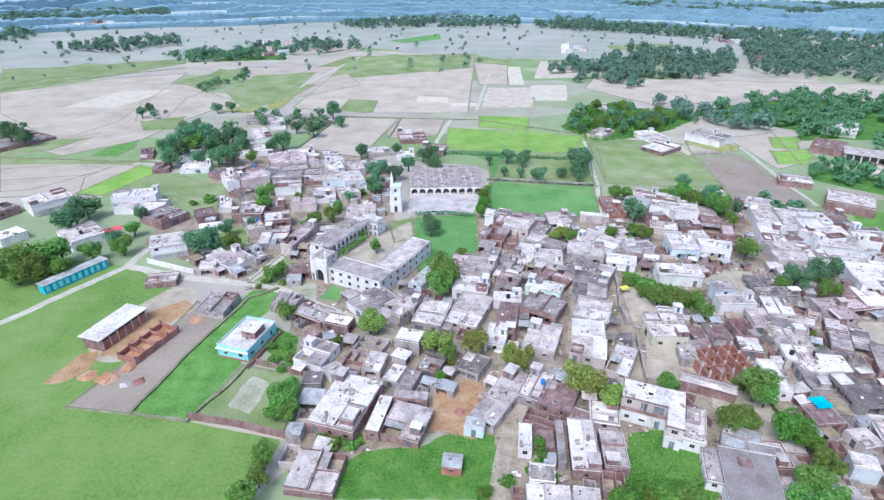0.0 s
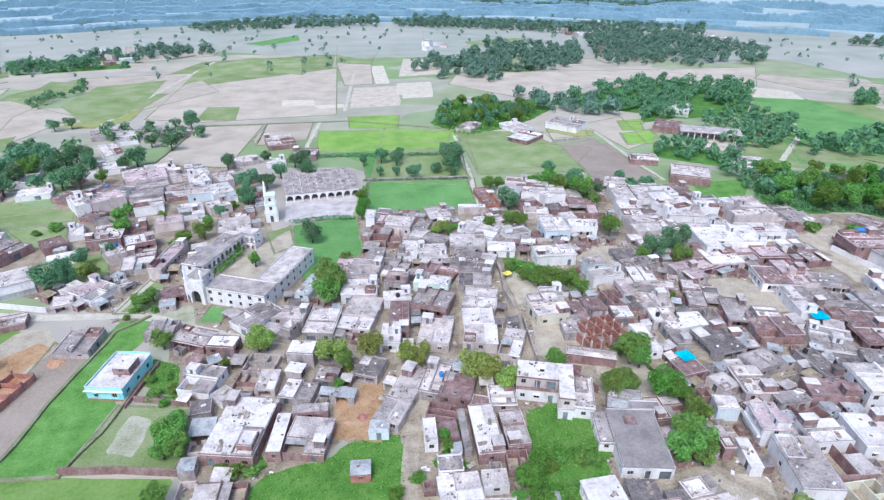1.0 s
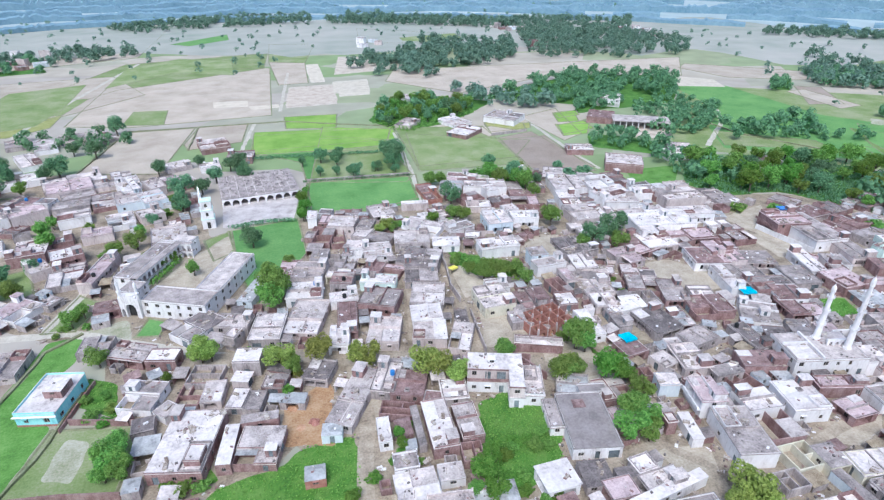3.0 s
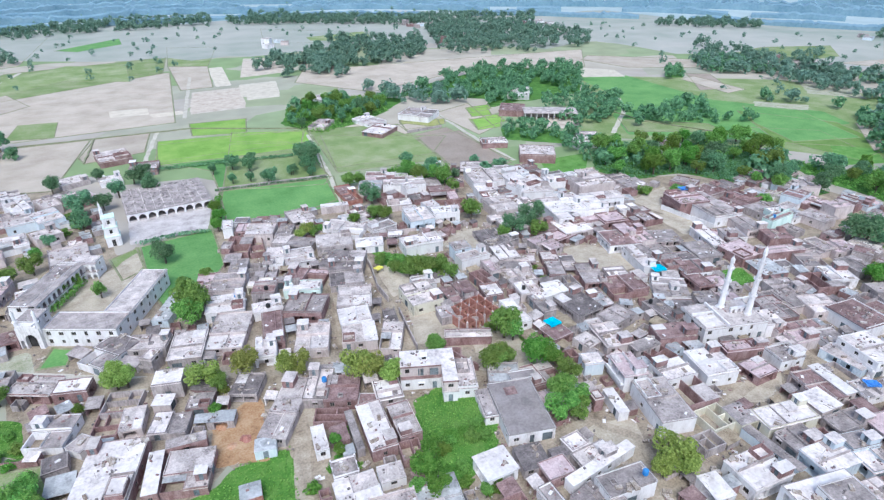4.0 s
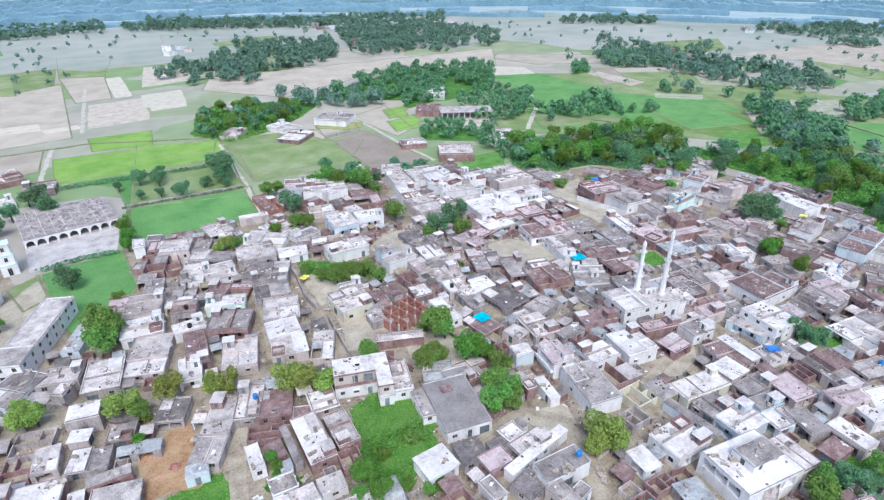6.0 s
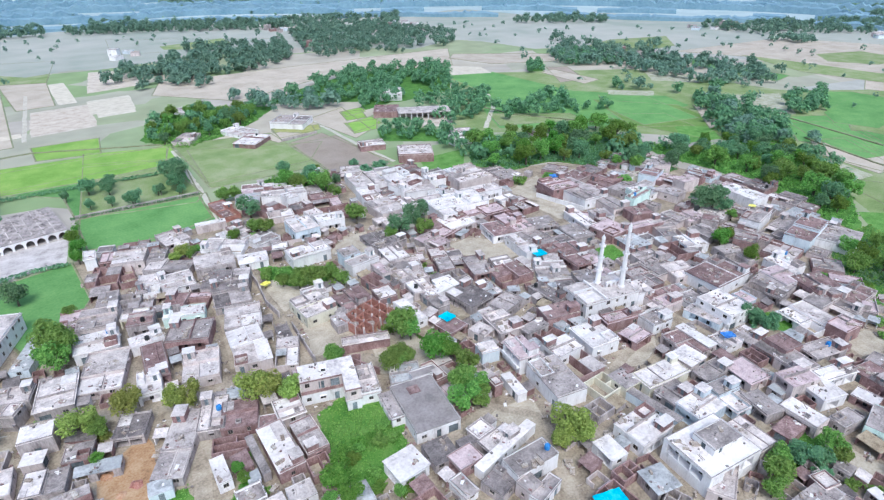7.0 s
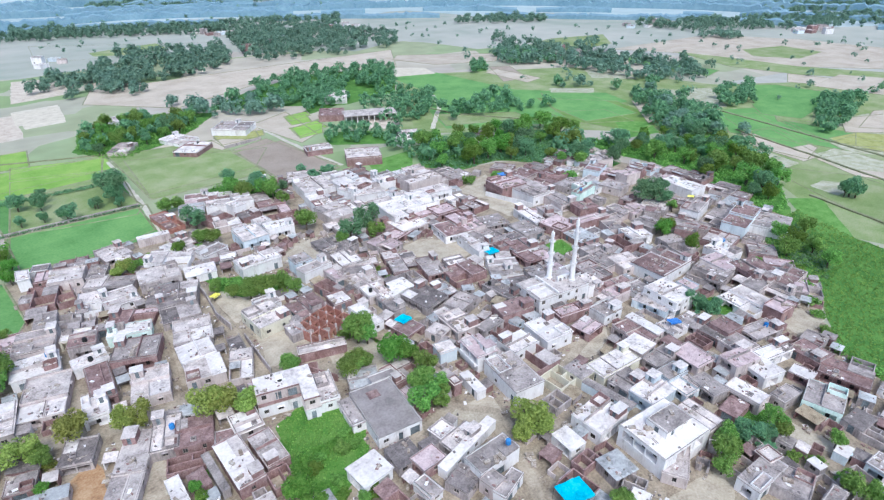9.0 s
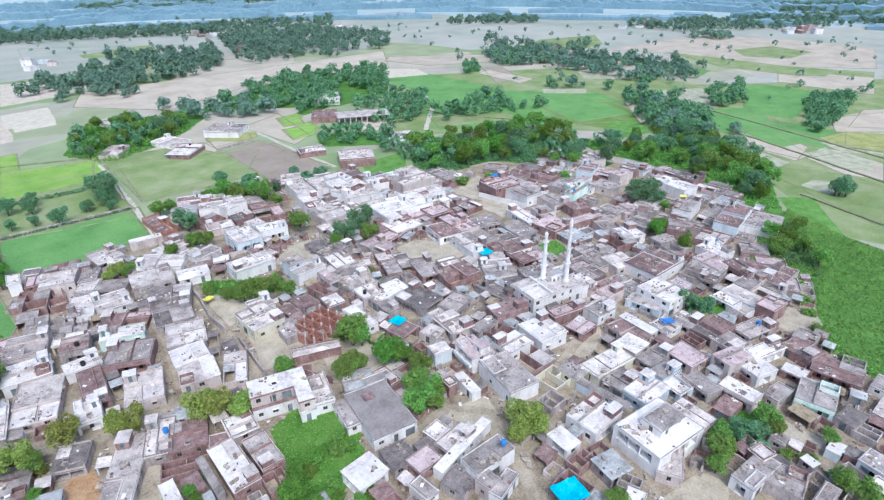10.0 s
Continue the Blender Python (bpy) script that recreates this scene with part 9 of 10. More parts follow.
tree(-41.2, 127.1, 2.9, "g")
tree(-33.5, 92.3, 3.3, "g")
tree(-31.5, 89.6, 2.7, "g")
tree(-33.7, 77.2, 3.2, "g")
tree(-33.4, 73.1, 2.6, "g")
tree(-35.0, 68.7, 3.2, "g")
tree(0.2, 147.1, 5.0, "g")
tree(-0.6, 138.3, 4.4, "g")
tree(1.8, 142.9, 4.5, "g")
tree(1.6, 110.0, 2.5, "g")
tree(-3.7, 178.4, 4.0, "d")
tree(15.6, 210.0, 2.8, "b")
tree(16.6, 201.7, 2.7, "b")
tree(14.6, 193.8, 2.6, "b")
tree(-124.5, 144.4, 5.6, "g")
tree(-123.1, 148.7, 6.1, "g")
tree(-118.8, 151.0, 5.8, "g")
tree(-118.2, 156.6, 4.8, "g")
tree(-118.3, 144.4, 4.7, "g")
tree(-114.4, 148.6, 4.2, "g")
tree(-129.4, 191.1, 5.2, "d")
tree(-130.1, 184.8, 4.6, "d")
tree(-127.5, 177.1, 4.9, "d")
tree(-109.6, 158.1, 4.0, "g")
tree(-215.2, 278.3, 6.4, "d")
tree(-207.7, 276.8, 5.1, "d")
tree(-6.5, 253.3, 5.3, "d")
tree(-3.7, 242.1, 4.0, "d")
tree(29.9, 255.0, 3.9, "d")
tree(38.0, 256.8, 3.3, "d")
tree(27.1, 237.8, 2.3, "d")
tree(34.1, 236.5, 2.3, "d")
tree(41.5, 231.0, 3.3, "d")
tree(52.1, 236.1, 2.5, "d")
tree(60.4, 240.2, 5.7, "d")
tree(65.2, 252.4, 4.2, "d")
tree(59.1, 232.1, 1.9, "d")
tree(21.5, 252.6, 2.4, "d")
tree(-25.5, 115.3, 1.6, "b")
tree(41.2, 175.1, 3.1, "y")
tree(6.5, 161.3, 2.1, "g")
tree(-50.6, 146.9, 2.7, "g")
tree(-48.3, 150.9, 2.3, "g")
tree(68.7, 211.5, 3.4, "g")
tree(72.7, 210.9, 3.4, "g")
tree(70.3, 191.4, 4.6, "d")
tree(57.7, 177.2, 2.5, "b")
tree(66.0, 176.4, 3.4, "g")
tree(69.3, 175.2, 3.0, "g")
tree(101.9, 204.4, 4.7, "d")
tree(94.8, 202.8, 4.1, "g")
tree(104.0, 195.3, 4.1, "g")
tree(103.6, 186.8, 3.0, "g")
tree(38.3, 173.7, 2.3, "y")
tree(42.5, 174.1, 2.4, "g")
tree(60.3, 135.3, 3.3, "g")
tree(64.4, 133.1, 3.7, "g")
tree(69.6, 132.7, 3.4, "g")
tree(70.4, 128.2, 3.0, "g")
tree(54.7, 144.5, 2.2, "g")
tree(57.2, 139.6, 2.2, "g")
tree(97.0, 161.8, 4.1, "g")
tree(102.7, 143.5, 4.4, "d")
tree(111.6, 145.4, 5.0, "d")
tree(109.5, 138.5, 3.5, "g")
tree(98.8, 143.3, 2.6, "g")
tree(50.4, 98.8, 2.7, "g")
tree(69.9, 99.2, 3.6, "g")
tree(70.1, 95.0, 2.9, "g")
tree(61.4, 88.6, 2.7, "g")
tree(64.1, 87.9, 2.3, "g")
tree(68.6, 84.8, 4.0, "b")
tree(71.8, 82.4, 3.4, "b")
tree(72.1, 76.0, 3.3, "g")
tree(66.8, 72.4, 3.7, "g")
tree(67.9, 69.1, 3.4, "g")
tree(63.4, 67.1, 3.6, "g")
tree(67.0, 65.7, 2.8, "g")
tree(199.3, 86.6, 5.5, "d")
tree(204.8, 84.7, 5.5, "d")
tree(202.6, 80.0, 4.0, "d")
tree(181.7, 68.0, 3.1, "b")
tree(177.5, 68.1, 3.5, "b")
tree(174.8, 57.1, 3.0, "b")
tree(200.4, 75.3, 2.4, "g")
tree(73.9, 47.7, 4.2, "y")
tree(74.9, 45.5, 3.4, "y")
tree(71.3, 47.0, 2.6, "y")
tree(94.3, 15.3, 3.2, "g")
tree(98.8, 17.4, 2.8, "g")
tree(90.9, 14.9, 2.4, "g")
tree(109.4, 11.7, 2.9, "g")
tree(108.7, 9.7, 2.4, "g")
tree(105.1, 12.4, 2.4, "d")
tree(102.6, 14.4, 2.9, "d")
tree(113.0, 1.1, 2.1, "g")
tree(101.6, -3.5, 2.8, "g")
tree(101.9, -7.3, 2.8, "g")
tree(142.2, 42.4, 2.8, "d")
tree(141.6, 39.8, 2.5, "d")
tree(141.8, 36.9, 2.8, "d")
tree(262.0, 31.0, 4.4, "d")
tree(262.3, 28.9, 3.6, "d")
tree(260.8, 32.4, 3.1, "d")
tree(0.0, 102.5, 1.6, "b")
tree(19.6, 82.5, 1.6, "b")
tree(19.8, 79.9, 1.4, "b")
tree(32.3, 69.1, 2.3, "b")
tree(35.2, 71.7, 2.2, "b")
tree(39.8, 58.4, 1.6, "g")
tree(70.4, 24.8, 2.5, "g")
tree(61.8, 247.1, 6.2, "d")
tree(59.4, 238.0, 4.5, "d")
tree(40.4, 231.3, 3.3, "d")
tree(36.4, 249.5, 3.2, "d")
tree(51.2, 236.5, 2.2, "d")
tree(57.7, 231.1, 1.7, "d")
tree(-121.9, 257.6, 4.8, "d")
tree(-119.7, 268.7, 4.7, "g")
tree(-109.6, 263.7, 4.9, "d")
tree(-111.3, 250.0, 3.8, "d")
tree(-103.1, 284.9, 4.3, "d")
tree(-137.2, 298.4, 4.1, "d")
tree(-87.4, 251.2, 3.5, "g")
tree(-39.1, 198.7, 2.4, "g")
tree(-68.9, 215.1, 2.6, "g")
tree(-55.8, 207.2, 2.3, "g")
tree(-36.1, 207.5, 2.3, "d")
tree(-108.0, 188.0, 3.3, "d")
tree(-105.5, 176.5, 3.1, "g")
tree(-30.8, 171.1, 1.9, "g")
tree(-27.6, 175.4, 2.0, "g")
tree(-127.8, 265.8, 5.6, "d")
tree(-126.3, 279.3, 5.8, "d")
tree(-119.0, 282.3, 5.9, "d")
tree(-108.8, 277.0, 5.1, "d")
tree(-122.0, 245.8, 5.2, "d")
tree(-95.1, 248.5, 5.8, "d")
tree(-101.4, 247.7, 4.7, "d")
tree(-97.0, 270.1, 4.4, "d")
tree(-131.3, 260.8, 4.3, "d")
tree(-78.0, 271.2, 5.7, "d")
tree(-82.8, 267.8, 3.7, "d")
tree(-67.8, 294.5, 4.7, "d")
tree(-78.4, 301.9, 3.5, "d")
tree(-63.9, 332.2, 5.3, "d")
tree(-38.4, 260.2, 3.7, "d")
tree(-21.7, 266.5, 3.1, "d")
tree(-27.3, 229.7, 4.9, "d")
tree(-20.4, 232.6, 3.9, "d")
tree(-26.8, 214.0, 4.6, "d")
tree(-15.0, 243.4, 4.0, "d")
tree(-9.2, 256.7, 3.6, "d")
tree(-69.8, 206.9, 3.5, "g")
tree(-66.2, 197.7, 3.4, "g")
tree(-45.6, 184.2, 3.2, "g")
tree(-39.5, 189.0, 3.3, "g")
tree(-78.2, 163.4, 4.6, "d")
tree(-74.7, 166.2, 4.2, "d")
tree(-74.0, 177.0, 3.1, "d")
tree(-68.4, 166.2, 3.8, "g")
tree(-68.0, 182.4, 2.7, "d")
tree(-102.3, 162.6, 3.7, "g")
tree(-109.0, 170.1, 3.0, "d")
tree(-33.7, 93.2, 3.3, "g")
tree(-32.9, 97.2, 2.8, "g")
tree(-34.8, 90.1, 2.2, "g")
tree(-175.0, 331.2, 3.8, "d")
tree(-173.8, 339.2, 3.5, "d")
tree(-135.0, 342.8, 3.5, "d")
tree(-127.5, 345.7, 3.5, "d")
bush(-52.2, 146.1, 1.7, "g")
bush(-50.4, 150.8, 1.6, "g")
bush(-47.0, 145.5, 1.5, "g")
bush(-53.9, 143.2, 1.3, "g")
bush(-40.5, 108.9, 2.2, "g")
bush(-37.1, 106.2, 1.8, "b")
bush(-36.2, 110.4, 1.9, "g")
bush(-35.9, 96.3, 2.0, "g")
bush(-21.3, 83.0, 2.3, "g")
bush(-17.9, 82.6, 2.0, "g")
bush(-23.9, 84.5, 1.6, "b")
bush(2.3, 109.7, 1.9, "y")
bush(-60.5, 136.1, 1.5, "g")
bush(-59.5, 137.9, 1.3, "g")
bush(60.4, 145.0, 2.7, "g")
bush(62.9, 142.5, 2.2, "g")
bush(66.5, 134.9, 3.2, "g")
bush(69.2, 129.9, 2.8, "g")
bush(58.5, 149.5, 1.9, "g")
bush(19.5, 80.9, 1.8, "g")
bush(16.9, 77.2, 1.2, "b")
bush(12.3, 74.2, 1.7, "b")
bush(8.0, 71.5, 1.9, "b")
bush(47.5, 74.3, 1.9, "g")
bush(44.4, 71.6, 2.1, "g")
bush(41.2, 74.2, 1.9, "b")
bush(37.3, 71.6, 2.1, "b")
bush(47.2, 70.8, 1.6, "g")
bush(-91.0, 207.7, 3.0, "g")
bush(-96.4, 204.3, 2.0, "g")
bush(-32.0, 228.5, 2.7, "g")
bush(-32.8, 215.7, 2.6, "g")
bush(-28.7, 219.5, 2.4, "g")
bush(-46.1, 191.4, 2.1, "g")
bush(-49.3, 186.9, 1.9, "g")
bush(-36.5, 182.4, 1.8, "g")
bush(-42.2, 115.1, 1.6, "g")
bush(-38.7, 115.2, 1.6, "g")
bush(127.9, 203.2, 3.9, "d")
bush(136.9, 203.5, 4.0, "d")
bush(45.9, 179.0, 2.0, "g")
bush(49.4, 181.6, 1.7, "g")
bush(64.4, 175.7, 2.1, "g")
bush(67.6, 101.2, 2.0, "g")
bush(73.0, 94.3, 1.6, "g")
bush(138.9, 39.4, 2.1, "d")
bush(141.7, 34.5, 2.1, "d")
bush(104.0, 15.8, 2.4, "d")
bush(103.5, 11.3, 2.1, "d")
bush(99.2, 16.2, 1.8, "g")
bush(104.5, 6.3, 1.8, "g")
bush(105.6, 2.8, 2.0, "g")
bush(105.0, -2.2, 1.7, "g")
bush(179.2, 38.4, 2.8, "b")
bush(183.7, 28.4, 2.8, "b")
bush(175.8, 23.1, 2.3, "g")
bush(167.0, 19.4, 2.2, "g")
bush(161.9, 16.7, 2.1, "g")
bush(154.8, 12.9, 2.0, "g")
bush(148.7, 8.5, 2.2, "g")
bush(146.5, 4.4, 2.2, "g")
bush(144.4, 0.6, 2.1, "g")
bush(35.6, 66.0, 1.9, "b")
bush(39.4, 66.0, 1.7, "g")
bush(37.7, 62.1, 1.9, "b")
bush(40.5, 72.9, 1.5, "g")
bush(43.8, 73.8, 1.3, "b")
bush(57.6, 68.9, 1.6, "g")
bush(130.1, 215.4, 2.9, "d")
bush(94.7, 114.7, 1.6, "g")
bush(95.7, 121.0, 1.6, "g")
bush(92.5, 119.9, 1.4, "g")
bush(203.9, 122.2, 3.3, "g")
bush(211.7, 115.8, 2.8, "g")
bush(182.8, 145.3, 3.3, "g")
bush(169.7, 149.8, 3.3, "g")
grove([(199.3, 162.0), (212.1, 142.2), (224.6, 117.3), (236.5, 115.5), (242.5, 143.4), (223.2, 167.2)], 10.5, 2.88, 4.56, "dg", 1, near=True)
grove([(66.6, 319.6), (95.6, 360.6), (128.2, 347.4), (130.7, 316.8), (108.1, 300.7), (78.8, 288.0)], 9.75, 2.88, 5.04, "dg", 2, near=True)
grove([(185.0, 198.6), (219.9, 202.6), (254.9, 189.7), (262.9, 159.8), (242.5, 143.4), (212.1, 142.2), (201.1, 160.0), (177.5, 163.5), (170.0, 179.2)], 9.0, 3.12, 5.52, "dggb", 3, near=True)
grove([(254.2, 154.2), (267.7, 129.3), (308.1, 102.3), (258.8, 54.6), (225.4, 40.8), (227.8, 53.4), (239.7, 75.4), (247.0, 104.0), (245.6, 123.4)], 9.0, 3.12, 5.52, "ddgb", 4, near=True)
grove([(218.3, 37.9), (209.8, 27.7), (183.6, 18.2), (190.3, 26.0), (180.8, 36.3), (189.4, 40.8)], 9.0, 2.4, 3.84, "gb", 5, near=True)
grove([(67.1, 214.4), (93.1, 224.1), (117.4, 215.2), (110.9, 195.9), (99.2, 198.3), (84.0, 217.7)], 9.0, 2.64, 4.56, "dg", 6, near=True)
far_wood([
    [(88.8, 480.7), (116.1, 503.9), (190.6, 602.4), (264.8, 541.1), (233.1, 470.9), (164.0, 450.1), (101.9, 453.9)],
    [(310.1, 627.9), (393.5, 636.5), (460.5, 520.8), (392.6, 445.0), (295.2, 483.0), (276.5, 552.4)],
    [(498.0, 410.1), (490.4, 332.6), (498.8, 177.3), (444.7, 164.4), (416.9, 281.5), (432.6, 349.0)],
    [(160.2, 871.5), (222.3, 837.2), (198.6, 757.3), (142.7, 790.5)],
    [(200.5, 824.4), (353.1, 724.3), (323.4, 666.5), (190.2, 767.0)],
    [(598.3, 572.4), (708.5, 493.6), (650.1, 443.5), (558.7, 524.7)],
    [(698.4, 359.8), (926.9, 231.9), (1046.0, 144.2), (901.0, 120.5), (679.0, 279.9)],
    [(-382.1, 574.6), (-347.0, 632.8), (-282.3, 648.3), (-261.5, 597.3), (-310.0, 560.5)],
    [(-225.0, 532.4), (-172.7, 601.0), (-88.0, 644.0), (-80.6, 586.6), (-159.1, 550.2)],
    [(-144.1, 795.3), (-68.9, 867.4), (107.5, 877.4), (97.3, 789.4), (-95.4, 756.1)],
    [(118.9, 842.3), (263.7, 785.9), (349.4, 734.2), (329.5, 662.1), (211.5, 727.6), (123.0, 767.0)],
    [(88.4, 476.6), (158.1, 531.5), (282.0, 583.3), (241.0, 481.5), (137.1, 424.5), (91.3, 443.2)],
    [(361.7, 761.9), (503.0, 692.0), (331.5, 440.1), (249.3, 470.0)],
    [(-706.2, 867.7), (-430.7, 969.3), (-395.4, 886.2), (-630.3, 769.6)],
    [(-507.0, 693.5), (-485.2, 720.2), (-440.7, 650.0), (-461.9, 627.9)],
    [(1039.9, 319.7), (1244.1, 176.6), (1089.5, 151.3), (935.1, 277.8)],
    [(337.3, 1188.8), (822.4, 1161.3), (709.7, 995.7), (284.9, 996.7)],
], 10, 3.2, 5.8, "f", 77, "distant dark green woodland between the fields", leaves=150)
thicket([(199.3, 162.0), (212.1, 142.2), (224.6, 117.3), (236.5, 115.5), (242.5, 143.4), (223.2, 167.2)], 2.6, 0.9, 2.2, "d", 200, "dense green shrubs and undergrowth below trees")
thicket([(66.6, 319.6), (95.6, 360.6), (128.2, 347.4), (130.7, 316.8), (108.1, 300.7), (78.8, 288.0)], 2.6, 0.9, 2.2, "g", 201, "dense green shrubs and undergrowth below trees")
thicket([(185.0, 198.6), (219.9, 202.6), (254.9, 189.7), (262.9, 159.8), (242.5, 143.4), (212.1, 142.2), (201.1, 160.0), (177.5, 163.5), (170.0, 179.2)], 2.6, 0.9, 2.2, "d", 202, "dense green shrubs and undergrowth below trees")
thicket([(254.2, 154.2), (267.7, 129.3), (308.1, 102.3), (258.8, 54.6), (225.4, 40.8), (227.8, 53.4), (239.7, 75.4), (247.0, 104.0), (245.6, 123.4)], 2.6, 0.9, 2.2, "g", 203, "dense green shrubs and undergrowth below trees")
thicket([(218.3, 37.9), (209.8, 27.7), (183.6, 18.2), (190.3, 26.0), (180.8, 36.3), (189.4, 40.8)], 2.6, 0.9, 2.2, "d", 204, "dense green shrubs and undergrowth below trees")
thicket([(67.1, 214.4), (93.1, 224.1), (117.4, 215.2), (110.9, 195.9), (99.2, 198.3), (84.0, 217.7)], 2.6, 0.9, 2.2, "g", 205, "dense green shrubs and undergrowth below trees")
far_wood([
    [(413.1, 143.6), (446.7, 132.8), (390.3, 110.1), (362.5, 120.3)],
    [(432.1, 85.8), (454.1, 68.2), (408.9, 58.9), (388.7, 71.8)],
    [(377.3, 183.7), (401.7, 183.4), (355.5, 138.2), (326.0, 106.2), (306.2, 104.5), (335.8, 140.0)],
    [(306.9, 82.1), (316.6, 78.4), (289.0, 69.7), (281.3, 72.2)],
    [(369.8, 248.7), (381.6, 241.5), (353.8, 223.2), (342.0, 228.4)],
    [(324.6, 152.4), (350.9, 143.4), (308.0, 87.9), (257.0, 51.9), (259.1, 59.1), (308.1, 102.3)],
    [(146.5, 350.0), (189.4, 373.3), (251.0, 398.3), (317.5, 368.0), (262.3, 299.4), (216.8, 296.6), (184.9, 323.6)],
    [(262.3, 299.4), (280.3, 279.3), (227.8, 231.8), (214.9, 240.8), (243.6, 273.3)],
    [(171.0, 256.4), (185.9, 246.2), (198.9, 228.7), (185.7, 213.9), (160.2, 236.5)],
    [(337.5, 148.0), (357.9, 125.3), (315.2, 102.1), (288.8, 109.0), (305.3, 129.0)],
    [(385.5, 75.4), (399.6, 59.8), (351.4, 54.7), (350.1, 63.6)],
    [(379.0, 336.3), (392.6, 328.9), (355.2, 297.3), (344.6, 302.6)],
    [(273.0, 251.6), (312.3, 236.1), (283.6, 214.0), (258.5, 219.9)],
    [(243.3, 242.6), (261.9, 231.9), (288.1, 217.4), (314.1, 201.4), (294.1, 196.1), (261.1, 213.3), (234.3, 224.6)],
    [(325.4, 142.0), (335.2, 113.0), (306.2, 104.5), (298.1, 128.8)],
    [(213.9, 353.2), (259.7, 334.5), (239.7, 305.2), (188.1, 293.8)],
    [(383.6, 128.4), (403.3, 117.9), (390.3, 110.1), (370.4, 121.6)],
    [(398.5, 80.3), (426.3, 59.5), (394.8, 56.0), (377.2, 71.8)],
    [(77.5, 349.8), (119.9, 365.1), (152.3, 338.4), (132.2, 319.5), (90.8, 307.4), (67.1, 312.4)],
    [(-251.2, 546.7), (-157.1, 583.5), (-140.0, 535.5), (-219.4, 518.1)],
], 7.5, 2.6, 5.0, "d", 78, "dark green groves between the village and the fields", leaves=200)
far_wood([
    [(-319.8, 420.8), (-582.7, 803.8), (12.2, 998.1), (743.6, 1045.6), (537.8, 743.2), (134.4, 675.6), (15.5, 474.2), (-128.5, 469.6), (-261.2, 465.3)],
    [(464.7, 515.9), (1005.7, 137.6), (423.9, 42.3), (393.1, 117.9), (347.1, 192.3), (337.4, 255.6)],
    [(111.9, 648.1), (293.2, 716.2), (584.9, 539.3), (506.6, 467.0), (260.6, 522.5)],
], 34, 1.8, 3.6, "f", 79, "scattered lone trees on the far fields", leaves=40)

# far hamlets
hamlet_house(-165, 594, 10.3, 7.6, 3.2, -35, "white", "white")
hamlet_house(-157, 612, 8.2, 5.0, 6.2, 2, "pink", "pale")
hamlet_house(-180, 614, 6.4, 5.4, 6.2, -9, "white", "grey")
hamlet_house(-161, 554, 7.8, 7.5, 3.2, 35, "brick", "grey")
hamlet_house(-164, 572, 6.7, 6.5, 6.2, -21, "pink", "white")
hamlet_house(-151, 581, 10.1, 6.0, 3.2, -20, "grey", "grey")
hamlet_house(-150, 564, 10.7, 5.8, 3.6, 21, "blue", "white")
hamlet_house(-178, 601, 8.1, 5.4, 3.2, 25, "pink", "white")
hamlet_house(-175, 581, 9.7, 6.6, 3.6, 36, "brick", "pale")
hamlet_house(-443, 807, 8.7, 5.1, 3.2, -6, "pink", "grey")
hamlet_house(-445, 786, 9.5, 7.1, 6.2, -20, "brick", "grey")
hamlet_house(-449, 757, 10.5, 5.3, 6.2, 9, "white", "pale")
hamlet_house(-431, 777, 8.3, 7.5, 3.2, 8, "blue", "grey")
hamlet_house(-468, 772, 9.3, 7.0, 3.6, 19, "pink", "grey")
hamlet_house(-445, 744, 10.9, 5.4, 6.2, -25, "white", "white")
hamlet_house(-446, 772, 10.5, 8.9, 3.6, 28, "pink", "pale")
hamlet_house(-430, 763, 10.5, 8.4, 3.6, 24, "white", "white")
hamlet_house(-432, 794, 8.2, 7.2, 3.6, 22, "white", "white")
hamlet_house(124, 606, 8.2, 7.1, 6.2, -35, "white", "grey")
hamlet_house(120, 582, 8.9, 7.1, 3.6, 32, "white", "white")
hamlet_house(139, 595, 7.4, 8.0, 3.2, -18, "pink", "grey")
hamlet_house(137, 610, 8.7, 5.7, 3.2, -36, "blue", "pale")
hamlet_house(282, 533, 10.3, 5.9, 6.2, -6, "brick", "grey")
hamlet_house(329, 571, 10.3, 6.6, 3.6, 33, "grey", "white")
hamlet_house(299, 552, 6.4, 8.9, 3.6, 2, "white", "pale")
hamlet_house(313, 557, 6.7, 5.6, 3.6, -4, "white", "pale")
hamlet_house(314, 542, 6.2, 7.5, 6.2, -23, "pink", "grey")
hamlet_house(334, 558, 9.6, 7.5, 6.2, -13, "blue", "grey")
hamlet_house(295, 539, 6.0, 7.9, 3.6, 2, "grey", "grey")
hamlet_house(303, 566, 10.9, 8.7, 3.2, -18, "white", "pale")
hamlet_house(328, 546, 9.4, 5.6, 3.6, 15, "white", "pale")
hamlet_house(31, 882, 7.8, 7.3, 3.6, 10, "pink", "white")
hamlet_house(15, 844, 9.5, 5.9, 3.6, 4, "grey", "pale")
hamlet_house(63, 877, 8.9, 6.0, 3.2, -8, "brick", "white")
hamlet_house(36, 869, 9.6, 6.7, 6.2, -32, "blue", "white")
hamlet_house(12, 863, 10.9, 8.6, 3.6, 9, "brick", "white")
hamlet_house(54, 860, 7.2, 8.0, 3.2, -1, "blue", "white")
hamlet_house(47, 849, 6.2, 7.8, 6.2, -20, "blue", "pale")
hamlet_house(32, 846, 7.7, 5.6, 3.6, -2, "white", "white")
hamlet_house(47, 888, 9.9, 5.9, 3.2, 28, "grey", "grey")
hamlet_house(460, 267, 7.1, 6.6, 3.2, -7, "white", "grey")
hamlet_house(477, 312, 7.8, 7.9, 6.2, 5, "brick", "grey")
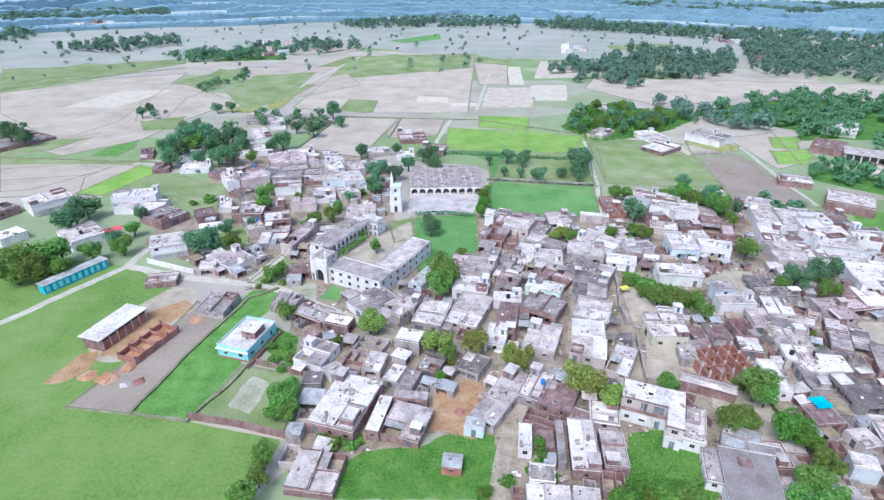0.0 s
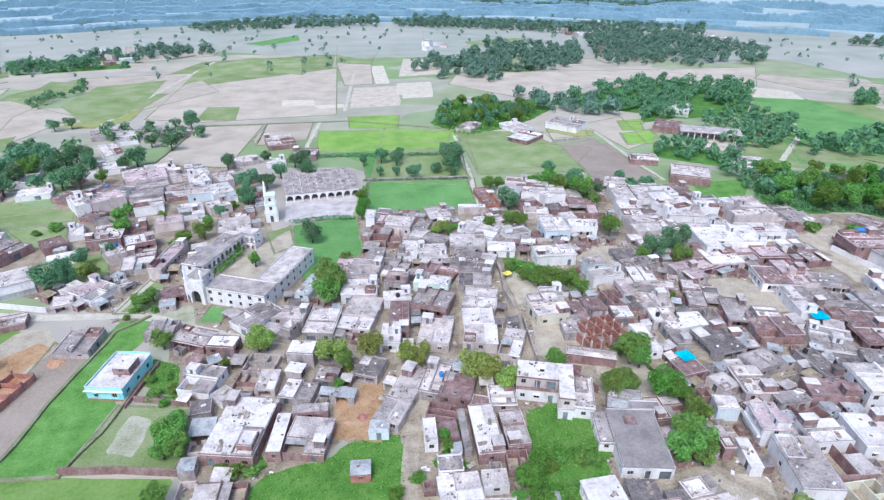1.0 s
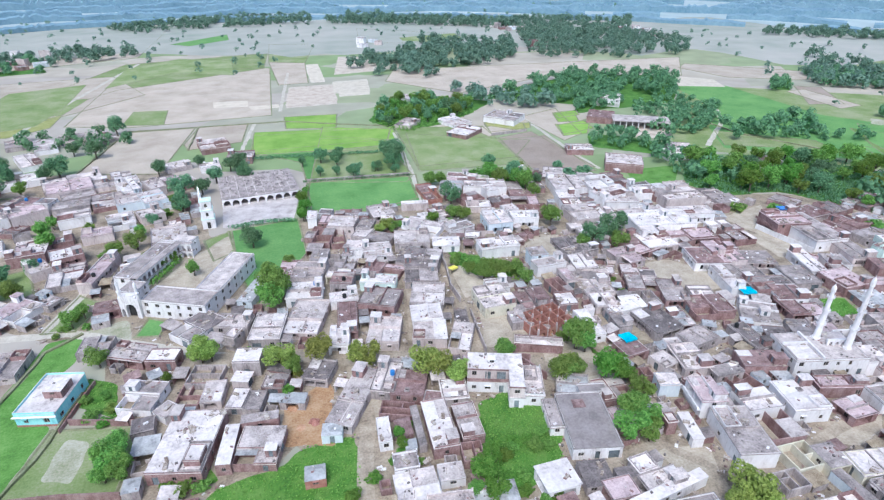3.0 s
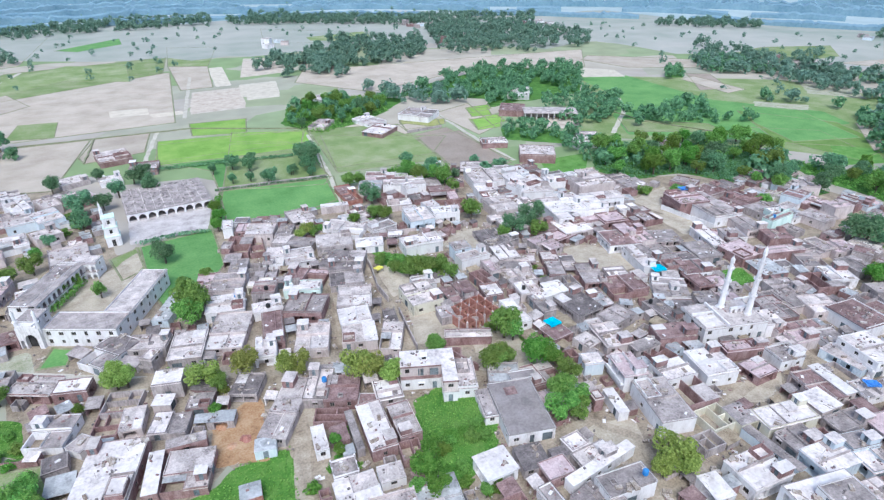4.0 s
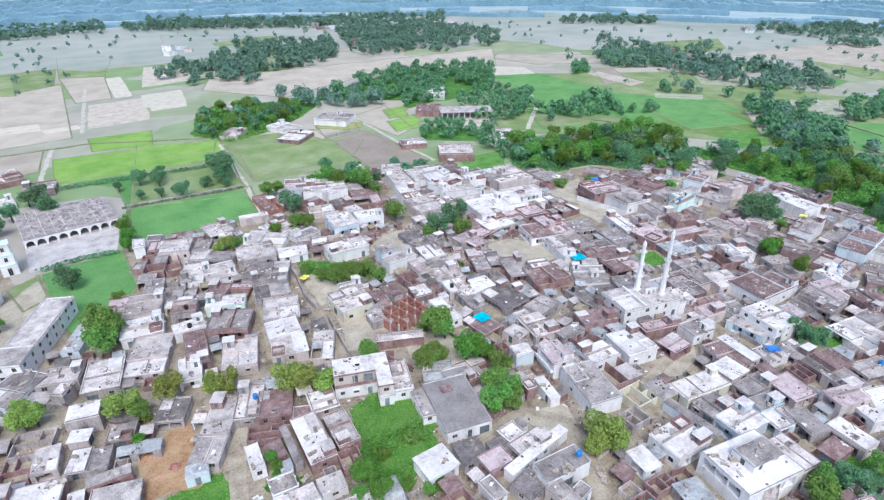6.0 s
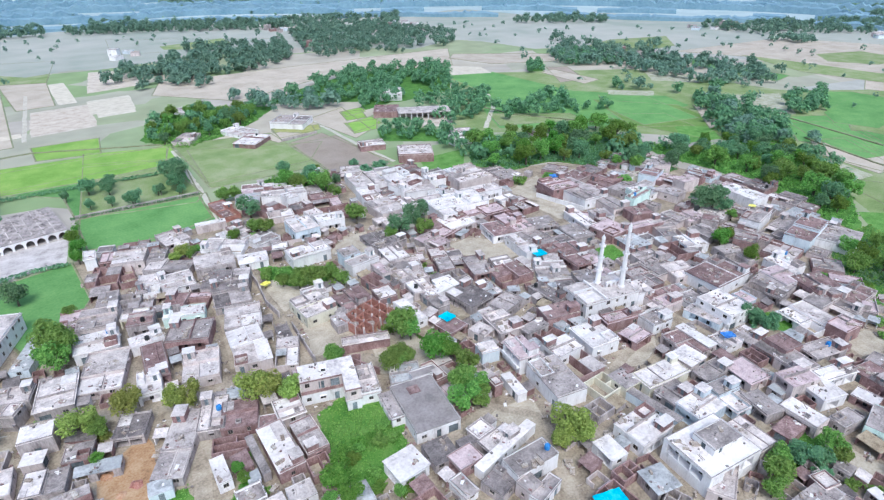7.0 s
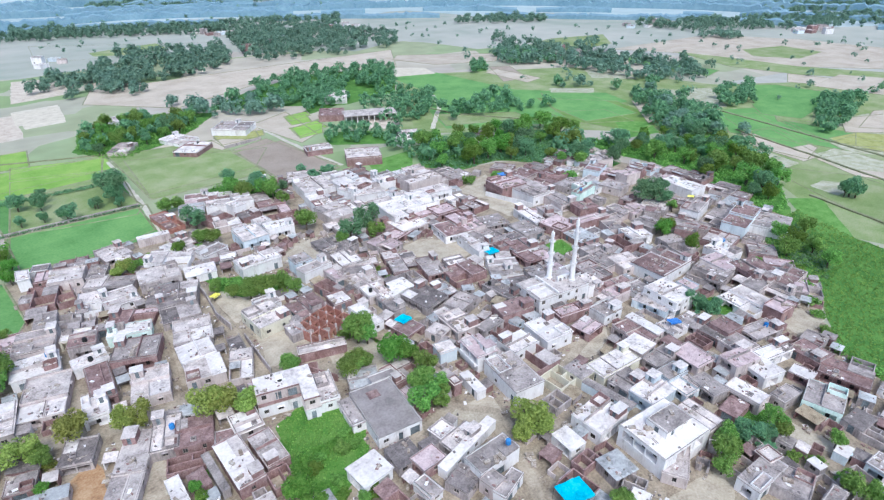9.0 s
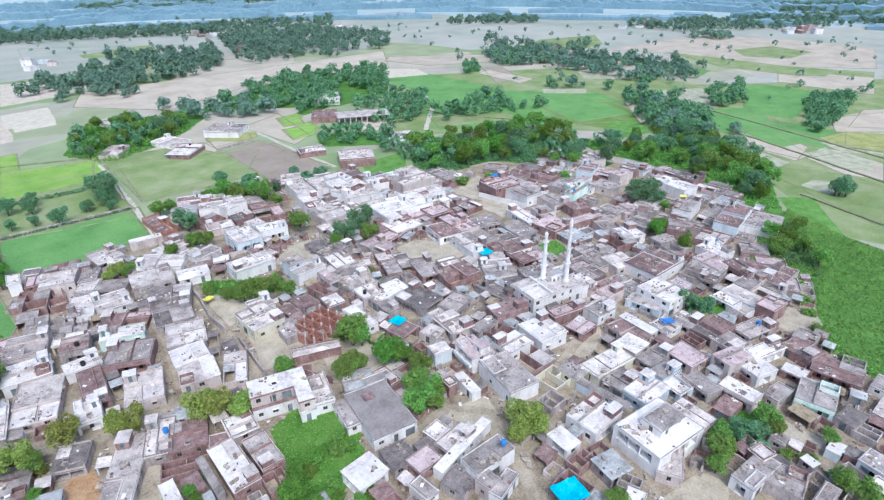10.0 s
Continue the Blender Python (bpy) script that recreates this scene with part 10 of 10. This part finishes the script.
hamlet_house(456, 293, 7.2, 8.5, 3.2, -15, "white", "white")
hamlet_house(463, 311, 7.3, 6.9, 3.6, -17, "white", "grey")
hamlet_house(473, 264, 9.3, 6.0, 6.2, 33, "pink", "grey")
hamlet_house(483, 295, 10.4, 5.7, 3.2, -32, "pink", "grey")
hamlet_house(479, 276, 7.6, 7.9, 6.2, -36, "white", "grey")
hamlet_house(442, 293, 6.5, 7.7, 6.2, -9, "brick", "white")
hamlet_house(452, 279, 6.2, 7.2, 3.2, 7, "grey", "pale")
hamlet_house(730, 328, 6.7, 7.3, 6.2, 13, "brick", "grey")
hamlet_house(688, 357, 8.9, 6.0, 3.6, -11, "grey", "grey")
hamlet_house(674, 344, 10.3, 8.5, 3.2, 19, "blue", "grey")
hamlet_house(694, 332, 10.9, 6.2, 3.2, 0, "white", "grey")
hamlet_house(829, 264, 8.9, 5.6, 3.6, -4, "grey", "white")
hamlet_house(762, 279, 9.2, 5.0, 3.6, 31, "white", "pale")
hamlet_house(735, 344, 9.7, 8.2, 6.2, 8, "grey", "white")
hamlet_house(783, 277, 9.3, 6.6, 3.6, 33, "grey", "grey")
hamlet_house(794, 266, 8.3, 5.4, 3.6, 21, "white", "grey")
hamlet_house(317, 635, 8.8, 6.1, 6.2, -21, "pink", "pale")
hamlet_house(319, 659, 9.4, 5.2, 3.6, 0, "blue", "white")
hamlet_house(334, 676, 10.8, 5.7, 3.6, 35, "brick", "grey")
hamlet_house(307, 678, 6.6, 5.6, 6.2, 27, "grey", "white")
hamlet_house(307, 693, 8.7, 8.1, 3.6, -12, "white", "white")
hamlet_house(307, 664, 7.8, 6.9, 3.2, -3, "brick", "pale")
hamlet_house(321, 689, 7.5, 6.9, 3.2, 32, "pink", "pale")
hamlet_house(309, 650, 7.0, 5.5, 3.2, -30, "grey", "grey")
hamlet_house(446, 571, 9.2, 6.9, 6.2, 9, "white", "white")
hamlet_house(442, 589, 6.3, 6.8, 6.2, -14, "white", "white")
hamlet_house(426, 599, 6.6, 5.3, 6.2, 20, "brick", "white")
hamlet_house(434, 576, 10.8, 5.1, 3.6, -23, "white", "grey")
hamlet_house(441, 614, 7.3, 8.6, 6.2, -23, "blue", "pale")
hamlet_house(451, 603, 8.3, 6.6, 6.2, -37, "grey", "white")
hamlet_house(460, 593, 9.4, 8.2, 3.6, -17, "brick", "grey")
hamlet_house(428, 615, 10.0, 5.9, 3.6, -15, "white", "pale")
hamlet_house(445, 557, 9.8, 6.9, 3.2, -3, "pink", "pale")
hamlet_house(765, 177, 10.5, 8.6, 3.6, -12, "brick", "pale")
hamlet_house(783, 180, 10.1, 6.2, 6.2, -22, "brick", "pale")
hamlet_house(795, 174, 9.8, 8.9, 6.2, 35, "grey", "grey")
hamlet_house(752, 185, 8.9, 6.9, 3.6, -32, "blue", "grey")
hamlet_house(784, 165, 10.4, 5.7, 3.6, 30, "white", "grey")
hamlet_house(765, 190, 10.3, 6.5, 3.6, -35, "pink", "pale")
hamlet_house(769, 161, 7.1, 8.5, 6.2, 40, "white", "grey")
hamlet_house(807, 169, 8.8, 6.0, 3.6, -10, "brick", "white")
hamlet_house(786, 192, 7.8, 7.3, 3.2, -8, "white", "white")
hedge([(1.4, 269.4), (23.1, 266.4), (69.1, 258.9)], 2.2, 1.8, "d", 7, "green hedge along a field's edge")
hedge([(19.5, 232.7), (42.1, 229.7), (64.2, 226.2)], 1.4, 1.2, "d", 8, "green hedge along a field's edge")
hedge([(-10.4, 195.6), (1.2, 196.8), (11.3, 194.9)], 2.2, 1.8, "d", 9, "green hedge along a field's edge")
hedge([(13.5, 197.0), (16.4, 210.7), (19.1, 222.8)], 2.6, 3.0, "b", 10, "green hedge along a field's edge")
tufts("weeds", [(209.5, 47.4), (235.1, 41.6), (222.3, 20.4), (216.5, -2.2), (144.5, -11.0), (142.1, -2.9), (149.2, 7.7), (162.8, 14.7), (181.4, 20.6), (184.4, 32.4)], 0.85, 0.5, "g", 11, "rank green weeds")
tufts("grass", [(36.3, 83.0), (50.2, 80.9), (48.7, 67.7), (37.8, 62.7), (30.7, 70.2)], 0.75, 0.32, "g", 12, "tufts of lush green grass")
tufts("grass", [(38.6, 86.9), (46.7, 88.5), (54.2, 82.5), (50.5, 71.1), (33.6, 71.0)], 0.75, 0.32, "g", 13, "tufts of lush green grass")
tufts("grass", [(-15.8, 81.9), (-2.5, 83.5), (0.9, 86.5), (11.3, 86.6), (10.4, 75.3), (8.0, 70.8), (-22.5, 70.6), (-19.6, 77.7)], 0.75, 0.32, "g", 14, "tufts of lush green grass")
tufts("grass", [(-26.4, 90.3), (-16.6, 88.0), (-14.9, 83.4), (-20.5, 83.4)], 0.75, 0.32, "g", 15, "tufts of lush green grass")
tufts("grass", [(141.9, 43.1), (152.0, 40.9), (149.7, 30.7), (143.1, 35.8)], 0.75, 0.32, "g", 16, "tufts of lush green grass")
tufts("grass", [(142.0, 94.9), (153.0, 92.2), (150.9, 85.3), (142.2, 86.1)], 0.75, 0.32, "g", 17, "tufts of lush green grass")
tufts("grass", [(56.0, 155.7), (72.9, 142.3), (73.9, 131.6), (60.5, 137.1), (56.1, 141.9)], 0.75, 0.32, "g", 18, "tufts of lush green grass")
tufts("grass", [(107.5, 20.9), (115.1, 15.3), (109.7, 11.4), (100.2, 14.8)], 0.75, 0.32, "g", 19, "tufts of lush green grass")
tufts("grass", [(-43.7, 114.1), (-43.4, 123.7), (-36.4, 118.9), (-35.2, 107.7)], 0.75, 0.32, "g", 20, "tufts of lush green grass")

far_wood([
    [(365.8, 179.3), (373.9, 175.4), (328.0, 131.0), (319.0, 107.4), (303.8, 87.3), (285.7, 83.5), (294.6, 104.0), (297.0, 123.2), (314.4, 145.7)],
    [(377.1, 202.7), (409.0, 184.5), (399.9, 177.9), (365.9, 194.0)],
    [(376.2, 158.6), (389.1, 154.0), (363.2, 141.5), (354.6, 146.7)],
    [(211.7, 130.4), (245.1, 139.4), (258.3, 125.3), (265.2, 105.4), (273.4, 109.2), (271.8, 132.6), (256.0, 149.5), (229.9, 155.6)],
    [(197.6, 228.2), (199.5, 204.2), (207.0, 180.0), (190.8, 169.2), (171.9, 183.6), (178.3, 210.7)],
    [(228.5, 295.7), (253.6, 291.3), (244.4, 257.3), (221.1, 235.4), (204.7, 236.2), (209.1, 266.2)],
    [(413.3, 83.3), (437.0, 70.4), (410.5, 58.8), (391.5, 71.8)],
    [(366.0, 68.2), (389.4, 59.9), (354.9, 52.3), (347.0, 60.8)],
    [(291.5, 86.1), (302.6, 78.1), (292.3, 72.9), (279.8, 80.3)],
    [(512.3, 61.1), (490.1, 71.9), (468.8, 67.6), (481.9, 55.8)],
    [(424.1, 350.9), (462.8, 321.9), (433.2, 277.5), (389.0, 303.3)]
], 6.5, 2.6, 4.6, "d", 77, "field trees and hedgerow woods beyond the village")
far_wood([
    [(-173.2, 410.0), (-156.7, 473.5), (-145.5, 451.0), (-163.3, 396.0)],
    [(-115.8, 338.5), (-62.4, 339.8), (-45.8, 315.6), (-96.9, 306.6)],
    [(-237.1, 300.3), (-231.5, 310.3), (-215.9, 295.5), (-220.0, 279.6)],
    [(-135.2, 310.2), (-114.3, 312.9), (-97.0, 276.4), (-122.1, 275.9), (-137.6, 279.3), (-140.9, 301.3)],
    [(-170.5, 333.3), (-165.1, 344.0), (-159.8, 336.1), (-165.2, 325.9)]
], 7.0, 2.2, 3.8, "d", 78, "trees round the fields west of the village")
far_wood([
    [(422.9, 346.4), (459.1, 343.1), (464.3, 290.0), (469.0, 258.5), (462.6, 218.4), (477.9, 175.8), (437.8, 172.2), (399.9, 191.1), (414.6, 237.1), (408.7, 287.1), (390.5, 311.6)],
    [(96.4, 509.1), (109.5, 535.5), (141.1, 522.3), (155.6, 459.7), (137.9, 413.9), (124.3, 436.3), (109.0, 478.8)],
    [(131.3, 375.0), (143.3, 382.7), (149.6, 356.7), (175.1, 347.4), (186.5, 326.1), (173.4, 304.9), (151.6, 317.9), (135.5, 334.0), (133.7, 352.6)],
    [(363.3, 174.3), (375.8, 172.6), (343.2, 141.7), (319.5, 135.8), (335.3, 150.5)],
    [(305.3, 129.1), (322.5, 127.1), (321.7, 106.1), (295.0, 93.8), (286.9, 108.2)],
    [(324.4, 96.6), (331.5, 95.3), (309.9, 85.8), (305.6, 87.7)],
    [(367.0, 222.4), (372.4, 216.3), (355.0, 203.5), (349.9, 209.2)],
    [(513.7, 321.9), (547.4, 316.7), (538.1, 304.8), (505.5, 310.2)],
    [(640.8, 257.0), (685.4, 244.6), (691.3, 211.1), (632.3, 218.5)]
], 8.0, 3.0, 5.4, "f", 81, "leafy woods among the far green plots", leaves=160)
tree(-21.5, 165.2, 2.3, "g", tall=1.25)
tree(-8.9, 119.4, 1.3, "g")
tree(32.2, 67.3, 3.2, "b")
tree(32.2, 63.0, 2.6, "b")
tree(29.1, 65.1, 1.8, "g")
bush(20.4, 81.8, 1.4, "g")
bush(22.2, 85.0, 1.3, "g")
bush(19.0, 79.0, 1.2, "b")
bush(41.2, 58.7, 1.6, "b")
bush(43.7, 60.1, 1.2, "g")
bush(21.9, 75.6, 1.0, "g")
bush(-10.6, 120.0, 0.9, "g")
hedge([(-33.0, 162.5), (-28.4, 171.0), (-25.8, 176.0)], 2.2, 2.6, "g", 31, "green shrubs along the arcade of a school court")

# ---------------------------------------------------------------- small things
def tarpaulin(x, y, z, w, d, turn, colour, label):
    """A sagging sheet tied over four posts."""
    ob = base("awning", label, "awning", pose(x, y, 0, 0, 0, turn), "awnings")
    s, n = Shape(), 6
    place = lambda i, j: (-w / 2 + w * i / n, -d / 2 + d * j / n, z - 0.35 * math.sin(math.pi * i / n) * math.sin(math.pi * j / n) + 0.1 * math.sin(i * 2.1 + j))
    for i in range(n):
        for j in range(n):
            s.quad(place(i, j), place(i + 1, j), place(i + 1, j + 1), place(i, j + 1))
    for i in range(n):
        a, b = place(i, 0), place(i + 1, 0)
        s.quad((a[0], a[1] - 0.02, a[2] - 0.35), (b[0], b[1] - 0.02, b[2] - 0.35), b, a)
    part("sheet", s, TARP[colour], ob)
    for i in (0, n):
        for j in (0, n):
            p = place(i, j)
            s = Shape()
            s.rod((p[0], p[1], 0), p, 0.05, 0.04)
            part("post", s, BARK, ob)
    return ob


tarpaulin(81.0, 93.5, 3.0, 3.6, 3.2, 5, "cyan", "cyan tarpaulin awning on posts beside a lane")
tarpaulin(125.8, 101.1, 3.0, 4.2, 3.4, -12, "cyan", "cyan tarpaulin awning over a shop front")
tarpaulin(66.0, 31.7, 3.2, 5.6, 4.6, -20, "cyan", "large cyan tarpaulin awning beside a lane")
tarpaulin(128.3, 41.8, 3.4, 3.2, 2.0, -30, "blue", "small blue tarpaulin stretched between walls")
tarpaulin(53.0, 142.3, 1.6, 2.6, 1.8, 20, "yellow", "yellow sheet spread on low posts to dry")
tarpaulin(206.7, 71.6, 5.6, 2.2, 2.2, 10, "yellow", "yellow sheet hung beside a house")
tarpaulin(-109.1, 171.4, 5.6, 5.2, 3.0, 25, "red", "red cloth awning over a terrace")
tarpaulin(176.5, 137.3, 5.9, 4.0, 2.6, -15, "blue", "blue sheet on a roof terrace")
water_tank(64.7, 45.8, 5.4, "blue", 10)
water_tank(22.2, 97.3, 4.3, "blue", 40)


def heap(x, y, r, h, mat, label, seed):
    """A heap of loose material with an uneven outline."""
    rng = random.Random(seed)
    s, n = Shape(), 14
    rings = [[((x + math.cos(a) * q * r * f), (y + math.sin(a) * q * r * f), 0.02 + h * (1 - q) ** 0.8 * rng.uniform(0.8, 1.1)) for a, f in
              ((2 * math.pi * i / n, rng.uniform(0.75, 1.15)) for i in range(n))] for q in (1.0, 0.75, 0.5, 0.25, 0.03)]
    for a, b in zip(rings, rings[1:]):
        for i in range(n):
            j = (i + 1) % n
            s.quad(a[i], a[j], b[j], b[i])
    return thing("mound", s, mat, label, "mound", group="mounds")


for k, (x, y, r, h) in enumerate(((-77.0, 103.3, 2.6, 0.9), (-73.9, 106.9, 2.0, 0.8), (-81.9, 103.9, 2.2, 0.6), (-65.4, 127.1, 2.2, 0.7))):
    heap(x, y, r, h, EARTH["rubble"], "mound of reddish earth on a building site", k)
heap(-69.1, 102.1, 1.5, 0.9, WALL["red"], "mound of broken red bricks", 9)
heap(-71.9, 101.0, 1.2, 0.6, ROOF["pale"], "mound of pale sand", 10)
heap(0.3, 98.7, 1.6, 0.5, EARTH["rubble"], "low mound of reddish rubble in a dirt yard", 12)
heap(4.0, 93.0, 1.3, 0.6, WALL["red"], "mound of broken red bricks in a dirt yard", 13)
heap(1.2, 92.2, 1.1, 0.35, EARTH["rubble"], "low mound of reddish rubble in a dirt yard", 14)
heap(3.4, 64.8, 1.1, 1.5, EARTH["olive"], "cone of stacked dry straw", 11)


LITTER_WORDS = {"brick": ("loose_bricks", "loose bricks lying about on the flat roofs", WALL["brick"]), "pale": ("sacks", "pale sacks and pots standing on the flat roofs", ROOF["white"]),
                "dark": ("pots", "dark pots and odds and ends on the flat roofs", ROOF["dark"]), "cloth": ("laundry", "pale cloths spread to dry on the flat roofs", WALL["white"]),
                "wood": ("planks", "weathered planks and poles lying on the flat roofs", FRAME)}
for key, (name, label, mat) in LITTER_WORDS.items():
    thing(name, LITTER[key], mat, label, "roof clutter", kind="stuff")
